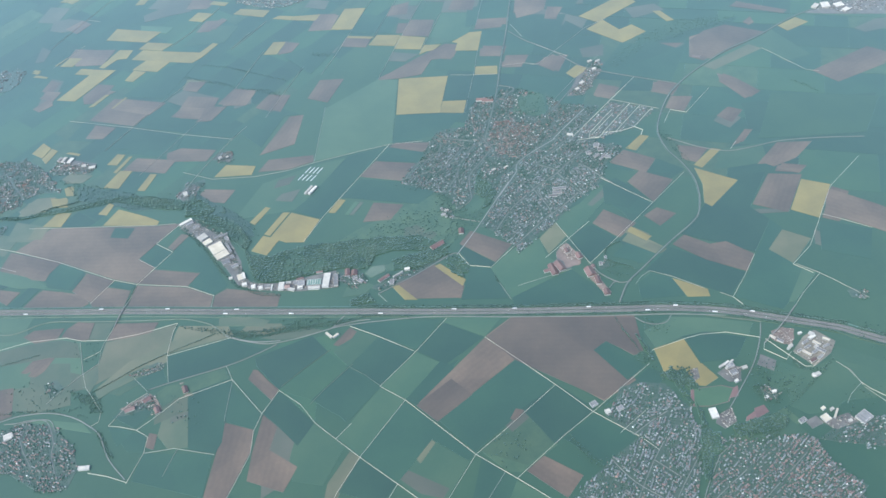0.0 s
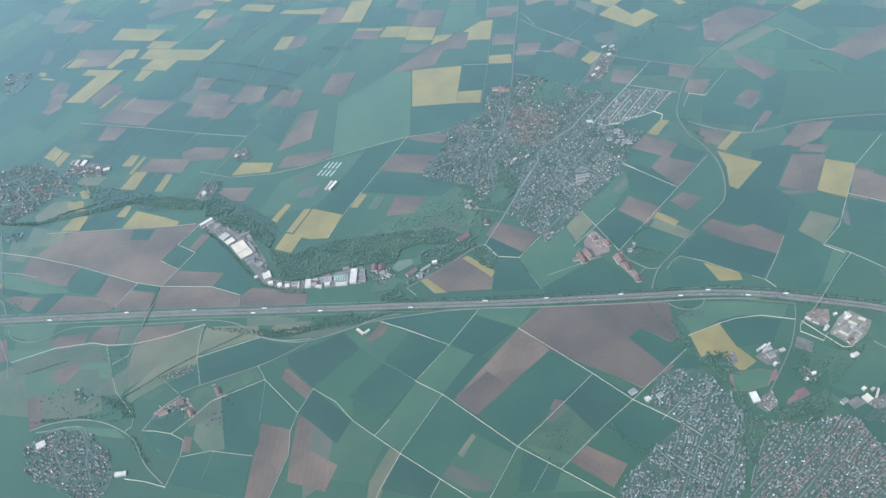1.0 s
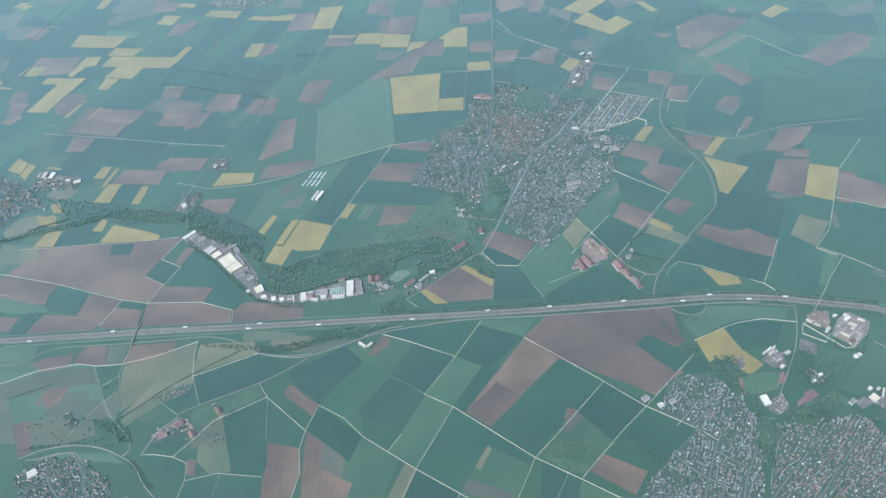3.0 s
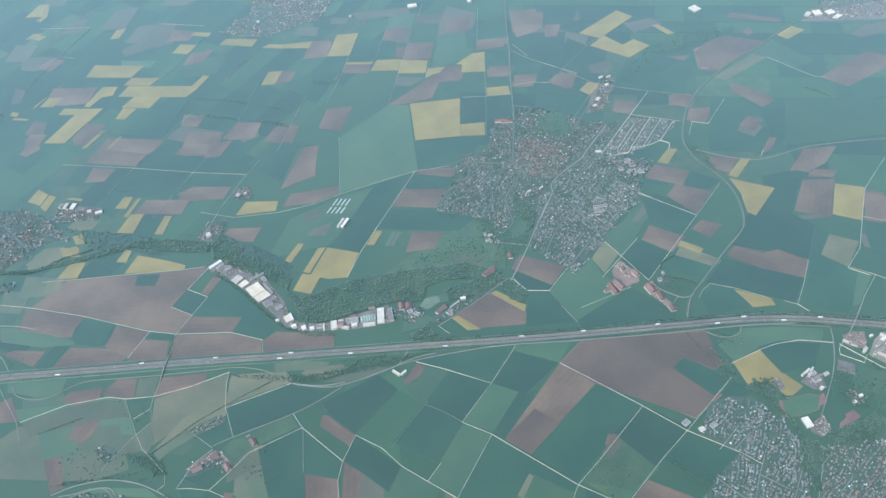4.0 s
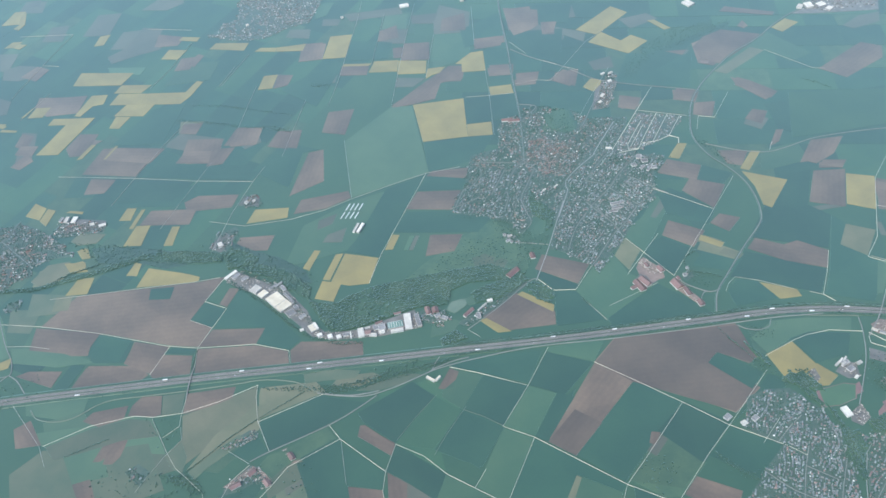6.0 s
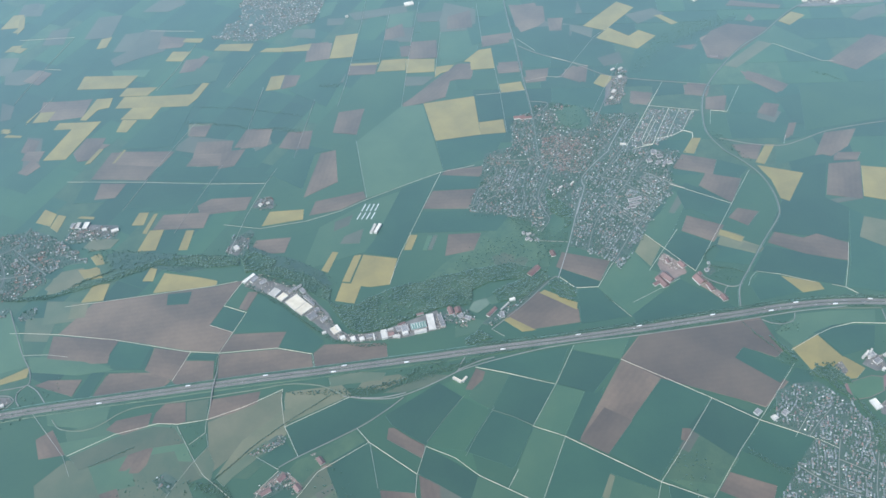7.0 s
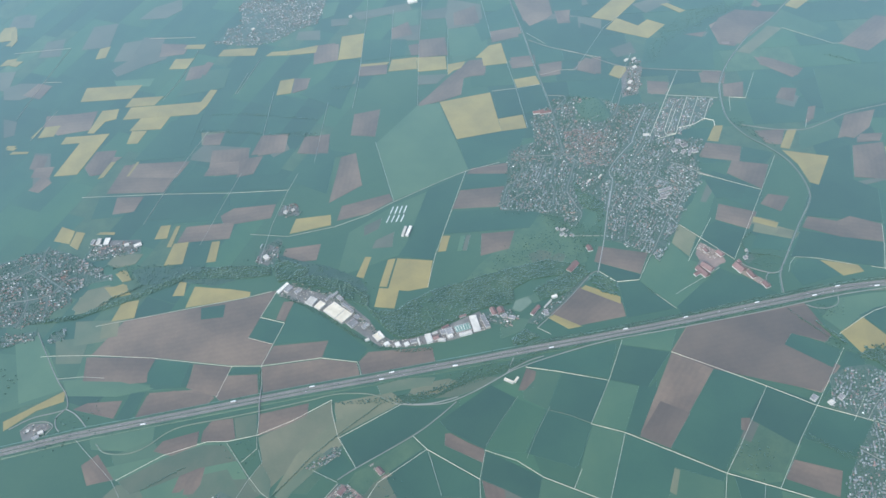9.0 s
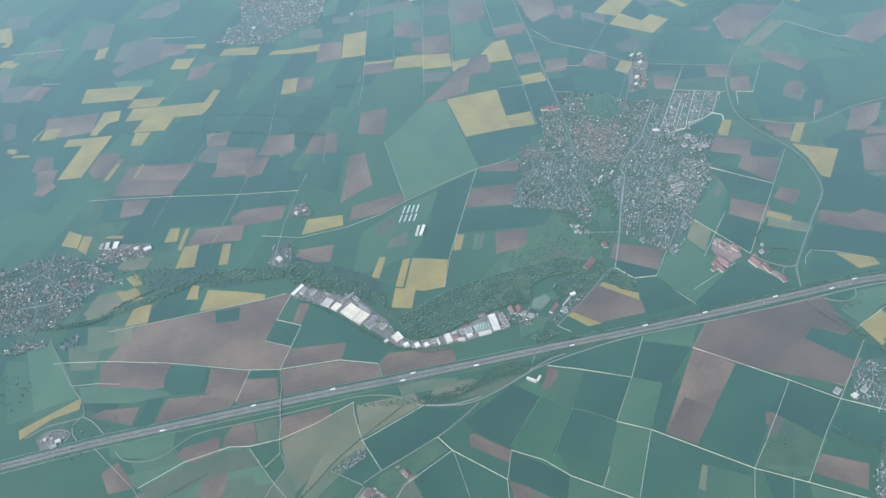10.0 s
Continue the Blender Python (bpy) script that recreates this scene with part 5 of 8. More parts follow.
lane('track', (426.8, 726.1), (383.5, 688.3), (336.4, 613.4), (313.2, 593.2), (326.8, 579.8))
lane('track', (284.2, 612.3), (267.8, 588.2), (249.5, 564.5), (255.3, 554.2))
lane('track', (24, 648.1), (43.8, 642), (68.2, 665.2))
lane('track', (15.7, 665.9), (24, 648.1))
lane('track', (-42.1, 850.2), (-76.3, 802.3), (-115.7, 746.7), (-135.5, 712.4))
lane('path', (47.6, 623.9), (56.4, 598.3))
lane('path', (-42.1, 850.2), (-5.3, 848.2))
lane('path', (-190.5, 826.8), (-154.8, 829.2), (-125.6, 836.7), (-73.7, 845.8), (-42.1, 850.2))
lane('path', (-125.3, 838.5), (-112.5, 935.7))
lane('path', (-420.9, 981), (-343, 950.4), (-279.1, 922.5), (-219.2, 900))
lane('path', (-219.2, 900), (-203.7, 920.3))
lane('path', (-219.2, 900), (-246.7, 856.7), (-273, 806))
lane('path', (-367, 911.4), (-339.9, 950.4), (-307.9, 995.2), (-275.9, 1035.5))
lane('path', (-320, 857.1), (-276, 921.5), (-257.9, 947.5))
lane('path', (-270.6, 851.4), (-236.8, 832.5), (-190.5, 826.8))
lane('path', (-233.6, 1091.9), (-209.9, 1128))
lane('path', (-459.7, 674.1), (-436, 620.3), (-431.6, 598.3))
lane('path', (145.5, 887.7), (183.3, 932.4), (212.5, 965))
lane('path', (-64.4, 627.7), (-56.7, 616.3))
lane('path', (37.2, 966.9), (63.9, 960.2), (91.8, 955.4))
lane('path', (45.7, 888.4), (63.9, 960.2), (75.4, 1012.8))
lane('path', (96.6, 971.8), (125.8, 970.3), (140.4, 964))
lane('path', (117.2, 625.5), (64.9, 613.5))
lane('path', (249.5, 564.5), (240.2, 571.7))
lane('path', (397.9, 934.3), (430.2, 880.7), (442.5, 875.2))
lane('path', (132.6, 965.5), (140.4, 964), (210.3, 1028.3), (239, 1042.7))
lane('path', (-321.3, 602.2), (-321.6, 589), (-336.7, 576.9), (-355, 558.3), (-361.7, 550.3))
lane('path', (170.3, 595.9), (177.3, 604.1), (186.4, 609.5), (204.5, 598.7), (228.7, 578.8))
lane('track', (-203, 565.4), (-196.9, 549), (-168.9, 507.6))
lane('track', (-168.9, 507.6), (-155, 529.9), (-136.1, 511.6), (-123.5, 490.2), (-87.4, 450.8), (-58.5, 421.5), (-42.8, 405.5), (-24.9, 386.5))
lane('track', (-168.9, 507.6), (-175.3, 490.7), (-177.1, 468), (-194.1, 429), (-203.2, 406.5))
lane('track', (-87.4, 450.8), (-47.2, 501.3), (-67.9, 519.3), (-34.8, 551.9), (-70.2, 578.1), (-91.8, 592.2))
lane('track', (-87.4, 450.8), (-106.2, 421.4), (-115.3, 402.8))
lane('track', (-47.2, 501.3), (5.1, 438.6), (34.2, 412), (59.4, 388.1), (79.6, 370.5))
lane('track', (5.1, 438.6), (-21.4, 400.6), (-31.3, 387.5))
lane('track', (27.1, 557.8), (52.7, 527.4), (78.9, 495.8), (103.4, 464.3), (137.2, 432.1), (146.7, 419.9))
lane('track', (34.2, 412), (76.5, 444.8), (105.8, 465), (159.8, 504.2))
lane('track', (-58.5, 421.5), (-67.8, 407.3))
lane('track', (-196.9, 549), (-242.6, 535.7), (-258.3, 522), (-276.1, 508.5))
lane('track', (-276.1, 508.5), (-265.3, 499.8), (-266.7, 484.2), (-275.8, 461.1), (-277.9, 456.1))
lane('track', (-276.1, 508.5), (-291.4, 514.5), (-301.5, 516.8), (-287.3, 537.1), (-271.2, 547.3))
lane('track', (-343.5, 618.4), (-334.2, 579.8), (-328.8, 562.9), (-321.9, 552.3), (-310.4, 533.2), (-310.7, 523), (-316.5, 519.3))
lane('track', (165.5, 517.6), (194.4, 525.1), (209.8, 527.5), (231.4, 526.2), (257.4, 515.7))
lane('track', (259, 509.1), (256.4, 502.6), (270.8, 489), (277.2, 496.4))
lane('track', (332, 578.3), (309, 557.3), (293.6, 539.8))
lane('track', (121, 440.2), (147.7, 459.6))
lane('road', (-270.6, 550.5), (-254, 554.9), (-201.9, 565.7), (-175.5, 575), (-158.7, 582.6))
lane('road', (-206.2, 600.9), (-187.7, 591.7), (-166.6, 584.9), (-144.3, 585.9), (-123.8, 589.5), (-107, 593), (-95.2, 594), (-67.4, 593.7), (-17.2, 590.1), (55.9, 576.3), (129.4, 563.8), (159.2, 559.6), (198.6, 553.3), (236.7, 544.5))
lane('road', (-107.2, 593.7), (-104.3, 597.4), (-101.4, 601.1), (-96.8, 605.7))
lane('road', (117.5, 1043.7), (134.8, 1017.7), (161.2, 989.2), (189, 948.4), (221.8, 925.1), (285.6, 889))
lane('road', (251.7, 795.9), (276.8, 775.6), (303.1, 762), (327.2, 761.9), (361.2, 765.8), (404.1, 761.7), (444.1, 754.5))
lane('road', (-64.4, 627.7), (-28.1, 645.4), (7.5, 666.1), (15.7, 665.9))
lane('road', (-401, 536.9), (-382.1, 540.9), (-357.1, 539.8), (-335.8, 532), (-319.1, 520.3), (-307.3, 507.8), (-296.4, 483.4), (-278.9, 460))
lane('main', (154.1, 1216), (129.6, 1116.3), (116, 1050.9), (98.8, 979.6), (84.3, 913.9), (62.1, 836.2))
lane('main', (545.8, 1008.8), (487.9, 1000.9), (445.8, 985.2), (398.6, 957.5), (362.2, 941.8), (326.8, 919.1), (294.7, 894.1), (270.9, 867.7), (253.4, 835.1), (244.4, 808.6), (246.1, 777.7), (255.1, 753.4), (260.5, 728), (258.6, 701.4), (251.2, 677.6), (240.5, 664), (214.6, 643.5), (181.6, 614.8), (163.1, 598.1), (150.7, 576.1))
lane('road', (262.9, 530.9), (257.4, 515.7), (244.5, 491.2), (224.2, 465), (210.9, 449))
lane('track', (-34.8, 551.9), (-4.3, 585.8))
lane('path', (25.9, 419), (9.1, 396.4))
lane('path', (309, 479.8), (316.6, 469.5), (320.8, 451.3), (331.4, 435.3))
lane('track', (5.1, 438.6), (27.9, 455.5), (78.9, 495.8))
lane('path', (-286.2, 566.3), (-271.4, 548.6))
lane('track', (-106.3, 472), (-93.3, 485.1))
lane('road', (-478.6, 805.5), (-473.2, 774.6), (-467.5, 744.8), (-462.1, 726), (-460.9, 714.5), (-463, 707.2), (-473.2, 707.2), (-491.4, 709), (-509.9, 704.8))
lane('road', (-463, 707.2), (-455.6, 697.7), (-449, 681.3))
lane('road', (-464.9, 706.1), (-471.4, 701.5), (-473, 693), (-470.5, 685.2))
lane('road', (-501.2, 699.2), (-491.8, 703.6), (-479.3, 700), (-475.3, 692.8), (-484.1, 685.7))
lane('path', (-467.6, 743.5), (-446.7, 736.9), (-428.6, 727.6))
lane('track', (261.3, 513.1), (283, 479.6), (289.6, 478.4), (303.4, 490))
lane('track', (-299.1, 684.8), (-303.9, 664))
lane('track', (-314.3, 630.1), (-319.1, 616.3))
lane('road', (160.2, 556.3), (166.2, 549.9), (175.1, 545.6), (185.3, 546.4), (191.1, 553.3))
lane('track', (242.8, 911.7), (208.8, 875.7))
lane('track', (317.4, 871.6), (282.1, 834.5), (266.9, 843))
lane('track', (266.9, 843), (254.7, 821.5))
lane('track', (318, 775), (308.8, 763.8))
lane('path', (-231.3, 1091), (-189.1, 1149.8))
lane('path', (-190.6, 1076), (-221.7, 1001.1))
lane('path', (-313.3, 1117.7), (-288.9, 1148), (-255.6, 1202.2))
lane('path', (-470.8, 1301.7), (-402.5, 1281.5))
lane('path', (-402.5, 1281.5), (-440.7, 1218.9), (-476.3, 1155.6))
lane('path', (-440.7, 1218.9), (-420.8, 1209.2))
lane('path', (-307.2, 1258.3), (-252.8, 1234.7))
lane('path', (-464.6, 1105.8), (-430.8, 1151.1))
lane('path', (-28.4, 1223.7), (-46.4, 1174), (-97, 1048.5), (-117, 1005.8))
lane('path', (35.1, 1191.5), (-1.2, 1103), (-48.7, 978.5))
lane('path', (-6.9, 1183.1), (-51.5, 1069.3))
lane('path', (39.1, 1110.3), (4.9, 1023.1))
lane('path', (102.5, 1157.4), (79.8, 1069.5))
lane('path', (-139.2, 1027.9), (-182.7, 931.1))
lane('path', (137.2, 1014.7), (165.1, 985), (177.7, 972.5))
lane('path', (122, 1058.7), (132.3, 1026.9))
lane('high', (136.4, 820.5), (111.1, 804.8), (92.4, 790.2), (87.7, 779.4), (87.3, 774.7), (74.1, 754), (64, 739.1))
lane('road', (174.3, 802.5), (143.9, 779.2), (128.3, 763.6), (99.8, 743.6), (84.7, 727.7))
lane('road', (152.6, 773.5), (158.4, 768.4), (173, 745.8), (180.2, 736.6))
lane('high', (13.2, 664.2), (25.6, 681.7), (39.7, 702.2), (59.8, 733.8), (77.2, 760.5))
lane('road', (183, 923.5), (147.3, 877.5), (140.6, 869.4))
lane('high', (176.5, 865.3), (148.5, 836.1), (133.9, 819.9))
lane('street', (147, 815.5), (126, 797.8), (109.6, 782.1))
lane('street', (109.6, 782.1), (131.4, 767))
lane('street', (104, 741.6), (109.3, 718.1))
lane('street', (128.3, 763.6), (138.6, 742.7), (149.5, 723.5))
lane('street', (143.5, 729.5), (125.4, 713.4))
lane('street', (67.3, 818.8), (53, 798.9), (39.2, 779.6), (37.5, 761.8), (36.6, 751.8))
lane('street', (67, 837.7), (53.5, 830.4), (41.8, 817.3), (32.3, 802.1))
lane('street', (13.5, 839.1), (11.7, 828.2), (-3.2, 813.8), (-13.1, 810.4), (-27.7, 789))
lane('street', (30.2, 806.4), (17.1, 801.1), (-3.1, 802.6))
lane('street', (28.5, 794.2), (26, 782.7), (17.5, 768))
lane('street', (103.9, 746.4), (93.5, 737.9), (73.3, 717.9), (55.7, 691.9))
lane('street', (66.4, 663.1), (79.6, 674.8), (103.8, 697.5), (123.1, 711), (142.7, 728.3))
lane('street', (105.7, 745.5), (106.9, 721.8))
lane('street', (37.4, 777.4), (36.6, 757.7), (36.1, 741.5), (22.1, 728.9))
lane('street', (16.3, 717.6), (40.8, 706.3))
lane('street', (90.5, 932.1), (106.3, 921.7), (90.6, 908.6), (82.4, 901.1))
lane('street', (98.1, 751.4), (104.6, 731.5), (111.0, 712.2), (112.3, 692.5))
lane('street', (59.3, 838.9), (64.9, 825.1), (70.1, 810.7))
lane('street', (-34.8, 786.7), (-15.0, 790.7), (3.1, 796.2))
lane('street', (11.5, 793.6), (24.9, 811.2), (38.5, 828.4))
lane('street', (11.9, 848.8), (28.1, 843.7), (47.8, 835.5))
lane('site', (231.7, 899.8), (208.5, 875.8), (154.9, 818.8))
lane('site', (205.5, 857), (195.8, 846.6), (174.6, 822.9), (171.8, 814.3), (182.6, 812.7), (189.1, 819.7))
lane('site', (204.8, 849.9), (175.4, 817.9))
lane('site', (226.7, 863.5), (187.7, 819.3))
lane('site', (236.6, 857.5), (201.4, 818.1))
lane('site', (247.9, 850.1), (222.3, 822), (208.8, 818.2), (201.4, 818.1), (189.1, 819.7))
lane('site', (222.3, 822), (229.8, 814.7), (225.9, 806.4))
lane('path', (208.5, 875.8), (255.4, 847.6))
lane('site', (160, 812.8), (182.1, 811.8))
lane('street', (-505.1, 887.5), (-476.3, 892.2), (-458.8, 918.1))
lane('street', (-476.3, 892.2), (-446.3, 843.7))
lane('street', (-506.7, 856.7), (-466.4, 849.9), (-443.9, 868.6))
lane('street', (-466.4, 849.9), (-468.8, 831.4))
lane('street', (-497.8, 820), (-484.9, 849.7), (-488.5, 880))
lane('street', (155.1, 430.6), (140.9, 411.6), (129.6, 394.1), (114.3, 368.7))
lane('street', (173.8, 408), (152.5, 380.3), (142.6, 361.3))
lane('street', (188.2, 425.6), (179.8, 406.8), (174.4, 396.7))
lane('street', (190.6, 407.3), (176, 385.6), (168.6, 372.7))
lane('street', (206.3, 392), (181.7, 375), (159.8, 358.2))
lane('street', (130.7, 436.6), (146.7, 446.7), (162.2, 454.5))
lane('street', (108.5, 417.7), (121.6, 395.5), (139.5, 378))
lane('street', (255.6, 400.1), (225.4, 376.5), (196.7, 354))
lane('street', (140.9, 411.6), (156.7, 393.9))
lane('street', (-385.9, 530.9), (-374.5, 533), (-357.7, 531.2), (-346.9, 508.2), (-345.8, 494.5), (-339.3, 475))
lane('street', (-374.5, 533), (-375.1, 510.8), (-361.1, 484.1))
lane('path', (316.2, 593.2), (331, 579.5), (339.8, 569.8), (361.9, 542.4))
lane('path', (360.6, 652.3), (380.2, 638.9), (398.6, 625))
lane('path', (-266, 483.7), (-241.1, 484.4), (-206.7, 472.6))
lane('path', (-196.5, 548), (-201.1, 505.4))
lane('path', (-238.8, 482.6), (-248.2, 458.3))
lane('road', (137.1, 627.2), (140.8, 616), (153.2, 602.4), (160.1, 599.5), (167, 600.6))
lane('road', (145.5, 595), (150.6, 600.7), (154.8, 601.9))

lane('service', (-202.3, 599.1), (-208.8, 605.5), (-216.1, 613.5), (-224.1, 619.8), (-240.6, 627.5), (-255, 631.2), (-271.1, 632.9), (-315.8, 639.5), (-349.7, 645.3), (-373.9, 649.5), (-388.3, 648.1), (-402.5, 642.4), (-414.3, 640.3), (-426.2, 642.7), (-438.5, 650.2), (-443.4, 661.1))
lane('road', (-200, 598.3), (-190.9, 593.7), (-179.4, 589.5), (-168.9, 587.6), (-155.4, 586.6))
lane('road', (-110.5, 592.1), (-105.5, 594.5), (-97.6, 595.9), (-85.5, 597.5), (-73, 597))
lane('service', (221.3, 547.5), (239.3, 541.2), (257.3, 534.9), (263.8, 532.1))
lane('path', (-428.5, 791.5), (-390.9, 785.1), (-337, 776.7), (-293.9, 769.4), (-269.5, 767.2))
lane('faint', (-153.2, 533.5), (-133.6, 549.9), (-110.3, 567.2))
lane('faint', (-128.2, 510.2), (-114.4, 525.3), (-90.6, 547.7))
lane('faint', (-94, 545.7), (-79.8, 533.6), (-67.7, 520))
lane('track', (-311.5, 471.7), (-294.2, 465.7), (-276.7, 457.1))
lane('street', (-394.8, 534.1), (-383.8, 533.4), (-371.6, 534.4), (-354.8, 531.6), (-347.3, 518.5))
lane('path', (308.7, 480), (314.8, 471.7), (320.1, 456.2))
lane('track', (320.1, 456.2), (324.3, 449.7), (333.1, 440.3))
lane('path', (320.1, 456.2), (307.5, 446.4), (301.6, 438.4))

# ---- motorway ----
MOTORWAY = [(-620.9, 698.8), (-534.2, 685.8), (-461.6, 676.6), (-412.9, 668.5), (-364.1, 660.1), (-315.2, 651.7), (-270.2, 643.5), (-217.4, 633.2), (-168.5, 624.1), (-119.6, 615), (-78.4, 607.7), (-21.7, 596.9), (27.4, 588.1), (76.8, 579.9), (114.5, 574), (151.2, 568), (176.2, 564.4), (200.8, 559.8), (224.6, 553.8), (247.7, 546.5), (269.6, 537.6), (321.6, 515.8), (337.8, 505.8), (355.9, 494.4), (389.3, 472.5)]
WAY = smooth(MOTORWAY, 16)
ACROSS = sides_of(WAY)
motorway = tagged(new("motorway", mesh_of("motorway", *ribbon(WAY, 6.0, -6.0, 0, 0.36, slope=0.8), [VERGE])), "grey six-lane motorway with trucks, running through fields", "motorway", kind="structure")
for off in (1.85, -1.85):
    part("carriageway", mesh_of("carriageway", *ribbon(WAY, off + 1.32, off - 1.32, 0.2, 0.44), [ASPHALT]), motorway)
    for edge in (1.24, -1.24):
        part("edge_line", mesh_of("edge_line", *ribbon(WAY, off + edge + 0.025, off + edge - 0.025, 0.4, 0.45), [PAINT]), motorway)
part("median", mesh_of("median", *ribbon(WAY, 0.5, -0.5, 0.2, 0.46), [VERGE]), motorway)
for off in (3.4, 0.25, -0.25, -3.4):
    part("guard_rail", mesh_of("guard_rail", *ribbon(WAY, off + 0.03, off - 0.03, 0.3, 0.66), [STEEL]), motorway)
dash_v, dash_f = [], []
for off in (2.27, 1.43, -1.43, -2.27):
    for i in range(0, len(WAY) - 1):
        a, b = WAY[i] + ACROSS[i] * off, WAY[i + 1] + ACROSS[i + 1] * off
        count = max(1, int((b - a).length / 4.5))
        for k in range(count):
            p, q, n = a.lerp(b, k / count), a.lerp(b, (k + 0.35) / count), ACROSS[i] * 0.05
            dash_f.append(tuple(range(len(dash_v), len(dash_v) + 4)))
            dash_v += [(w.x, w.y, 0.446) for w in (p - n * 0.6, q - n * 0.6, q + n, p + n)]
tagged(part("lane_marking", mesh_of("lane_marking", dash_v, dash_f, [PAINT]), motorway), kind="stuff")


def on_way(s, off):
    """The place and heading at a share s of the motorway."""
    i = min(int(s * (len(WAY) - 1)), len(WAY) - 2)
    p = WAY[i].lerp(WAY[i + 1], s * (len(WAY) - 1) - i) + ACROSS[i] * off
    d = WAY[i + 1] - WAY[i]
    return p, math.atan2(d.y, d.x)


def overpass(*points):
    """A farm bridge over the motorway: deck, parapets, piers and ramps."""
    line = smooth(points, 12)
    n = len(line) - 1
    rise = lambda i: 1.25 * max(0.0, 1 - abs(2 * i / n - 1) ** 2.2)
    ob = new("overpass")
    ob.location = (*line[n // 2].xy, 0)
    tagged(ob, "pale concrete bridge carrying a lane over the motorway", "bridge")
    back = Matrix.Translation(-ob.location)
    part("deck", mesh_of("deck", *ribbon(line, 0.34, -0.34, 0.0, 0.36, rise), [ROADTOP]), ob, "", back)
    for side in (0.38, -0.38):
        part("parapet", mesh_of("parapet", *ribbon(line, side + 0.05, side - 0.05, 0.05, 0.43, rise), [CONCRETE]), ob, "", back)
    for k in (0.36, 0.5, 0.64):
        i = int(k * n)
        v, f = box(-0.2, 0.2, -0.2, 0.2, 0, 0.1 + rise(i))
        part("pier", mesh_of("pier", v, f, [CONCRETE]), ob, "", Matrix.Translation((*(line[i] - ob.location).xy, 0)))
    return ob


overpass((-303.9, 664), (-309.4, 647.6), (-314.3, 630.1))
overpass((298.7, 545.6), (277.8, 524.2), (259, 509.1))


# ---- vehicles ----
def wheel_mesh(r, w):
    v = [(r * math.cos(a), y, r * math.sin(a)) for y in (-w, w) for a in (k * math.pi / 5 for k in range(10))]
    f = [tuple(range(10)), tuple(range(19, 9, -1))] + [(i, 10 + i, 10 + (i + 1) % 10, (i + 1) % 10) for i in range(10)]
    return mesh_of("wheel", v, f, [RUBBER])


WHEEL = wheel_mesh(0.14, 0.05)


def truck(paint):
    ob = tagged(new("truck"), "white articulated truck on the motorway", "truck", "motorway traffic")
    v, f = join(box(-2.3, 1.2, -0.36, 0.36, 0.3, 1.12), box(-2.3, 1.2, -0.3, 0.3, 0.2, 0.3))
    part("trailer", mesh_of("trailer", v, f, [paint]), ob)
    v, f = box(1.4, 2.1, -0.34, 0.34, 0.18, 0.95)
    v = [(x - (0.15 if x > 2 and z > 0.9 else 0), y, z) for x, y, z in v]
    cab = part("cab", mesh_of("cab", v, f, [paint]), ob)
    part("windscreen", mesh_of("windscreen", *box(2.02, 2.1, -0.3, 0.3, 0.55, 0.8), [GLASS]), cab)
    for x in (-1.9, -1.55, -1.2, 1.0, 1.8):
        for y in (-0.3, 0.3):
            part("wheel", WHEEL, ob, "", Matrix.Translation((x, y, 0.14)))
    return ob


def car(paint):
    ob = tagged(new("car"), "small passenger car on the motorway", "car", "motorway traffic")
    part("body", mesh_of("body", *box(-0.6, 0.6, -0.24, 0.24, 0.1, 0.27), [paint]), ob)
    v, f = box(-0.4, 0.25, -0.21, 0.21, 0.27, 0.4)
    v = [(x * (0.75 if z > 0.3 else 1), y * (0.85 if z > 0.3 else 1), z) for x, y, z in v]
    part("cabin", mesh_of("cabin", v, f, [GLASS]), ob)
    for x in (-0.38, 0.38):
        for y in (-0.22, 0.22):
            part("wheel", WHEEL, ob, "", Matrix.Translation((x, y, 0.14)))
    return ob


TRUCK, CAR, DARK_CAR = truck(WHITE_PAINT), car(WHITE_PAINT), car(GREY_PAINT)
tagged(DARK_CAR, "small dark grey passenger car on the motorway")


def drive(kind, s, off):
    p, turn = on_way(s, off)
    return copy_thing(kind, Matrix.Translation((p.x, p.y, 0.45)) @ Matrix.Rotation(turn + (math.pi if off > 0 else 0), 4, "Z"))


traffic = random.Random(5)
for i in range(13):
    drive(TRUCK, 0.13 + 0.058 * i + traffic.uniform(-0.012, 0.012), traffic.choice((2.7, -2.7)))
for i in range(46):
    drive(traffic.choice((CAR, DARK_CAR, CAR)), 0.12 + 0.0165 * i + traffic.uniform(-0.007, 0.007), traffic.choice((1.85, 1.0, -1.0, -1.85)))
for first, s, off in ((TRUCK, 0.3, -2.7), (CAR, 0.34, 1.85), (DARK_CAR, 0.4, -1.85)):
    p, turn = on_way(s, off)
    first.matrix_world = Matrix.Translation((p.x, p.y, 0.45)) @ Matrix.Rotation(turn + (math.pi if off > 0 else 0), 4, "Z")


# ---- halls and greenhouses ----
HALL_TAGS = {
    "white": ("industrial_hall", "large flat-roofed hall with a bright white roof", "hall"),
    "cream": ("industrial_hall", "large flat-roofed hall with a cream roof and skylights", "hall"),
    "grey": ("industrial_hall", "flat-roofed hall with a grey gravel roof", "hall"),
    "glazed": ("greenhouse", "greenish glazed greenhouse with white ribs", "greenhouse"),
    "red": ("farm_building", "long farm building with a reddish tiled roof", "barn"),
    "tunnel": ("polytunnel", "low white film tunnel in a market garden", "polytunnel"),
}
hall_dice = random.Random(11)


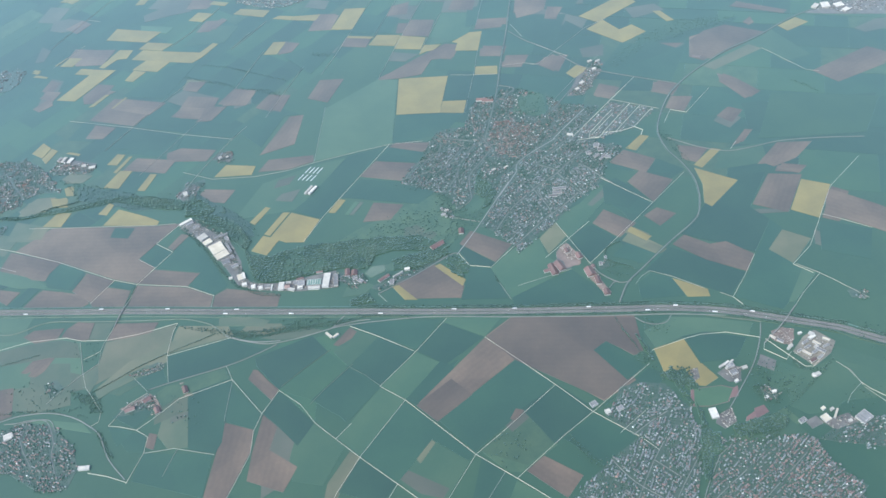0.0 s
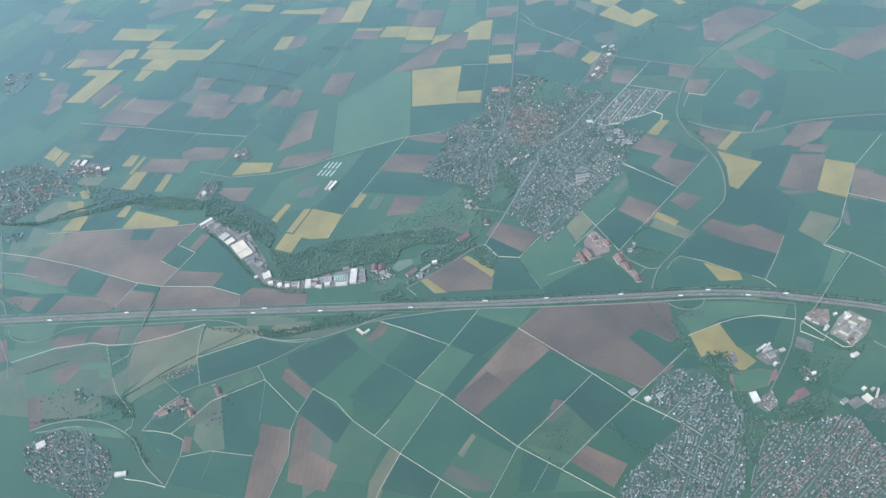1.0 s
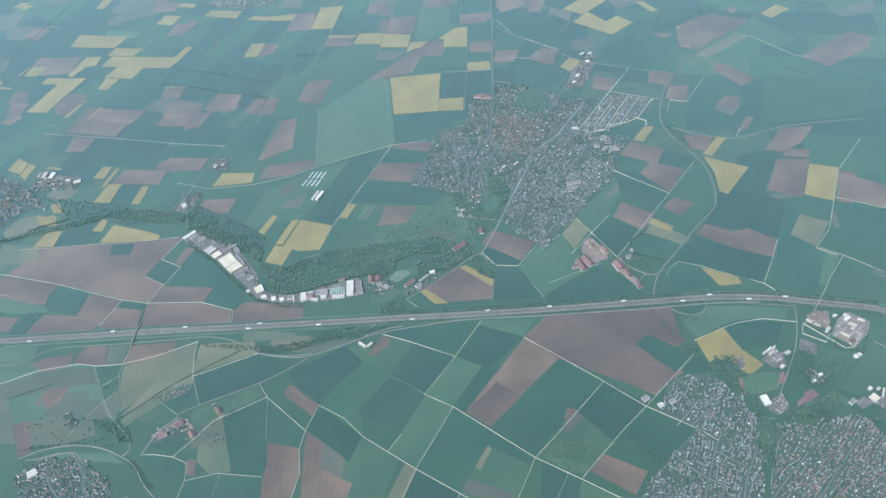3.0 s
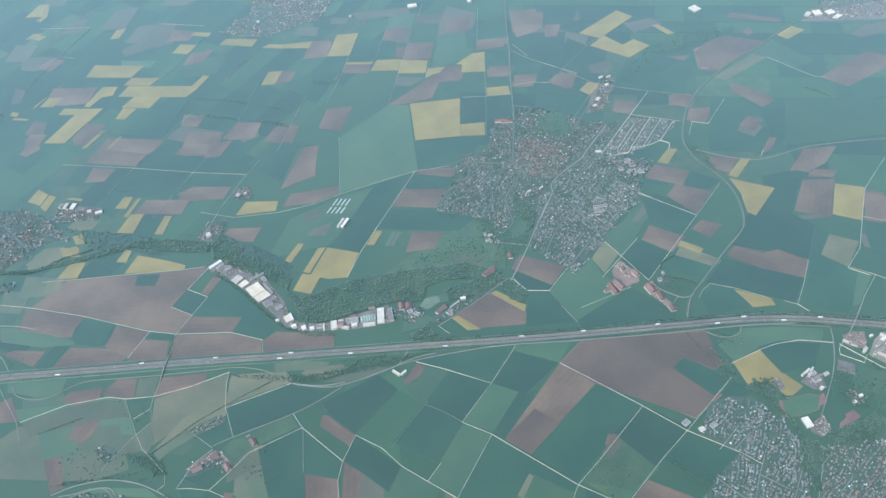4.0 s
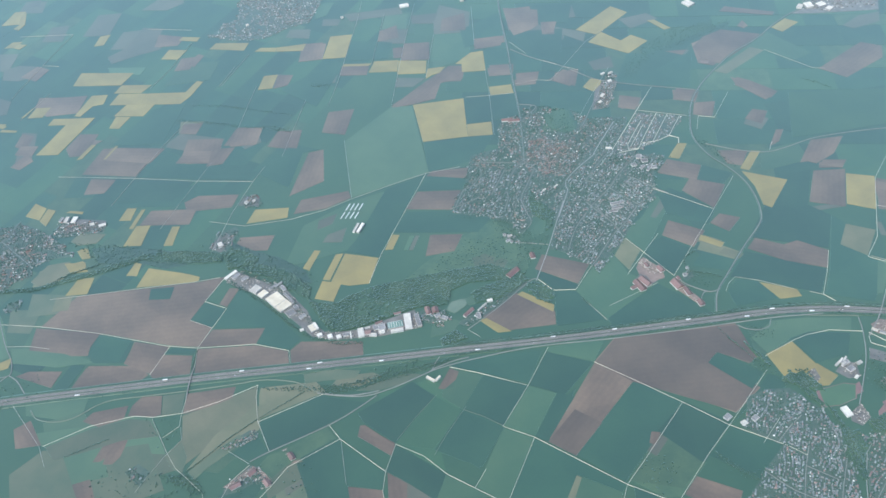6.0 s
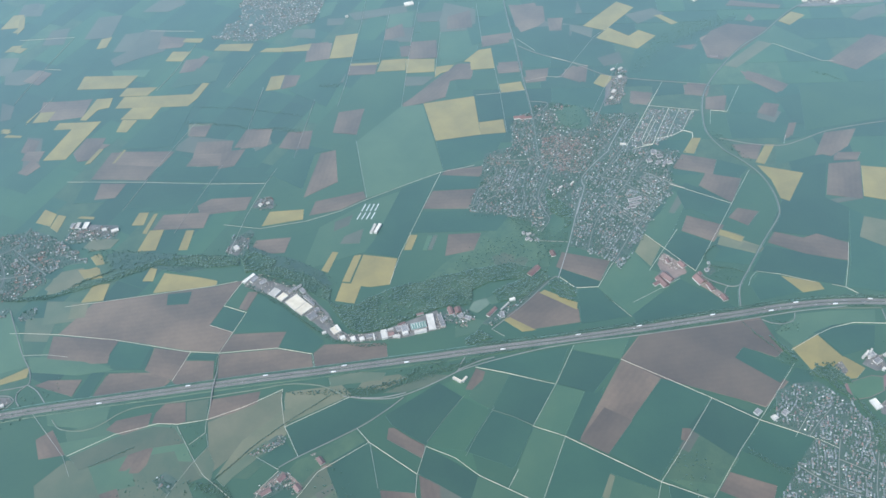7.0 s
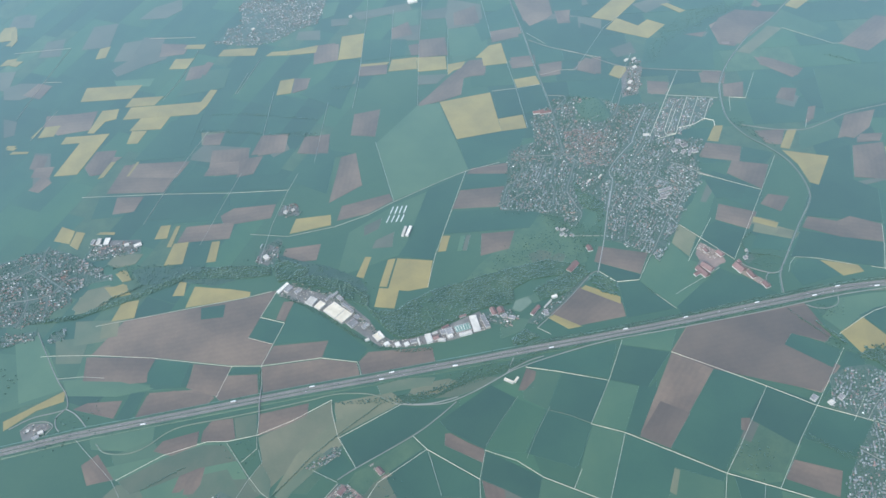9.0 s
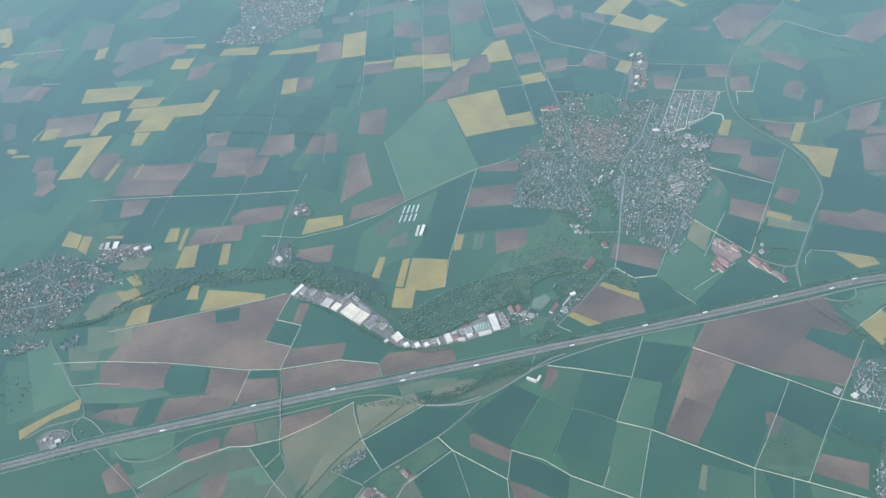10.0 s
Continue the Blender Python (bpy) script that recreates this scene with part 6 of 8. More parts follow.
def hall(kind, x, y, length, width, turn):
    name, label, category = HALL_TAGS[kind]
    ob = tagged(new(name), label, category, "halls" if kind != "tunnel" else "polytunnels")
    ob.matrix_world = pose(x, y, 0.0, 0, 0, turn)
    a, b = length / 2, width / 2
    roof = HALL_ROOFS[kind]
    if kind == "tunnel":
        v, f = [], []
        for px in (-a, a):
            v += [(px, b * math.cos(k * math.pi / 8), 0.1 + 0.8 * math.sin(k * math.pi / 8)) for k in range(9)]
        f = [(k, k + 1, k + 10, k + 9) for k in range(8)] + [tuple(range(8, -1, -1)), tuple(range(9, 18))]
        part("film", mesh_of("film", v, f, [roof]), ob)
        for k in (-0.5, 0, 0.5):
            part("hoop", mesh_of("hoop", *box(k * length - 0.04, k * length + 0.04, -b * 0.3, b * 0.3, 0.8, 0.93), [STEEL]), ob)
        return ob
    h = 1.3 + 0.02 * length + hall_dice.uniform(0, 0.5)
    part("wall", mesh_of("wall", *box(-a, a, -b, b, 0, h), [CLADDING]), ob)
    if kind == "red":
        v = [(-a - 0.2, -b - 0.2, h), (a + 0.2, -b - 0.2, h), (a + 0.2, 0, h + 0.35 * width), (-a - 0.2, 0, h + 0.35 * width), (a + 0.2, b + 0.2, h), (-a - 0.2, b + 0.2, h)]
        part("roof", mesh_of("roof", v, [(0, 1, 2, 3), (3, 2, 4, 5), (0, 3, 5), (1, 4, 2), (0, 5, 4, 1)], [roof]), ob)
        part("ridge", mesh_of("ridge", *box(-a, a, -0.08, 0.08, h + 0.35 * width - 0.05, h + 0.35 * width + 0.06), [ROOFS["brown"]]), ob)
        return ob
    part("roof", mesh_of("roof", *box(-a - 0.1, a + 0.1, -b - 0.1, b + 0.1, h, h + 0.15), [roof]), ob)
    for side in (-1, 1):
        part("parapet", mesh_of("parapet", *box(-a - 0.12, a + 0.12, side * b - 0.08, side * b + 0.08, h + 0.15, h + 0.32), [CLADDING]), ob)
        part("gutter", mesh_of("gutter", *box(side * a - 0.08, side * a + 0.08, -b + 0.08, b - 0.08, h + 0.15, h + 0.3), [CLADDING]), ob)
    strips = 0 if kind in ("white", "cream") else min(8, max(1, int(length / 2.2)))
    for k in range(strips):
        px = -a + (k + 0.5) * length / strips
        wide = 0.12 if kind in ("white", "cream") else 0.25
        part("skylight", mesh_of("skylight", *box(px - wide, px + wide, -b * 0.7, b * 0.7, h + 0.15, h + 0.25), [SKYLIGHT if kind != "glazed" else HALL_ROOFS["white"]]), ob)
    for k in range(3 if width > 3 else 0):
        px = hall_dice.uniform(-0.7, 0.7) * a
        part("roof_unit", mesh_of("roof_unit", *box(px - 0.4, px + 0.4, -b * 0.8, -b * 0.8 + 0.5, h + 0.15, h + 0.5), [CLADDING]), ob)
    part("gate", mesh_of("gate", *box(a, a + 0.05, -0.5, 0.5, 0, 1.0), [GREY_PAINT]), ob)
    return ob


hall('grey', 223.8, 489.7, 6.4, 3.9, 11)
hall('red', 73.9, 904.0, 12.6, 3.8, 169)
hall('white', -484.9, 690.1, 4.5, 2.8, 5)
hall('white', -494.8, 695.9, 2.2, 2.1, 105)
hall('grey', -489.2, 686.7, 5.5, 2.8, 13)
hall('grey', -417.3, 905.0, 6.4, 3.2, 59)
hall('white', -130.7, 790.9, 13.1, 2.5, 56)
hall('white', -126.5, 789.1, 13.4, 3.1, 53)
hall('white', -412.0, 903.1, 8.1, 4.0, 67)
hall('white', -404.4, 900.7, 9.0, 5.1, 67)
hall('white', -386.9, 887.6, 4.7, 3.0, 5)
hall('white', -376.7, 882.5, 7.3, 3.8, 4)
hall('white', 362.2, 1061.5, 12.8, 10.7, 109)
hall('white', 486.1, 1003.9, 9.7, 6.2, 43)
hall('white', 497.4, 1002.6, 11.2, 9.7, 85)
hall('white', 512.6, 999.2, 10.7, 8.6, 10)
hall('white', 516.6, 987.0, 8.7, 6.3, 27)
hall('white', 115.2, 461.7, 4.1, 3.5, 8)
hall('white', -263.7, 811.8, 6.1, 4.4, 109)
hall('white', 21.1, 1190.3, 11.9, 6.6, 180)
hall('white', 95.6, 1176.1, 5.5, 5.0, 88)
hall('white', -61.7, 1191.8, 3.9, 3.4, 99)
hall('white', -230.3, 867.1, 3.6, 3.2, 30)
hall('white', -222.6, 867.0, 3.2, 3.2, 107)
hall('white', -181.9, 1218.8, 4.0, 3.8, 103)
hall('tunnel', -131.8, 825.2, 10.3, 1.1, 54)
hall('tunnel', -127.5, 823.8, 10.2, 1.1, 54)
hall('tunnel', -123.3, 822.5, 10.3, 1.1, 54)
hall('tunnel', -119.1, 821.1, 10.3, 1.1, 54)
hall('tunnel', -139.4, 814.5, 9.7, 1.1, 53)
hall('tunnel', -134.9, 813.1, 9.7, 1.1, 52)
hall('tunnel', -130.4, 811.6, 9.7, 1.1, 52)
hall('tunnel', -125.9, 810.2, 9.7, 1.1, 52)
hall('cream', 280.1, 427.2, 6.4, 6.0, 114)
hall('cream', 289.1, 430.0, 8.9, 1.6, 55)
hall('cream', 281.3, 436.3, 3.0, 2.7, 27)
hall('white', 197.2, 445.7, 9.6, 5.7, 93)
hall('white', 287.5, 434.4, 3.0, 2.2, 26)
hall('white', 298.6, 507.8, 6.5, 3.3, 31)
hall('white', 276.3, 499.4, 3.2, 2.0, 28)
hall('white', 217.7, 491.0, 6.5, 1.9, 27)
hall('white', 221.4, 488.9, 4.9, 1.7, 35)
hall('white', 234.7, 486.1, 4.4, 2.7, 12)
hall('white', 115.6, 461.1, 4.0, 3.7, 15)
hall('white', 224.2, 473.7, 3.1, 2.4, 28)
hall('white', 242.4, 454.1, 3.0, 2.3, 17)
hall('white', -316.6, 476.9, 6.9, 3.3, 175)
hall('white', -386.0, 520.2, 5.4, 4.3, 118)
hall('white', 298.4, 497.0, 3.3, 2.4, 28)
hall('white', 297.1, 421.6, 3.0, 2.2, 16)
hall('white', 289.1, 469.3, 4.7, 3.3, 21)
hall('white', 249.8, 458.3, 3.5, 2.3, 6)
hall('grey', 125.7, 462.6, 5.4, 4.2, 21)
hall('grey', 308.7, 423.4, 10.6, 9.0, 30)
hall('grey', 224.5, 482.7, 6.0, 4.7, 14)
hall('grey', 262.0, 427.9, 5.8, 3.6, 25)
hall('grey', 105.8, 470.4, 5.7, 4.7, 25)
hall('red', -284.6, 531.1, 8.4, 4.3, 16)
hall('red', -270.7, 539.0, 6.8, 4.6, 33)
hall('red', -260.3, 525.8, 6.8, 4.2, 111)
hall('red', -237.7, 544.3, 6.9, 4.3, 108)
hall('white', 183.8, 914.0, 5.5, 3.6, 35)
hall('white', 176.4, 902.7, 4.4, 3.3, 30)
hall('white', 202.7, 937.8, 4.5, 3.2, 11)
hall('white', 200.8, 954.3, 5.3, 2.6, 22)
hall('white', 209.8, 952.4, 5.3, 2.6, 22)
hall('red', 96.2, 626.9, 10.0, 3.6, 12)
hall('cream', -110.9, 583.9, 8.6, 2.0, 129)
hall('cream', -104.8, 582.6, 6.1, 1.9, 36)
hall('grey', 291.4, 503.2, 6.0, 1.8, 23)
hall('grey', 291.4, 498.1, 6.0, 1.7, 23)
hall('grey', 295.6, 492.1, 5.4, 2.2, 27)
hall('grey', 306.4, 496.6, 5.6, 1.9, 22)
hall('grey', 297.9, 486.1, 5.5, 1.7, 28)
hall('grey', 283.7, 495.3, 3.9, 1.5, 20)
hall('red', 290.8, 484.0, 5.0, 2.8, 26)
hall('grey', 176.4, 798.5, 6.0, 5.5, 69)
hall('grey', 179.1, 790.7, 6.0, 5.0, 180)
hall('grey', 165.8, 787.7, 5.0, 4.5, 5)
hall('grey', 172.8, 781.5, 6.6, 3.1, 31)
hall('grey', 178.6, 777.4, 9.2, 2.4, 41)
hall('grey', 183.9, 777.4, 5.6, 3.7, 173)
hall('grey', 125.9, 738.2, 13.5, 3.2, 178)
hall('grey', 122.7, 732.1, 9.8, 2.5, 174)
hall('grey', 117.8, 728.9, 8.6, 2.6, 174)
hall('white', 64.6, 781.9, 4.2, 1.5, 23)
hall('white', 77.8, 783.5, 5.5, 1.4, 33)
hall('white', 152.8, 822.8, 6.8, 2.5, 155)
hall('red', 67.2, 907.5, 12.1, 4.5, 168)
hall('white', -388.0, 519.0, 6.9, 6.5, 18)
hall('white', -314.9, 476.5, 9.0, 3.8, 179)
hall('white', -258.9, 766.0, 14.0, 3.4, 32)
hall('white', -238.8, 738.8, 8.8, 7.7, 39)
hall('white', -206.1, 674.8, 3.7, 2.1, 5)
hall('white', -193.2, 675.0, 8.8, 2.4, 103)
hall('white', -191.9, 663.1, 4.5, 4.0, 5)
hall('white', -183.3, 658.8, 4.8, 4.3, 94)
hall('white', -175.9, 655.7, 4.2, 4.2, 94)
hall('white', -165.4, 654.2, 6.9, 1.3, 85)
hall('white', -149.4, 657.5, 4.5, 2.4, 2)
hall('cream', -233.2, 730.8, 8.8, 6.6, 32)
hall('cream', -222.8, 719.7, 14.6, 13.4, 116)
hall('cream', -217.1, 709.0, 13.5, 8.9, 28)
hall('cream', -196.8, 673.9, 8.3, 5.1, 105)
hall('grey', -254.6, 762.8, 7.5, 4.3, 34)
hall('grey', -222.6, 737.1, 8.8, 2.2, 29)
hall('grey', -212.2, 697.9, 7.8, 7.0, 21)
hall('grey', -206.4, 703.7, 4.7, 3.7, 110)
hall('grey', -202.6, 690.3, 6.3, 3.9, 24)
hall('grey', -169.3, 656.5, 5.5, 3.5, 175)
hall('grey', -246.9, 756.1, 6.2, 3.8, 24)
hall('grey', -213.9, 732.2, 6.4, 3.8, 112)
hall('grey', -155.8, 654.0, 8.0, 5.4, 89)
hall('grey', -136.7, 654.0, 6.6, 6.3, 89)
hall('white', -156.1, 654.1, 9.8, 5.2, 84)
hall('white', -149.0, 657.4, 4.3, 2.4, 1)
hall('white', -138.0, 649.7, 5.1, 4.7, 2)
hall('white', -146.2, 648.3, 6.6, 3.0, 156)
hall('white', -124.7, 646.1, 11.2, 3.1, 175)
hall('white', -112.8, 653.8, 17.7, 6.3, 82)
hall('white', -44.4, 648.5, 11.1, 1.2, 31)
hall('white', -35.4, 653.9, 5.1, 2.7, 179)
hall('glazed', -124.6, 653.1, 14.0, 7.1, 175)
hall('grey', -139.5, 655.8, 9.5, 4.8, 177)
hall('red', -150.2, 652.5, 5.0, 4.7, 177)
hall('red', -119.4, 666.4, 6.3, 2.1, 180)
hall('red', -92.5, 659.9, 8.4, 4.4, 89)
hall('red', -85.9, 658.7, 6.3, 5.6, 87)
hall('red', -58.0, 646.0, 11.7, 3.4, 33)
hall('grey', -50.3, 639.9, 6.4, 3.6, 84)
hall('grey', -85.6, 651.8, 4.7, 3.4, 13)
hall('grey', -80.3, 646.8, 5.7, 3.4, 139)
hall('red', 99.9, 626.7, 13.7, 6.1, 101)
hall('red', 106.9, 630.0, 11.8, 6.4, 110)
hall('red', 126.7, 640.1, 7.3, 5.3, 103)
hall('red', 132.5, 617.4, 10.8, 7.8, 101)
hall('red', 137.6, 605.7, 9.4, 4.4, 93)
hall('red', 142.3, 589.7, 6.7, 5.2, 92)
hall('red', 137.2, 624.1, 3.8, 2.6, 95)
hall('red', 116.9, 648.7, 5.4, 3.4, 94)
hall('grey', 144.6, 626.1, 3.5, 3.1, 87)
hall('grey', 150.4, 633.8, 2.3, 1.6, 7)
hall('white', 9.6, 729.1, 4.7, 1.8, 10)
hall('grey', 5.1, 732.0, 3.0, 2.3, 94)
hall('grey', 6.0, 723.2, 4.5, 2.1, 11)
hall('grey', 8.6, 720.5, 2.5, 1.9, 15)
hall('red', -4.2, 680.5, 13.5, 5.5, 31)
hall('red', 21.0, 695.9, 6.6, 4.7, 86)
hall('white', 299.4, 511.2, 4.4, 3.2, 135)
hall('white', 278.5, 501.5, 3.5, 2.4, 22)
hall('cream', 288.8, 492.1, 8.0, 1.5, 132)
hall('cream', 300.1, 500.8, 7.1, 1.8, 133)
hall('grey', 300.6, 492.7, 7.3, 2.3, 134)
hall('white', 290.4, 513.5, 3.3, 1.8, 12)
hall('cream', 308.9, 503.3, 6.0, 2.0, 145)
hall('grey', 272.0, 508.4, 5.5, 2.0, 136)
hall('cream', 267.3, 513.6, 5.3, 1.8, 133)
hall('white', 221.4, 492.8, 6.0, 1.4, 35)
hall('white', 225.3, 493.3, 5.9, 1.4, 35)
hall('grey', -217.2, 737.8, 8.1, 1.8, 30)
hall('grey', -210.8, 717.5, 14.9, 2.2, 115)
hall('red', -138.2, 660.8, 6.6, 2.4, 8)
hall('grey', -103.7, 652.2, 14.3, 4.0, 90)

def storage_tank(x, y, r):
    """A round tank with a low cone for a roof, a rim and a hatch."""
    ob = tagged(new("storage_tank"), "round white storage tank standing in a meadow", "tank", "tanks")
    ob.matrix_world = Matrix.Translation((x, y, 0))
    ring = [(math.cos(k * math.pi / 12), math.sin(k * math.pi / 12)) for k in range(24)]
    v = [(r * a, r * b, z) for z in (0, 1.2) for a, b in ring]
    part("wall", mesh_of("wall", v, [(k, (k + 1) % 24, 24 + (k + 1) % 24, 24 + k) for k in range(24)], [CLADDING]), ob)
    v = [(1.03 * r * a, 1.03 * r * b, 1.2) for a, b in ring] + [(0, 0, 1.7)]
    part("roof", mesh_of("roof", v, [(k, (k + 1) % 24, 24) for k in range(24)], [HALL_ROOFS["white"]]), ob)
    v = [(q * r * a, q * r * b, z) for q, z in ((1.03, 1.1), (1.08, 1.15), (1.03, 1.24)) for a, b in ring]
    part("rim", mesh_of("rim", v, [(24 * m + k, 24 * m + (k + 1) % 24, 24 * m + 24 + (k + 1) % 24, 24 * m + 24 + k) for m in (0, 1) for k in range(24)], [STEEL]), ob)
    part("hatch", mesh_of("hatch", *box(-0.2, 0.2, r * 0.5, r * 0.5 + 0.4, 1.4, 1.62), [STEEL]), ob)
    return ob


storage_tank(286.6, 469.2, 2.1)

# ---- trees ----
tree_dice = np.random.RandomState(3)
PHI = (1 + 5 ** 0.5) / 2
ICO = np.array([(-1, PHI, 0), (1, PHI, 0), (-1, -PHI, 0), (1, -PHI, 0), (0, -1, PHI), (0, 1, PHI), (0, -1, -PHI), (0, 1, -PHI), (PHI, 0, -1), (PHI, 0, 1), (-PHI, 0, -1), (-PHI, 0, 1)]) / 1.902
ICO_F = np.array(((0, 11, 5), (0, 5, 1), (0, 1, 7), (0, 7, 10), (0, 10, 11), (1, 5, 9), (5, 11, 4), (11, 10, 2), (10, 7, 6), (7, 1, 8), (3, 9, 4), (3, 4, 2), (3, 2, 6), (3, 6, 8), (3, 8, 9), (4, 9, 5), (2, 4, 11), (6, 2, 10), (8, 6, 7), (9, 8, 1)))


def crown_of(clumps):
    """An uneven crown of leaf clumps round limbs, one metre wide, as vertices and triangles."""
    v, f = [], []
    for k in range(clumps):
        a, r = tree_dice.uniform(0, 6.28), tree_dice.uniform(0.12, 0.34) if k else 0
        at = np.array((r * math.cos(a), r * math.sin(a), tree_dice.uniform(0.5, 0.95) if k else 0.8))
        size = tree_dice.uniform(0.2, 0.34) if k else 0.36
        f.append(ICO_F + 12 * k)
        v.append(ICO * size * tree_dice.uniform(0.7, 1.25, (12, 1)) * (1, 1, 0.85) + at)
    return np.concatenate(v), np.concatenate(f)


CROWNS = [crown_of(4) for _ in range(8)]
STEM_V = np.array([(0.06, 0, 0), (-0.03, 0.05, 0), (-0.03, -0.05, 0), (0.03, 0, 0.7), (-0.015, 0.025, 0.7), (-0.015, -0.025, 0.7)])
STEM_F = np.array(((0, 1, 4), (0, 4, 3), (1, 2, 5), (1, 5, 4), (2, 0, 3), (2, 3, 5)))
tree_things = 0
TREE_MESHES = []


def one_tree(x, y, size):
    """A tree of its own: trunk, two limbs and a crown."""
    if not TREE_MESHES:
        for v, f in [crown_of(9) for _ in range(6)]:
            TREE_MESHES.append(mesh_of("crown", v, [tuple(int(i) for i in q) for q in f], [LEAVES]))
        TREE_MESHES.append(mesh_of("trunk", STEM_V, [tuple(int(i) for i in q) for q in STEM_F], [BARK]))
    ob = tagged(new("tree"), "leafy green tree standing in rough grass", "tree", "field trees")
    ob.matrix_world = Matrix.Translation((x, y, 0)) @ Matrix.Rotation(tree_dice.uniform(0, 6.28), 4, "Z") @ Matrix.Diagonal((size, size, size * 0.95, 1))
    part("trunk", TREE_MESHES[6], ob)
    part("crown", TREE_MESHES[tree_dice.randint(6)], ob)
    for a in (0.6, -0.7):
        part("limb", TREE_MESHES[6], ob, "", Matrix.Translation((0, 0, 0.35)) @ Matrix.Rotation(a, 4, "Y") @ Matrix.Scale(0.6, 4))
    return ob


def grove(name, label, spots, tall=0.5, leaves=None):
    """Many trees as one mesh: (x, y, crown width)."""
    vs, fs, slots, count = [], [], [], 0
    for x, y, size in spots:
        for (v, f), slot in ((CROWNS[tree_dice.randint(8)], 0), ((STEM_V, STEM_F), 1)):
            a = tree_dice.uniform(0, 6.28)
            c, s = math.cos(a), math.sin(a)
            w = v * (size, size, size * tree_dice.uniform(0.8, 1.2) * tall)
            vs.append(np.stack([w[:, 0] * c - w[:, 1] * s + x, w[:, 0] * s + w[:, 1] * c + y, w[:, 2]], -1))
            fs.append(f + count)
            slots += [slot] * len(f)
            count += len(v)
    v, f = np.concatenate(vs), np.concatenate(fs)
    me = bpy.data.meshes.new(name)
    me.vertices.add(len(v))
    me.vertices.foreach_set("co", v.astype(np.float32).ravel())
    me.loops.add(3 * len(f))
    me.loops.foreach_set("vertex_index", f.astype(np.int32).ravel())
    me.polygons.add(len(f))
    me.polygons.foreach_set("loop_start", np.arange(0, 3 * len(f), 3, dtype=np.int32))
    me.polygons.foreach_set("material_index", np.array(slots, dtype=np.int32))
    me.polygons.foreach_set("use_smooth", np.ones(len(f), dtype=bool))
    me.materials.append(leaves or LEAVES)
    me.materials.append(BARK)
    me.update(calc_edges=True)
    me.validate()
    return tagged(new(name, me), label, "trees", kind="stuff")


GROVES = []


def wood(kind, spacing, *poly):
    global tree_things
    if kind == "dense":
        GROVES.append(list(poly))
    # Thin woods take the leaf colour lightened for haze.
    leaves = HAZE_LEAVES if kind == "thin" else LEAVES
    xs, ys = [p[0] for p in poly], [p[1] for p in poly]
    spots = []
    y = min(ys)
    while y < max(ys):
        x = min(xs)
        while x < max(xs):
            p = (x + tree_dice.uniform(-0.9, 0.9) * spacing, y + tree_dice.uniform(-0.9, 0.9) * spacing)
            glade = kind == "dense" and noise.noise(Vector((p[0] * 0.045, p[1] * 0.045, 2.0))) > 0.2
            if inside(p, list(poly)) and tree_dice.rand() < (0.55 if kind == "open" else 0.25 if glade else 0.75 if kind == "thin" else 0.97):
                spots.append((*p, tree_dice.uniform(0.8, 2.0) if kind == "open" else tree_dice.uniform(1.3, 3.0) * (0.6 if kind in ("belt", "thin") else 1)))
            x += spacing
        y += spacing
    if kind == "open" and min(ys) < 590:
        for s in spots[:]:
            if tree_things < 140 and tree_dice.rand() < 0.5:
                one_tree(*s)
                tree_things += 1
                spots.remove(s)
    if spots:
        ob = grove("woodland" if kind != "open" else "orchard", {"dense": "dense green broadleaf woodland", "belt": "belt of shrubs and trees along a stream", "thin": "bushes and trees with colour lightened for haze", "open": "scattered trees and bushes in grass"}[kind], spots, 0.4 if kind == "dense" else 0.5, leaves)
        # Slab added below the crowns, so their shaded gaps look less dark.
        if kind == "dense":
            n = len(poly)
            top = 0.56 + 0.006 * len(GROVES)
            mid = Vector((sum(xs) / n, sum(ys) / n))
            inner = [Vector(p) + (mid - Vector(p)).normalized() * 1.1 for p in poly]
            low = [(x, y, 0.0) for x, y in poly] + [(p.x, p.y, top) for p in inner]
            part("understorey", mesh_of("understorey", low, [tuple(range(n, 2 * n))] + [(i, (i + 1) % n, n + (i + 1) % n, n + i) for i in range(n)], [GAP_LEAVES]), ob, "added green slab filling the shaded gaps between crowns")


wood('dense', 1.25, (-195, 715.2), (-188.3, 704), (-172, 697.5), (-155, 702.9), (-134.7, 707.5), (-95.7, 704.9), (-60.6, 689.4), (-72.1, 662.5), (-92.5, 667.3), (-108.5, 667.7), (-151.8, 661.9), (-172.8, 661.7), (-183.2, 669.9), (-190.8, 692.7))
wood('dense', 1.25, (-249.8, 773.5), (-230.3, 772.4), (-204.3, 753.7), (-188.4, 724.8), (-193.9, 711), (-202.4, 721.3), (-221.4, 748.5), (-242, 765.4))
wood('dense', 1.3, (-379.6, 818.9), (-337.6, 824.5), (-306.5, 818.3), (-278.6, 807.8), (-263.2, 799.5), (-263.9, 787.9), (-290.4, 794.5), (-340.4, 816.9), (-384.9, 810.5), (-439.7, 808.6), (-472.9, 814.7), (-473.3, 818.9), (-440, 812.7))
wood('dense', 1.3, (-49, 669), (-31.4, 674.2), (2.6, 677.7), (8.1, 668.2), (-25.7, 654.3), (-49.1, 655.5))
wood('dense', 1.3, (-262, 800.8), (-245, 799.8), (-229.5, 782.2), (-235.8, 774.1), (-260.8, 775.3))
wood('open', 1.9, (-412.5, 869), (-362.5, 846.6), (-303.4, 818.2), (-298, 796.4), (-319.4, 797.1), (-352.1, 818.3), (-367.7, 820.2), (-386.2, 829), (-396.8, 850.1))
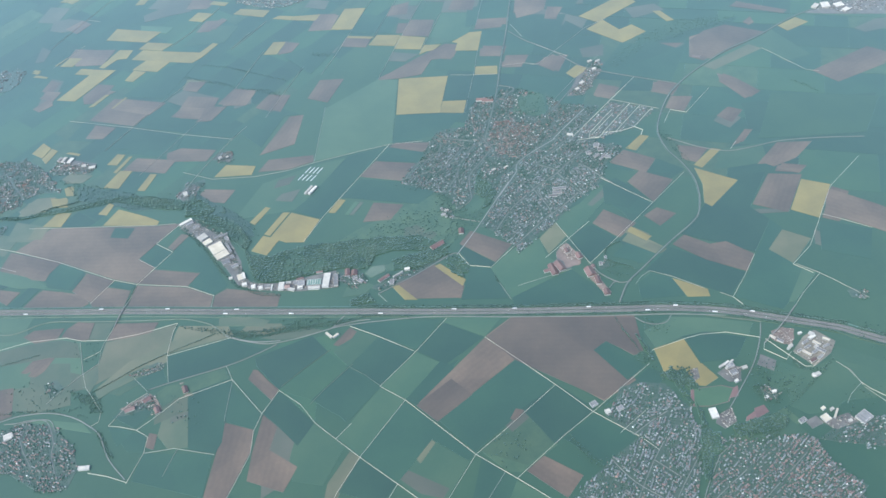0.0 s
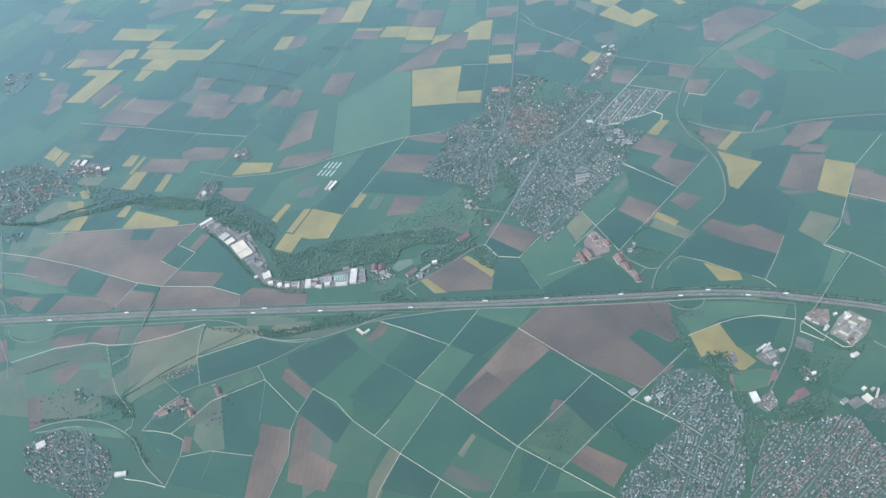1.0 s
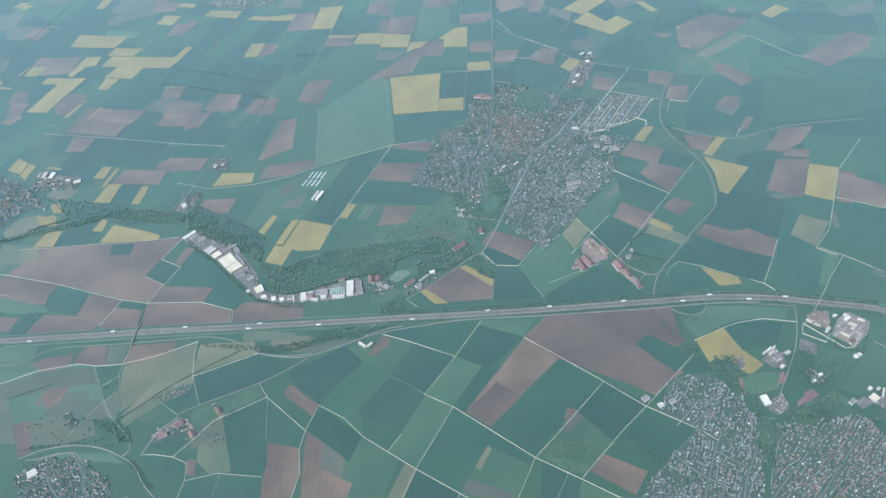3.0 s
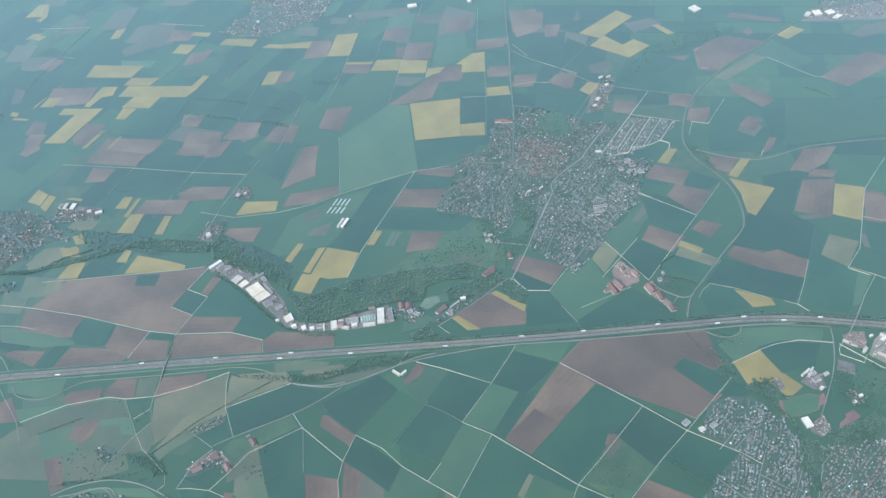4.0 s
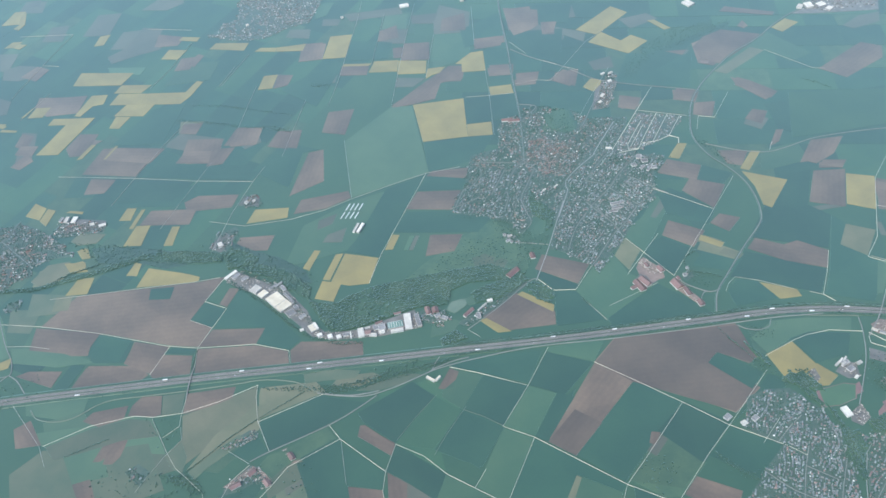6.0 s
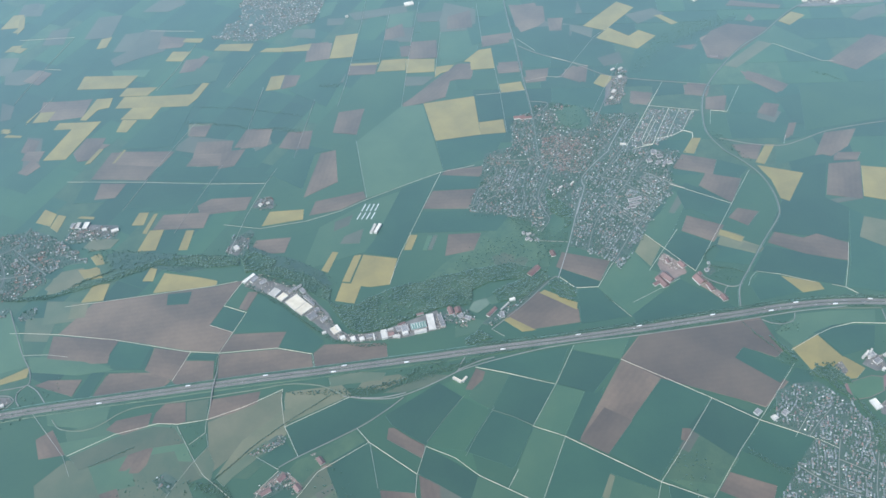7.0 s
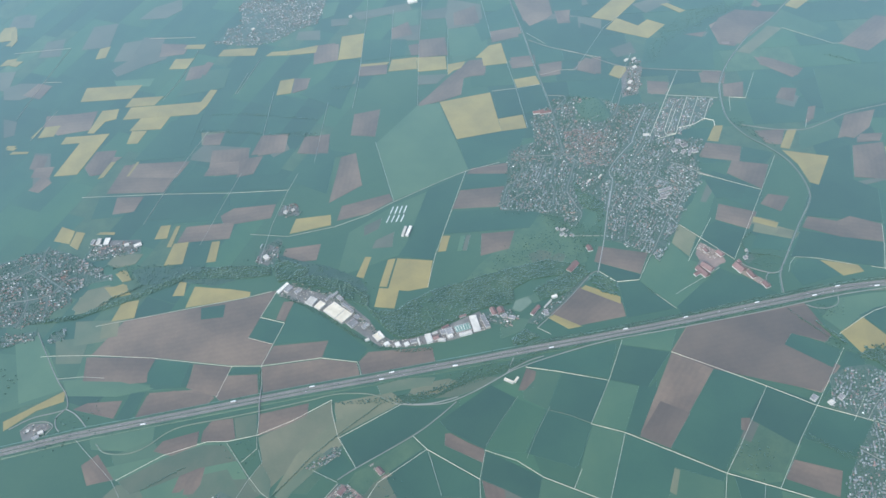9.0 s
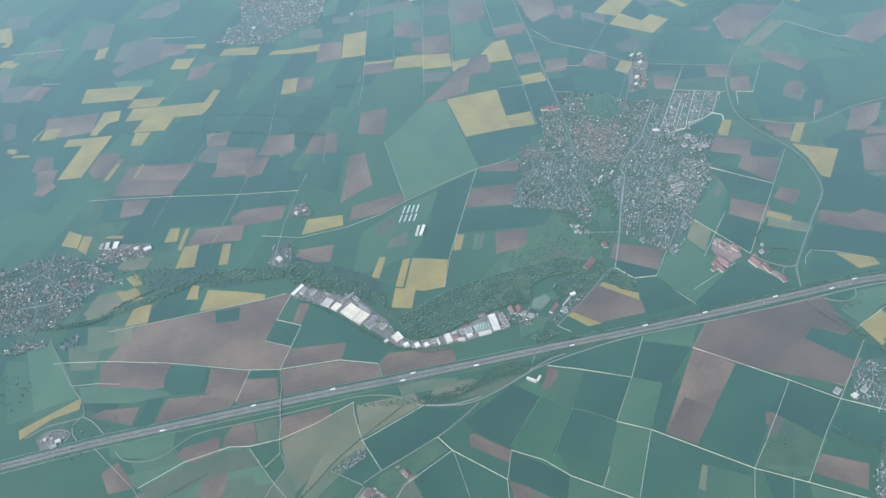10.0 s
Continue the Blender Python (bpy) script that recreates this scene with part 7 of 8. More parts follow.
wood('open', 2.2, (-254.5, 815.2), (-236.4, 796.4), (-210.6, 775.4), (-186.4, 747.1), (-180.7, 729.3), (-194.3, 729.7), (-212.9, 755.5), (-238.6, 773.6), (-254.2, 785.3))
wood('open', 1.5, (178.8, 496.3), (192.1, 495.1), (191.2, 475.9), (175.5, 479.1), (172, 487.2))
wood('open', 1.7, (212.4, 432.6), (229.6, 433.4), (247, 434.3), (244.2, 421.1), (227.2, 412.1), (213.4, 421.3))
wood('open', 2.0, (243.5, 485.6), (250.7, 480.5), (252.1, 464.9), (251.9, 447.3), (240.7, 444.6), (235, 460.8))
wood('open', 1.7, (182, 438.1), (191.1, 432.9), (189.1, 419.8), (177.4, 401.9), (168.1, 404.4), (174.7, 423.7))
wood('open', 3.4, (-100.3, 709.5), (-68.9, 714.1), (-34.6, 728), (-3.3, 738.4), (22.8, 728.5), (30.3, 705.2), (7.7, 676.1), (-45.2, 684.6))
wood('open', 3.6, (-295.1, 819.9), (-271.6, 831.8), (-240.6, 820.3), (-250.9, 797.4))
wood('open', 3.6, (-129, 702.7), (-101.1, 705.7), (-76, 694.1), (-101.6, 675.2))
wood('open', 3.6, (238.7, 500.1), (281.8, 487.3), (253.7, 441), (229.5, 465.7))
wood('open', 3.6, (-3.8, 758.5), (13.5, 757.4), (20.6, 720.7), (-2.6, 719.6))
wood('open', 1.8, (150.8, 631.9), (168.8, 621), (170.7, 609.1), (158.2, 605.5), (144.7, 616.3))
wood('dense', 1.3, (165.1, 490.6), (176.2, 495.9), (183.1, 486.6), (174.2, 481.9))
wood('dense', 1.3, (-91, 625.2), (-74.1, 630.6), (-66.7, 617.9), (-90.2, 616.7))
wood('dense', 1.3, (4.1, 654.2), (15.5, 646.9), (17.3, 631.6), (6, 642.4))
wood('dense', 1.4, (183.1, 492.8), (190.6, 485.5), (193.3, 470.3), (184.4, 471.8), (178.5, 484.6))
wood('open', 2.2, (165.3, 556.7), (184.4, 543.2), (196.5, 551), (182, 533.8), (163.8, 540.4))
wood('open', 1.9, (208.2, 428.5), (253.6, 442.9), (259.4, 433.6), (218.5, 418.8), (201.5, 421.5))
wood('dense', 1.4, (156, 538.5), (164, 521), (164.8, 505.2), (158.5, 518.8))
wood('dense', 1.4, (182.5, 432.7), (191.9, 431.2), (178.7, 386.6), (173.7, 387.4))
wood('open', 4, (-408.1, 567), (-380.7, 581.4), (-325.6, 559.2), (-315.3, 526.8), (-372.5, 542.4))
wood('open', 4, (228.7, 494), (269.5, 474.8), (261.7, 452.8), (226.9, 458.8))
wood('open', 4, (309, 456.2), (342.8, 462), (324.8, 420), (287.1, 423.5))
wood('open', 4, (331.9, 526.1), (363.5, 510.6), (347.5, 473.1), (335.9, 499.7))
wood('open', 4, (-253, 540.5), (-223.3, 541.6), (-220.3, 505.1), (-244.1, 503.2))
wood('open', 4, (23, 453.6), (48.2, 438.6), (27.5, 420.8), (15.7, 433.1))
wood('belt', 1.4, (-262.2, 624.6), (-186.7, 603.9), (-155.2, 601.7), (-103, 601.9), (-76.9, 601.3), (-103.1, 595.6), (-155, 593.4), (-191.4, 594.5))
wood('belt', 1.4, (-346.4, 562.7), (-314.2, 551), (-308.7, 531.7), (-316.3, 532.9))
wood('belt', 1.4, (-313.3, 514.6), (-305.3, 510.4), (-291.5, 482.6), (-299.2, 486.7))
wood('belt', 1.4, (-402.8, 544.4), (-357.4, 541.7), (-336.2, 533.9), (-357.8, 543.6), (-403.5, 547.6))
wood('open', 4.5, (-498.6, 699), (-434.1, 705.7), (-440.5, 666.3), (-489.1, 665.8))
wood('open', 4.5, (-564.6, 779.3), (-517.6, 790.4), (-492.3, 758.5), (-522.2, 734.2))
wood('open', 4.5, (-350.7, 619), (-321.8, 623.1), (-317.2, 575.7), (-345.1, 588.5))
wood('open', 2.6, (3.6, 753.5), (27.4, 744.2), (24.3, 723.7), (3.7, 721.8))
wood('dense', 1.5, (-128.4, 706.3), (-95.6, 705.6), (-57.2, 704.1), (-19.5, 698.7), (8.1, 677.5), (-4.1, 673.5), (-45.7, 682.5), (-63.1, 678.6), (-96.6, 700.5))
wood('open', 3.2, (-73.8, 717.2), (-37.7, 739), (-12.8, 735.4), (5.7, 708.7), (-8.8, 697), (-41.3, 700.7))
wood('open', 1.9, (-194.3, 597.4), (-166, 604.5), (-115.1, 607.9), (-105.1, 602.3), (-122.2, 597.5), (-147.4, 596.5), (-182.7, 592.7))
wood('open', 1.9, (-159.9, 611.9), (-114.6, 610.4), (-104.7, 608.8), (-121, 603.7), (-146, 604.5))
wood('belt', 1.3, (-263, 757), (-247.9, 737), (-230.3, 710.3), (-214.3, 681.3), (-200.6, 662.4), (-175.9, 646), (-156.9, 641.8), (-155.6, 644.7), (-174.5, 649.5), (-199.2, 665.9), (-213, 684.9), (-229, 714), (-244.3, 739.8), (-259.4, 759.9))
wood('belt', 1.4, (-248.7, 768.7), (-223.1, 747.2), (-207, 716.1), (-195.1, 683.6), (-187.9, 668.2), (-190.6, 666.7), (-198.9, 680.4), (-210.9, 712.7), (-227, 743.7), (-249.9, 764.7))
wood('thin', 2.2, (-277.9, 1070.1), (-234.6, 1052.1), (-201.6, 1032.3), (-157.4, 1004), (-158.3, 1001), (-202.4, 1028.9), (-235.4, 1048.5), (-278.6, 1066.5))
wood('thin', 2.2, (-288.9, 1044.9), (-249.9, 1025.3), (-209.7, 999.6), (-165.6, 975.4), (-166.6, 971.7), (-210.9, 994.9), (-251.2, 1019.4), (-290, 1039))
wood('thin', 2.2, (-198.1, 997.8), (-181.7, 989.5), (-165.6, 980.7), (-166.9, 976), (-183.2, 983.8), (-199.7, 991.6))
wood('thin', 2.2, (-127, 1058.3), (-100.8, 1046.8), (-103.1, 1039.5), (-129.2, 1051))
wood('thin', 3.0, (322, 1017.4), (370.4, 1014.4), (397.4, 1008), (382.7, 997.5), (345.7, 987.9), (312.5, 977.2), (286.2, 977), (252.7, 957.6), (227.3, 932.5), (217.6, 940.3), (235.8, 966), (270.7, 994.7))
wood('belt', 1.7, (409.3, 867.8), (423.1, 851.8), (429.5, 836.3), (427.6, 833.8), (420.7, 848.6), (407.2, 865.1))
wood('belt', 1.5, (144.7, 869.7), (143.3, 854.3), (129.5, 837.2), (124.1, 820.7), (111.3, 808.1), (99.7, 798.9), (92.8, 791.3), (82.2, 782.2), (70.7, 773.7), (62.6, 768.9), (53.1, 768.2), (53.4, 773.2), (63.4, 777.1), (77.5, 784.4), (89.1, 793.1), (99, 802.9), (110, 812.4), (118.4, 823.4), (124.7, 839.5), (136, 855.8))
wood('thin', 1.6, (158.1, 880.5), (178.2, 866.7), (190.5, 866.1), (189, 861.4), (176, 862.8), (156, 875.7))
wood('belt', 1.3, (146.9, 811.7), (161, 806.9), (157.8, 797.2), (145.6, 801.1))
wood('dense', 1.7, (50.8, 788.2), (53.3, 781.8), (49.9, 766.3), (53, 754.8), (63.1, 748.5), (59.2, 738.8), (47.9, 740.8), (41.2, 753.7), (44, 772.5))
wood('dense', 1.7, (46.6, 773.1), (57.9, 764.4), (61.8, 746), (54.4, 729.8), (45, 724.7), (50.8, 737.9), (46.4, 746.5), (42.9, 754.8))
wood('dense', 1.7, (4.5, 665.3), (15.1, 661.9), (24.3, 647.9), (21.1, 638.3), (11.7, 639.8), (1.9, 652.5))
wood('open', 2.5, (102, 902.5), (125.6, 914.3), (137.1, 902.4), (135.1, 870.2), (124.6, 855.3), (106.2, 862.1), (98.5, 875.7))
wood('open', 4.2, (180.8, 771.6), (206.4, 789.1), (210.1, 787.4), (184.8, 762.4))
wood('open', 2.2, (29.5, 735), (48.1, 720.1), (34.5, 698.5), (3.9, 688.7), (11.5, 712.2))
wood('open', 2.2, (2.9, 756.9), (19, 727.2), (4.9, 733.7), (-7.3, 758.4))
wood('open', 2.2, (-42.9, 781.3), (-12.7, 765.7), (-13.5, 763.9), (-43.8, 779.2))
wood('dense', 1.6, (185.9, 428.6), (197.9, 428.9), (194.2, 411.7), (181.5, 399.1), (176, 395.2), (184.2, 413.5))
wood('dense', 1.6, (207.7, 432.3), (230.8, 435.8), (248.8, 437.6), (253, 431.5), (245.2, 422.4), (225.4, 421.1), (208.4, 421.7))
wood('dense', 1.6, (186.4, 460.7), (189.3, 449.2), (189.3, 435.8), (185.4, 433.9), (185.4, 447.3))
wood('dense', 1.6, (175.8, 500), (179.8, 490.3), (181.2, 472.9), (185.5, 458.1), (182.6, 455.9), (177.4, 468), (173.8, 485.7))
wood('belt', 1.5, (255.8, 444.3), (281.4, 464.1), (307.9, 484.7), (309.5, 483), (282.4, 461.1), (256.9, 441.4))
wood('belt', 1.5, (277.3, 488.1), (282.6, 478.3), (295.1, 475.7), (294, 473), (279.4, 476), (274.2, 485.8))
wood('belt', 1.5, (80.6, 446.1), (90.3, 431.2), (101.1, 414.1), (98.5, 412), (87, 426.8))
wood('open', 2.6, (243.9, 471.7), (263.7, 476.3), (283.5, 469.4), (261.9, 448.5), (249.7, 445.5), (242.3, 455.2))
wood('open', 2.6, (147.4, 514.7), (162.3, 517.7), (170.1, 480.8), (163, 487.9))
wood('open', 2.6, (75.9, 444.4), (107.1, 420.5), (102, 408.9), (83.9, 422.3))
wood('open', 3.4, (20, 452.9), (37.6, 459.3), (53.6, 440.6), (38.3, 428.3), (23.4, 434.8))
wood('belt', 2.4, (247.9, 812.1), (255.4, 804.1), (259, 778.3), (264.7, 749.3), (262.6, 743.1), (252.4, 767.8), (248.8, 793.3), (243.2, 804.1))


def hedgerow(name, label, gap, low, high, wide, *points):
    """Bushes and trees in a row along a line."""
    line = smooth(points, 8)
    spots = []
    for p, q, n in zip(line, line[1:], sides_of(line)):
        for k in range(max(1, int((q - p).length / gap))):
            at = p.lerp(q, k / max(1, int((q - p).length / gap))) + n * tree_dice.uniform(-wide, wide)
            spots.append((at.x, at.y, tree_dice.uniform(low, high)))
    return grove(name, label, spots)


hedgerow("brook_trees", "dark green trees along a brook", 0.7, 0.9, 1.6, 0.5, (-327.3, 551.7), (-319.4, 557.7), (-305.3, 565.3), (-290.9, 574.3), (-275.3, 582.5), (-259, 589.6), (-244, 595.5), (-228.9, 600.9), (-215.1, 606.1))
hedgerow("river_trees", "dark green trees along a small river", 0.6, 1.2, 2.2, 1.4, (-490.9, 822.6), (-471.6, 816.3), (-452.2, 810.8), (-437.2, 808.9), (-426.4, 812.8), (-417.9, 817.8), (-407, 821), (-393.6, 823.1), (-379.9, 826))
hedgerow("hedge", "low dark green hedge across a meadow", 0.8, 0.9, 1.6, 0.6, (-415.1, 602.2), (-403.7, 604.6), (-392.2, 607), (-378.3, 609.4))
hedgerow("hedge", "low dark green hedge beside a slip road", 0.8, 1.0, 1.8, 0.6, (-191.7, 604.7), (-184.8, 601.3), (-177.5, 601), (-167.7, 600), (-152.6, 601.1), (-141.8, 605.6))
hedgerow("lane_trees", "row of trees along a farm lane", 0.6, 1.0, 1.9, 0.8, (-37.3, 648), (-26.5, 652), (-13.6, 659.2), (-0.9, 665))
hedgerow("hedge", "low dark green hedge between fields", 0.8, 1.0, 1.8, 0.9, (45.1, 630.8), (46.9, 625.1), (48.4, 620.3))
hedgerow("ramp_bushes", "bushes beside a bridge ramp", 0.6, 1.0, 1.8, 0.5, (-307, 659.8), (-304.6, 667.8), (-302.2, 675.3), (-299.8, 682.2))
hedgerow("ditch_bushes", "bushes along a ditch at a field edge", 0.8, 1.0, 1.8, 1.0, (142.7, 561.1), (145.4, 550), (149.8, 537.3), (153.9, 524.3), (157.4, 513.6), (159.5, 504.7))
hedgerow("farm_trees", "trees round a farm", 0.7, 1.0, 1.8, 0.6, (168.3, 653.2), (153.7, 645.9), (152.5, 630.7), (169.6, 619.1), (174.7, 612.1))

# Hedges and tree rows on both banks of the motorway, thick where it runs past the town.
hedge = []
for i in range(len(WAY) - 1):
    wooded = WAY[i].x > -85
    for off, chance in ((4.6, 1.0), (5.7, 1.0), (6.8, 0.9), (7.9, 0.7), (-4.6, 1.0), (-5.6, 0.85)) if wooded else ((5.3, 0.4), (-4.8, 0.3), (-6.2, 0.35)):
        d = (WAY[i + 1] - WAY[i]).length
        for k in range(int(d / 1.1)):
            p = WAY[i].lerp(WAY[i + 1], k / int(d / 1.1)) + ACROSS[i] * (off + tree_dice.uniform(-0.7, 0.7))
            if tree_dice.rand() < chance * ((0.85 if wooded else 0.5) + 0.8 * noise.noise(p * 0.02)) and not (int(p.x // 1), int(p.y // 1)) in BUSY:
                hedge.append((p.x, p.y, tree_dice.uniform(1.0, 2.0) if wooded else tree_dice.uniform(0.8, 1.5)))
grove("motorway_hedge", "dark green hedge and tree row beside the motorway", hedge)

# ---- houses ----
house_things = 0
BUILT = set()
# hazy: mostly grey and white roofs and no trees, imitating distant haze.
PALETTES = {"grey": ("grey", "grey", "grey", "brown", "grey", "grey", "red", "white"), "red": ("red", "red", "red", "brown", "red", "grey", "grey", "white"), "hazy": ("grey", "grey", "white", "grey"), "mixed": ("grey", "brown", "red", "white"), "pale": ("grey", "brown", "grey", "white", "red", "white")}
ROOF_WORDS = {"red": "red tiled", "brown": "brown tiled", "grey": "grey tiled", "white": "white, glint-painted"}


def house_pieces(l, w, h, rise):
    """Walls with gables, and a roof with eaves."""
    a, b, o = l / 2, w / 2, 0.14
    walls = ([(-a, -b, 0), (a, -b, 0), (a, b, 0), (-a, b, 0), (-a, -b, h), (a, -b, h), (a, b, h), (-a, b, h), (-a, 0, h + rise), (a, 0, h + rise)],
             [(0, 1, 5, 4), (2, 3, 7, 6), (1, 2, 6, 9, 5), (3, 0, 4, 8, 7)])
    e = h - rise * o / b
    roof = ([(-a - o, -b - o, e + 0.08), (a + o, -b - o, e + 0.08), (a + o, 0, h + rise + 0.08), (-a - o, 0, h + rise + 0.08), (a + o, b + o, e + 0.08), (-a - o, b + o, e + 0.08),
             (-a - o, -b - o, e), (a + o, -b - o, e), (a + o, b + o, e), (-a - o, b + o, e)],
            [(0, 1, 2, 3), (3, 2, 4, 5), (6, 7, 1, 0), (8, 9, 5, 4), (7, 8, 4, 2, 1), (9, 6, 0, 3, 5)])
    return walls, roof


HOUSE_SHAPES = [house_pieces(l, w, h, r) for l, w, h, r in ((1.2, 0.95, 0.7, 0.4), (1.4, 1.0, 0.75, 0.45), (1.1, 0.95, 0.75, 0.36), (1.9, 1.0, 0.75, 0.45), (0.75, 0.6, 0.42, 0.24), (2.8, 1.1, 0.9, 0.36))]
HOUSE_MESHES = {}


def house(shape, roof, x, y, turn):
    """One house of its own: walls, roof, chimney and a row of windows."""
    walls, top = HOUSE_SHAPES[shape]
    if (shape, roof) not in HOUSE_MESHES:
        b = -walls[0][0][1]
        h, ridge = walls[0][4][2], walls[0][8][2]
        HOUSE_MESHES[shape, roof] = (
            mesh_of("wall", *walls, [PLASTER]), mesh_of("roof", *top, [ROOFS[roof]]),
            mesh_of("chimney", *box(0.2, 0.4, 0.1, 0.3, ridge - 0.5, ridge + 0.3), [CONCRETE]),
            mesh_of("window", *box(-0.2, 0.2, -b - 0.03, -b + 0.02, 0.4, 0.7), [GLASS]))
    wall, roof_mesh, chimney, window = HOUSE_MESHES[shape, roof]
    ob = tagged(new("house"), f"plastered house with a {ROOF_WORDS[roof]} gable roof", "house", "town houses")
    ob.matrix_world = pose(x, y, 0, 0, 0, turn)
    part("wall", wall, ob)
    part("roof", roof_mesh, ob)
    part("chimney", chimney, ob)
    for px in (-0.4, 0.4):
        part("window", window, ob, "", Matrix.Translation((px, 0, 0)))
    return ob


def settlement(palette, density, turn, *poly):
    """Streets, rows of houses on both sides of them, and garden trees."""
    global house_things
    poly = list(poly)
    dice = random.Random(int(abs(poly[0][0]) * 7 + abs(poly[0][1])))
    c, s = math.cos(radians(turn)), math.sin(radians(turn))
    local = [(x * c + y * s, -x * s + y * c) for x, y in poly]
    u0, u1 = min(p[0] for p in local), max(p[0] for p in local)
    v0, v1 = min(p[1] for p in local), max(p[1] for p in local)
    pitch = 6.2

    def spot(u, v):
        """A place of the street grid, bent as old streets are."""
        p = Vector((u * c - v * s, u * s + v * c, 3.0))
        q = p + Vector((0, 0, 40))
        return (p.x + 13 * noise.noise(p * 0.013) + 4 * noise.noise(p * 0.06), p.y + 13 * noise.noise(q * 0.013) + 4 * noise.noise(q * 0.06))

    def built_up(at):
        """Inside the ragged edge of the settlement."""
        e = Vector((at[0] * 0.11, at[1] * 0.11, 5.0))
        return inside((at[0] + 6 * noise.noise(e), at[1] + 6 * noise.noise(e + Vector((0, 0, 7)))), poly)

    wv, wf, slots, trees, street = [], [], [], [], []
    taken = set()
    mats = [PLASTER, ROOFS["red"], ROOFS["brown"], ROOFS["grey"], ROOFS["white"]]
    slot_of = {"red": 1, "brown": 2, "grey": 3, "white": 4}
    near = min(p[1] for p in poly) < 470
    v = v0
    while v < v1:
        bend = dice.uniform(-0.8, 0.8)
        run = []
        u = u0
        while u < u1 + 3:
            at = spot(u, v)
            if built_up(at):
                run.append(Vector((*at, 0)))
            if (not built_up(at) or u + 3 >= u1) and run:
                if len(run) > 3 and len(poly) < 22 and dice.random() < 0.6:
                    street.append(ribbon(run, 0.2, -0.2, 0, 0.2))
                run = []
            u += 3
        for side in (-1, 1):
            for row in (1.3, 2.75):
                u = u0 + dice.uniform(0, 3)
                while u < u1:
                    shape = dice.choice((0, 0, 1, 1, 2, 3, 5)) if row < 2 else dice.choice((4, 4, 2, 0))
                    vv = v + side * (row + dice.uniform(-0.35, 0.35))
                    at = spot(u, vv)
                    green = noise.noise(Vector((at[0] * 0.055, at[1] * 0.055, 9.0))) > 0.2 and palette != "red"
                    cell = (int(at[0] // 1), int(at[1] // 1))
                    if cell in BUSY or cell in BUILT or any(inside(at, g) for g in GROVES):
                        u += dice.uniform(1.0, 2.0)
                        continue
                    if built_up(at) and not (green and dice.random() < 0.75) and dice.random() < density * (0.85 if row < 2 else 0.5):
                        roof = dice.choice(PALETTES[palette])
                        taken.update((cell[0] + i, cell[1] + j) for i in (-2, -1, 0, 1, 2) for j in (-2, -1, 0, 1, 2))
                        # White roofs stay small, the size of a glint.
                        if roof == "white":
                            shape = dice.choice((2, 4, 4))
                            roof = "white" if dice.random() < 0.45 else "grey"
                        if dice.random() < 0.9 and palette not in ("pale", "hazy"):
                            trees.append((at[0] + dice.uniform(-1.6, 1.6), at[1] + dice.choice((-1.4, 1.4)), dice.uniform(0.9, 2.1)))
                        angle = turn + dice.choice((0, 0, 0, 90)) + dice.uniform(-6, 6)
                        if near and house_things < 300 and at[1] > 250:
                            house_things += 1
                            house(shape, roof, *at, angle)
                        else:
                            cc, ss = math.cos(radians(angle)), math.sin(radians(angle))
                            for k, (pv, pf) in enumerate(HOUSE_SHAPES[shape]):
                                wf += [tuple(i + len(wv) for i in q) for q in pf]
                                wv += [(x * cc - y * ss + at[0], x * ss + y * cc + at[1], z) for x, y, z in pv]
                                slots += [slot_of[roof] if k else 0] * len(pf)
                    elif built_up(at) and dice.random() < 0.9 and palette not in ("pale", "hazy"):
                        trees.append((*at, dice.uniform(0.9, 1.7)))
                    u += dice.uniform(1.4, 2.5)
        v += pitch + bend
    BUILT.update(taken)
    if wf:
        tagged(new("distant_houses", mesh_of("distant_houses", wv, wf, mats, slots)), {"red": "crowded old houses with red tiled roofs", "grey": "rows of houses with grey and brown roofs", "mixed": "loose group of houses with mixed roofs", "pale": "new pale houses on bare plots", "hazy": "distant town, roofs picked pale to imitate haze"}[palette], "houses", kind="stuff")
    if street:
        tagged(new("street", mesh_of("street", *join(*street), [GRAVEL if palette == "pale" else ROADTOP])), "grey village streets between the houses", "street", kind="structure")
    if trees:
        grove("garden_trees", "green trees in village gardens", trees, 0.5, GARDEN_LEAVES)


settlement('hazy', 0.6, 168, (481.5, 1003.2), (530.5, 1036.7), (614.9, 1036), (578.1, 975.2), (516.2, 983.5))
settlement('mixed', 0.5, 33, (-368.9, 571.8), (-357.5, 577.1), (-348.2, 565.9), (-357.2, 553.4))
settlement('mixed', 0.5, 22, (-292.6, 571.2), (-266.1, 581.3), (-259.7, 578.2), (-261.1, 571.5), (-285.9, 565.2))
settlement('mixed', 0.45, 34, (-294.5, 531.2), (-270.8, 547.7), (-263.2, 543.3), (-260.8, 528.2), (-269.7, 529.6), (-283.6, 525.4), (-297, 525.5))
settlement('mixed', 0.5, 21, (-73.6, 637.5), (-25.9, 653.6), (5.6, 669), (6.9, 664), (-28.1, 645.4), (-63.6, 630.9))
settlement('mixed', 0.4, 104, (141.1, 627.3), (153.1, 629.6), (152, 621.6), (143.2, 619.1))
settlement('mixed', 0.5, 177, (-238.9, 865.5), (-230.6, 880.1), (-215.6, 872.3), (-219.4, 856.4))
settlement('mixed', 0.5, 57, (-275.7, 809.4), (-266, 828.3), (-245.3, 835.2), (-242.9, 828.1), (-259.2, 800))
settlement('mixed', 0.5, 131, (-101.5, 662.6), (-82.2, 665.6), (-73.5, 644.7), (-83.2, 636.9), (-99, 648.8))
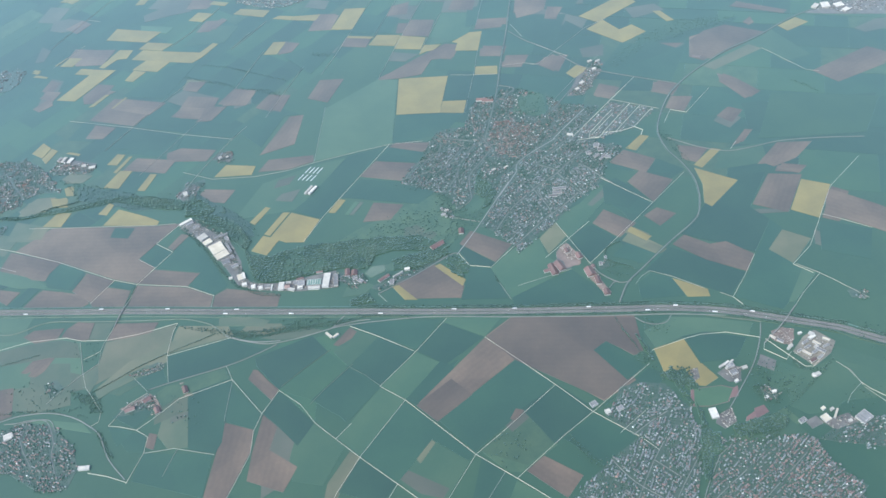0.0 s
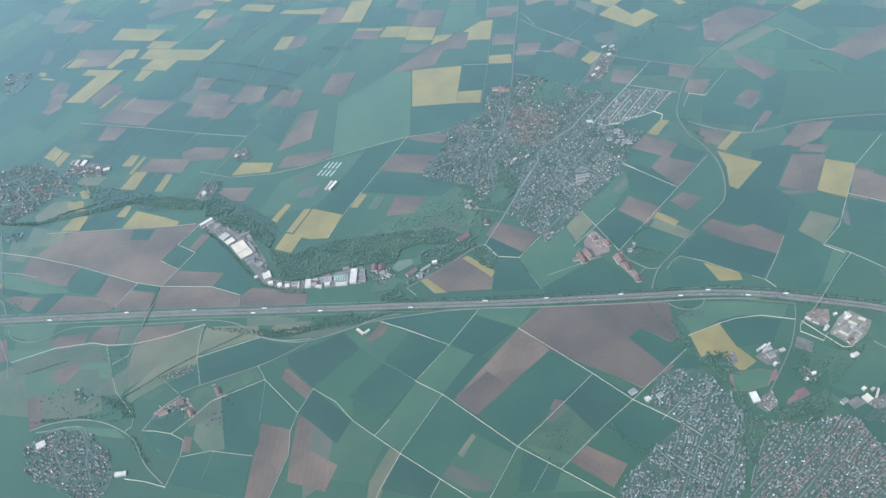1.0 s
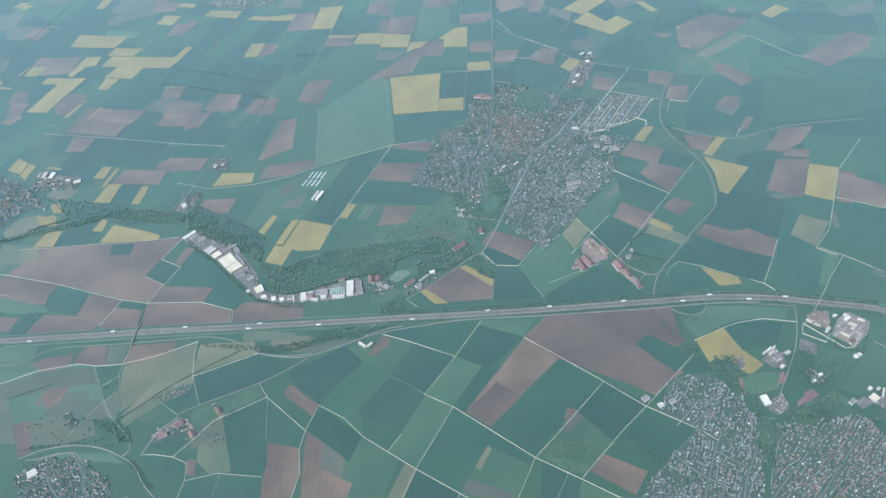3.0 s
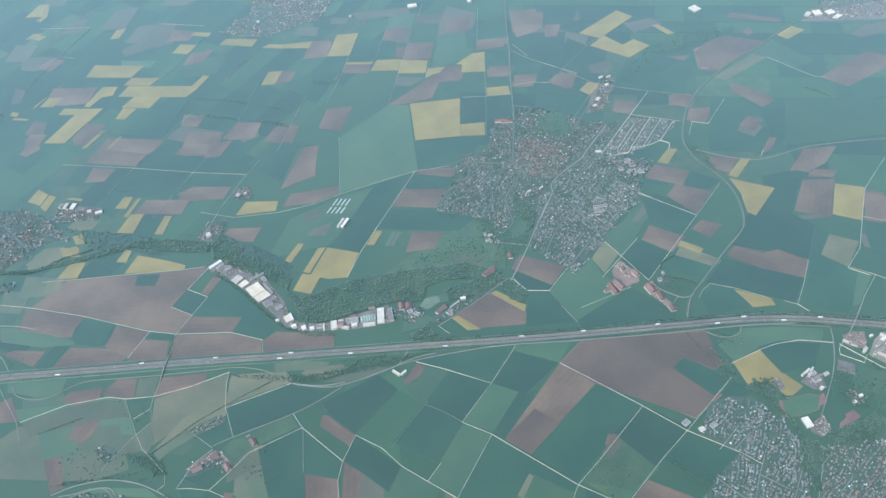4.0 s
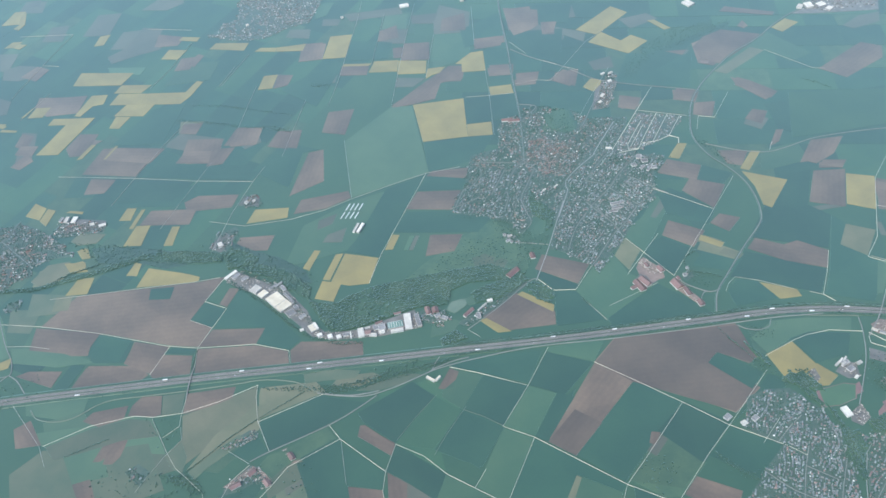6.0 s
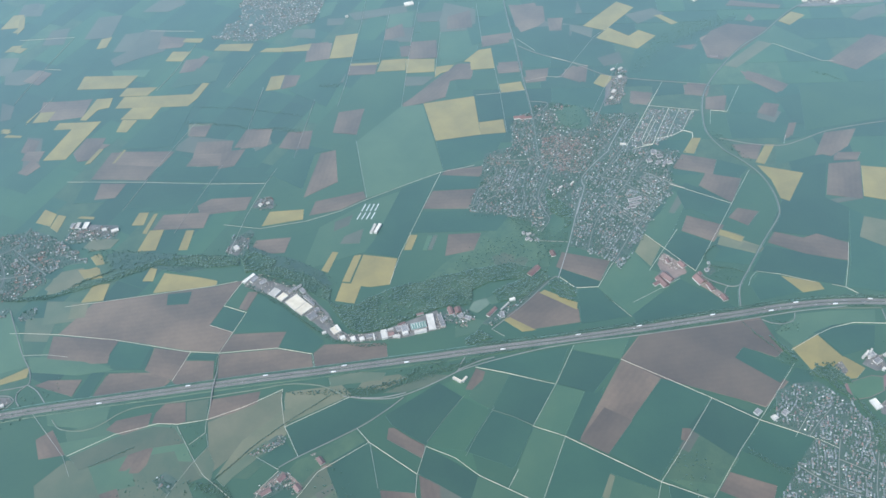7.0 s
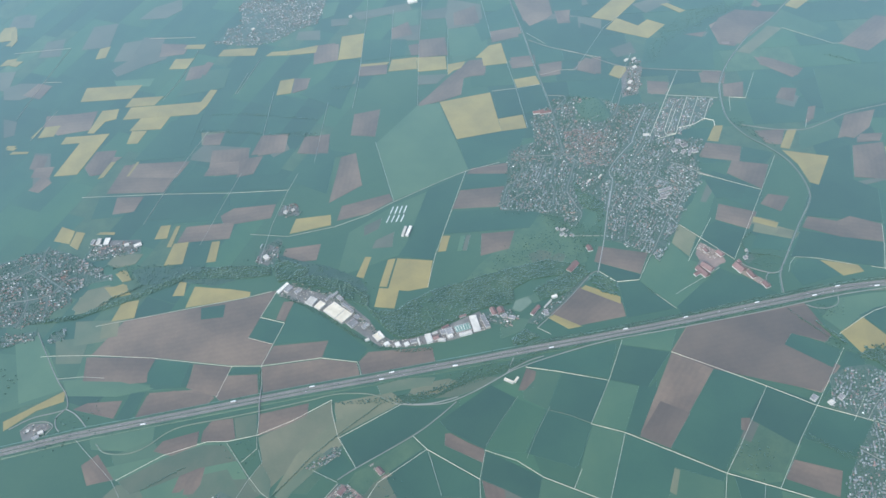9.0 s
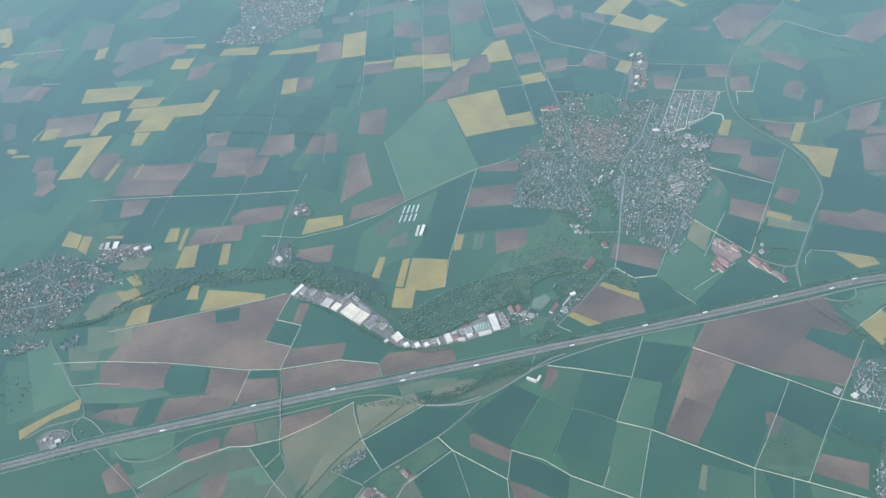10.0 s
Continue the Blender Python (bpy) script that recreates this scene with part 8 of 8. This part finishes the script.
settlement('hazy', 0.5, 40, (-525.1, 1063.3), (-536.9, 1113.3), (-507.5, 1114), (-498.9, 1101.4), (-511.4, 1066.3))
settlement('mixed', 0.6, 113, (-472, 791.1), (-463.6, 799.8), (-453.5, 802.2), (-456.2, 789.2), (-467.8, 786.2))
settlement('mixed', 0.8, 59, (164.5, 894.7), (188.2, 930.7), (210.5, 959.5), (218.9, 950.4), (209.2, 931.8), (179.1, 890.9))
settlement('red', 1, 15, (74.6, 859.5), (89.7, 868), (107.6, 855.4), (124.9, 851.2), (129.3, 841.2), (115.8, 820.8), (95.6, 800.8), (86.8, 797.7), (58.3, 814.8), (60, 832.3))
settlement('red', 0.7, 94, (55.1, 894.5), (77.9, 893.6), (65.7, 856), (64.5, 841.4), (59.6, 836.3), (51.9, 839.9), (45.2, 865.7))
settlement('mixed', 0.9, 158, (12.2, 857.9), (20.6, 858.4), (59.6, 836.3), (55.6, 823.4), (46.5, 823.9), (7.2, 844.3))
settlement('grey', 0.62, 50, (7.8, 840.3), (52.2, 821.3), (62.1, 813), (52.4, 789.2), (43.1, 772.9), (34.7, 745.3), (-35.1, 779.2), (-14.8, 810.2))
settlement('mixed', 0.7, 53, (65.1, 809.7), (91.7, 793.6), (79.4, 783.5), (56, 773.7), (51, 786.3))
settlement('grey', 0.8, 40, (119.6, 819), (149.9, 843.2), (177.9, 861.9), (185.8, 858.1), (156.7, 820.4), (168.4, 807.2), (176.1, 803.5), (144.3, 774.2), (107.6, 742.9), (82.8, 723), (56.2, 735.4), (69.2, 747.3), (60.4, 764.9), (84.9, 780.9), (96.2, 793.3))
settlement('mixed', 0.75, 31, (152.2, 874.3), (175.8, 867), (153.9, 841.3), (133.6, 831.4), (143.7, 854.1))
settlement('grey', 0.45, 36, (166.5, 808.1), (174.2, 804.4), (185.4, 802.9), (202.6, 790.9), (186.3, 772.6), (162.6, 772.9), (151.4, 778.2))
settlement('grey', 0.95, 110, (148, 772.5), (155.3, 772.7), (172.8, 743.2), (145.6, 721.7), (123.5, 704.2), (82.8, 723), (109.4, 742))
settlement('mixed', 0.6, 47, (90, 908.3), (103, 914.6), (112.9, 914.1), (96.9, 872.5), (80.7, 884.3))
settlement('mixed', 0.6, 47, (138.8, 905.8), (151.8, 882.7), (141, 867.4), (139.3, 897.1))
settlement('pale', 1, 46, (156.7, 820.4), (206.1, 871.1), (251.3, 846.4), (222.3, 820.4), (183.3, 811.6), (168.3, 811.1))
settlement('mixed', 0.62, 148, (-32.9, 786.6), (-25.9, 800.1), (-16, 802.3), (39.2, 776.5), (37, 754.2), (40.8, 744.2), (29.5, 735), (19, 727.2), (19.6, 745.9), (6.5, 755.2), (-7.1, 773))
settlement('mixed', 0.7, 124, (6.4, 734.6), (15.4, 728.8), (17, 718.8), (10.4, 718.7), (5.3, 725.7))
settlement('grey', 0.85, 58, (61.2, 766.3), (75.8, 759.5), (58.9, 734.2), (63.2, 748.6))
settlement('grey', 0.85, 58, (76.7, 759.1), (103.9, 746.4), (73.3, 717.9), (53.5, 689.8), (39.3, 699.4), (59.8, 733.8))
settlement('grey', 0.95, 38, (103.9, 746.4), (149.8, 725), (131.5, 713.6), (97.3, 678.8), (71.5, 653.5), (71.2, 663.8), (56, 682.6), (55.9, 690.2), (75.1, 717.1))
settlement('grey', 0.6, 1, (-552.9, 924.1), (-503.7, 915.3), (-465, 914.6), (-458.8, 918.1), (-440.8, 900.5), (-428.8, 884.2), (-441.2, 876.3), (-459.3, 866.8), (-505.1, 887.5), (-553.3, 900.6))
settlement('mixed', 0.75, 12, (-553.3, 900.6), (-505.1, 887.5), (-459.3, 866.8), (-441.2, 876.3), (-446.3, 843.7), (-445, 828.9), (-462.8, 825.9), (-472.5, 819.4), (-490.8, 816.9), (-554.1, 845.2))
settlement('grey', 0.8, 176, (-441.2, 876.3), (-428.8, 884.2), (-415.5, 864.6), (-406.3, 845.7), (-425, 848.3), (-445.3, 844.6))
settlement('mixed', 0.7, 173, (-429.4, 887.6), (-418.8, 902.9), (-401.9, 895.1), (-371.3, 885.8), (-375.5, 870.7), (-398.7, 874.4), (-421.6, 878.8))
settlement('mixed', 0.6, 174, (-498.3, 812.3), (-478.8, 808.8), (-481.4, 796.9), (-509.5, 800.4), (-519.8, 806.3), (-508.8, 814.3))
settlement('hazy', 0.6, 175, (-233.9, 1208.3), (-211, 1235), (-194.6, 1237.5), (-178.8, 1299.9), (-150.7, 1357.3), (-23.3, 1291.9), (-74.7, 1247.1), (-102.8, 1195.1), (-133.3, 1192.8), (-165.2, 1177.6), (-197.7, 1185.7))
settlement('grey', 0.9, 57, (58.8, 367.2), (85, 399.9), (108.5, 417.7), (132.2, 433.7), (151.6, 448.4), (168.5, 453.3), (181.5, 445.3), (184.6, 431.5), (173.8, 408), (174.4, 396.7), (153.3, 350.5))
settlement('grey', 0.85, 1, (146.9, 462.9), (169.7, 479.4), (173.2, 468.8), (181.8, 453.4), (181.5, 445.3), (151.6, 448.4), (139.1, 450.8))
settlement('grey', 0.85, 52, (133.1, 484.9), (149.1, 485.8), (166.3, 480.4), (168.5, 464.5), (148.5, 437.4), (131.6, 436.5), (114.1, 457.8), (124.1, 471))
settlement('mixed', 0.6, 40, (191.5, 424.5), (205.2, 423.5), (216.2, 417.8), (230, 408.7), (243.5, 415.8), (241.3, 405.6), (215.6, 391.6), (183.5, 400.2))
settlement('mixed', 0.55, 20, (83, 897.4), (102.8, 877.4), (127.5, 873.3), (126.9, 860.6), (100.2, 869.7), (77.2, 883))
settlement('grey', 0.6, 46, (136.9, 815.7), (159.6, 812), (179.8, 799.1), (191.5, 789.2), (167.8, 769.9), (153.1, 774.8), (140, 798.7))
settlement('mixed', 0.5, 60, (89.1, 921.1), (101.7, 924.7), (119.1, 916.4), (129, 906.1), (111.3, 903.2), (90.2, 899.3), (82.5, 899.8))
settlement('mixed', 0.6, 122, (115.4, 466.4), (132, 465.8), (136.3, 448.7), (128.6, 444.9), (116.6, 457.9))
settlement('mixed', 0.6, 122, (130.6, 481.5), (137.7, 478.7), (142.7, 472.1), (140.2, 467), (132.7, 472.6))
settlement('red', 0.9, 35, (157.1, 349.8), (176, 385.6), (190.6, 407.3), (207.5, 419.3), (223.6, 416.3), (243.4, 417.6), (261.2, 414.2), (269.2, 407.6), (271.2, 387.3), (290.1, 364.6), (255, 330.3))
settlement('mixed', 0.5, 12, (268.2, 410.3), (285.1, 420), (308.9, 423.2), (336.9, 420.4), (323.5, 392.2), (279.1, 405.7))
settlement('mixed', 0.5, 158, (240.4, 465.3), (246.6, 466.9), (255, 459.6), (250, 452.2), (241.3, 452.6))
settlement('red', 0.6, 150, (-402.8, 521.5), (-396.7, 525.9), (-388.4, 531.4), (-354.9, 528.6), (-335.5, 508.8), (-328.7, 502.1), (-319.3, 476.5), (-325.4, 457.2), (-355.1, 462.5), (-391.7, 489.7))
settlement('mixed', 0.7, 132, (347, 554.1), (353.7, 555.7), (362.5, 548.7), (358.4, 541.8), (347.4, 545.1))

# Loose houses and gardens between the quarters of the town.
settlement('mixed', 0.55, 50, (10.7, 862.4), (43.1, 863.5), (53.9, 900.6), (76.9, 913.1), (96.2, 902.4), (98.8, 875.3), (129.3, 861.2), (145.7, 884.1), (153.4, 879.4), (194.1, 868.4), (170.2, 825.1), (174.5, 810.5), (191.9, 790.1), (169.4, 746.7), (132.9, 711.6), (105.3, 682.2), (69.3, 666.5), (52.5, 689.8), (41.2, 701.4), (63.8, 741.4), (36.8, 749.6), (21.6, 742.8), (-32.2, 787.7), (-8.0, 821.5))


# ---- stored goods, containers and parked vans on the yards ----
def clutter(count, *poly):
    poly = list(poly)
    dice = random.Random(count + int(poly[0][1]))
    xs, ys = [p[0] for p in poly], [p[1] for p in poly]
    pieces = []
    while len(pieces) < count:
        p = (dice.uniform(min(xs), max(xs)), dice.uniform(min(ys), max(ys)))
        if not inside(p, poly):
            continue
        l, w, h, a = dice.uniform(0.4, 1.8), dice.uniform(0.25, 0.8), dice.uniform(0.2, 0.7), dice.uniform(-0.2, 0.2) + dice.choice((0.6, 2.17))
        v, f = box(-l / 2, l / 2, -w / 2, w / 2, 0.1, h + 0.15)
        c, s = math.cos(a), math.sin(a)
        pieces.append(([(x * c - y * s + p[0], x * s + y * c + p[1], z) for x, y, z in v], f))
    tagged(new("stored_goods", mesh_of("stored_goods", *join(*pieces), [GOODS])), "containers, vans and stacked goods on a yard", "goods", kind="stuff")


clutter(140, (-266.9, 761.9), (-247.6, 772.2), (-223.8, 745.2), (-207.4, 707.5), (-197.4, 684.6), (-196.3, 673.6), (-218.7, 698.3), (-236, 724.7))
clutter(120, (-201.9, 672.7), (-169.8, 661), (-117.8, 657.7), (-99.5, 656.2), (-102.9, 643.4), (-153.4, 649.8), (-191.1, 660))
clutter(60, (278.9, 494.3), (306.3, 510.1), (315.2, 495.9), (290.5, 478.3))
clutter(30, (265.9, 512.3), (274.9, 522.8), (288, 519.8), (280.2, 502.1))
clutter(80, (199.3, 443.7), (212.6, 449.8), (212.8, 435.9), (202.1, 430.6))
clutter(40, (211.6, 484.8), (223.3, 491.9), (232.3, 487.3), (227.8, 473.1))
clutter(50, (-499.1, 697), (-491.9, 701.8), (-478.6, 697.2), (-477.1, 693.5), (-487.5, 688.4))
clutter(40, (-423.9, 900.1), (-412, 907.7), (-378.6, 888), (-383, 877), (-414.9, 883.1))
clutter(40, (276.5, 425.3), (298.5, 429.8), (303.8, 420.8), (284.1, 416))
clutter(25, (111.2, 655.8), (118.6, 660.6), (128.6, 640.3), (120.4, 633.6))
clutter(30, (180.2, 927.5), (200.1, 944.6), (211.6, 934.6), (181, 892.5))
clutter(30, (481.5, 1003.2), (516.9, 1012), (577.5, 997.1), (514.2, 980))
clutter(25, (189.9, 491.6), (197.5, 493.3), (196.8, 482.6), (191.2, 479.4))
clutter(30, (238.7, 459.6), (248.1, 466.7), (256.2, 456.6), (247.2, 450.7))
clutter(90, (-222.7, 748.5), (-204.7, 715), (-196.2, 687.7), (-194.5, 678.3), (-201.8, 686.7), (-212.5, 715.7))
clutter(80, (-197.7, 670), (-170.3, 659.9), (-160.5, 658), (-163, 649.5), (-187, 657.4), (-197, 664.9))
clutter(60, (-103.7, 664.8), (-101.6, 643.8), (-113, 644.4))
clutter(40, (133.8, 625.7), (141.8, 612), (142.2, 593.6), (136.6, 593.1))
clutter(40, (-279.9, 537.7), (-268.5, 545.6), (-258.5, 523.2), (-265.6, 521.4), (-271.3, 536.3))
clutter(40, (-289.1, 568.8), (-262.5, 580.4), (-259, 571.9), (-281.3, 567.4))
clutter(70, (-293.1, 533.2), (-269, 545.3), (-265.5, 542.2), (-288.2, 530.4))
clutter(30, (-266.5, 542.4), (-263.6, 541.7), (-256.6, 527.4), (-259.4, 525.7))
clutter(20, (-243.8, 552.7), (-239.9, 553.7), (-235, 540), (-237.9, 538.3))
clutter(60, (269.1, 511.7), (275.2, 520.8), (286.6, 518.7), (280.2, 504.7))
clutter(50, (111.9, 654.8), (119.1, 658.9), (127.6, 640.6), (120, 635.3), (110.7, 645.8))
clutter(120, (-265.4, 763.7), (-253.8, 771.5), (-232.4, 748.6), (-213.4, 730.1), (-198.7, 697.3), (-195.9, 685.4), (-206.1, 688.5), (-219.6, 711.2), (-243.9, 741.9))
clutter(80, (-157.5, 659.3), (-125.9, 659.8), (-101.5, 662.6), (-102.8, 648.5), (-133.6, 646.4))
clutter(50, (110.9, 655.1), (118.6, 657.5), (127.6, 640.6), (120, 635.3))
clutter(30, (128, 622.2), (136.2, 625), (140.4, 608.7), (134.3, 606.9))
clutter(150, (156.7, 820.4), (206.1, 871.1), (251.3, 846.4), (222.3, 820.4), (183.3, 811.6), (168.3, 811.1))
clutter(60, (181.1, 922.2), (196.4, 914.7), (182.9, 893), (169.9, 901))
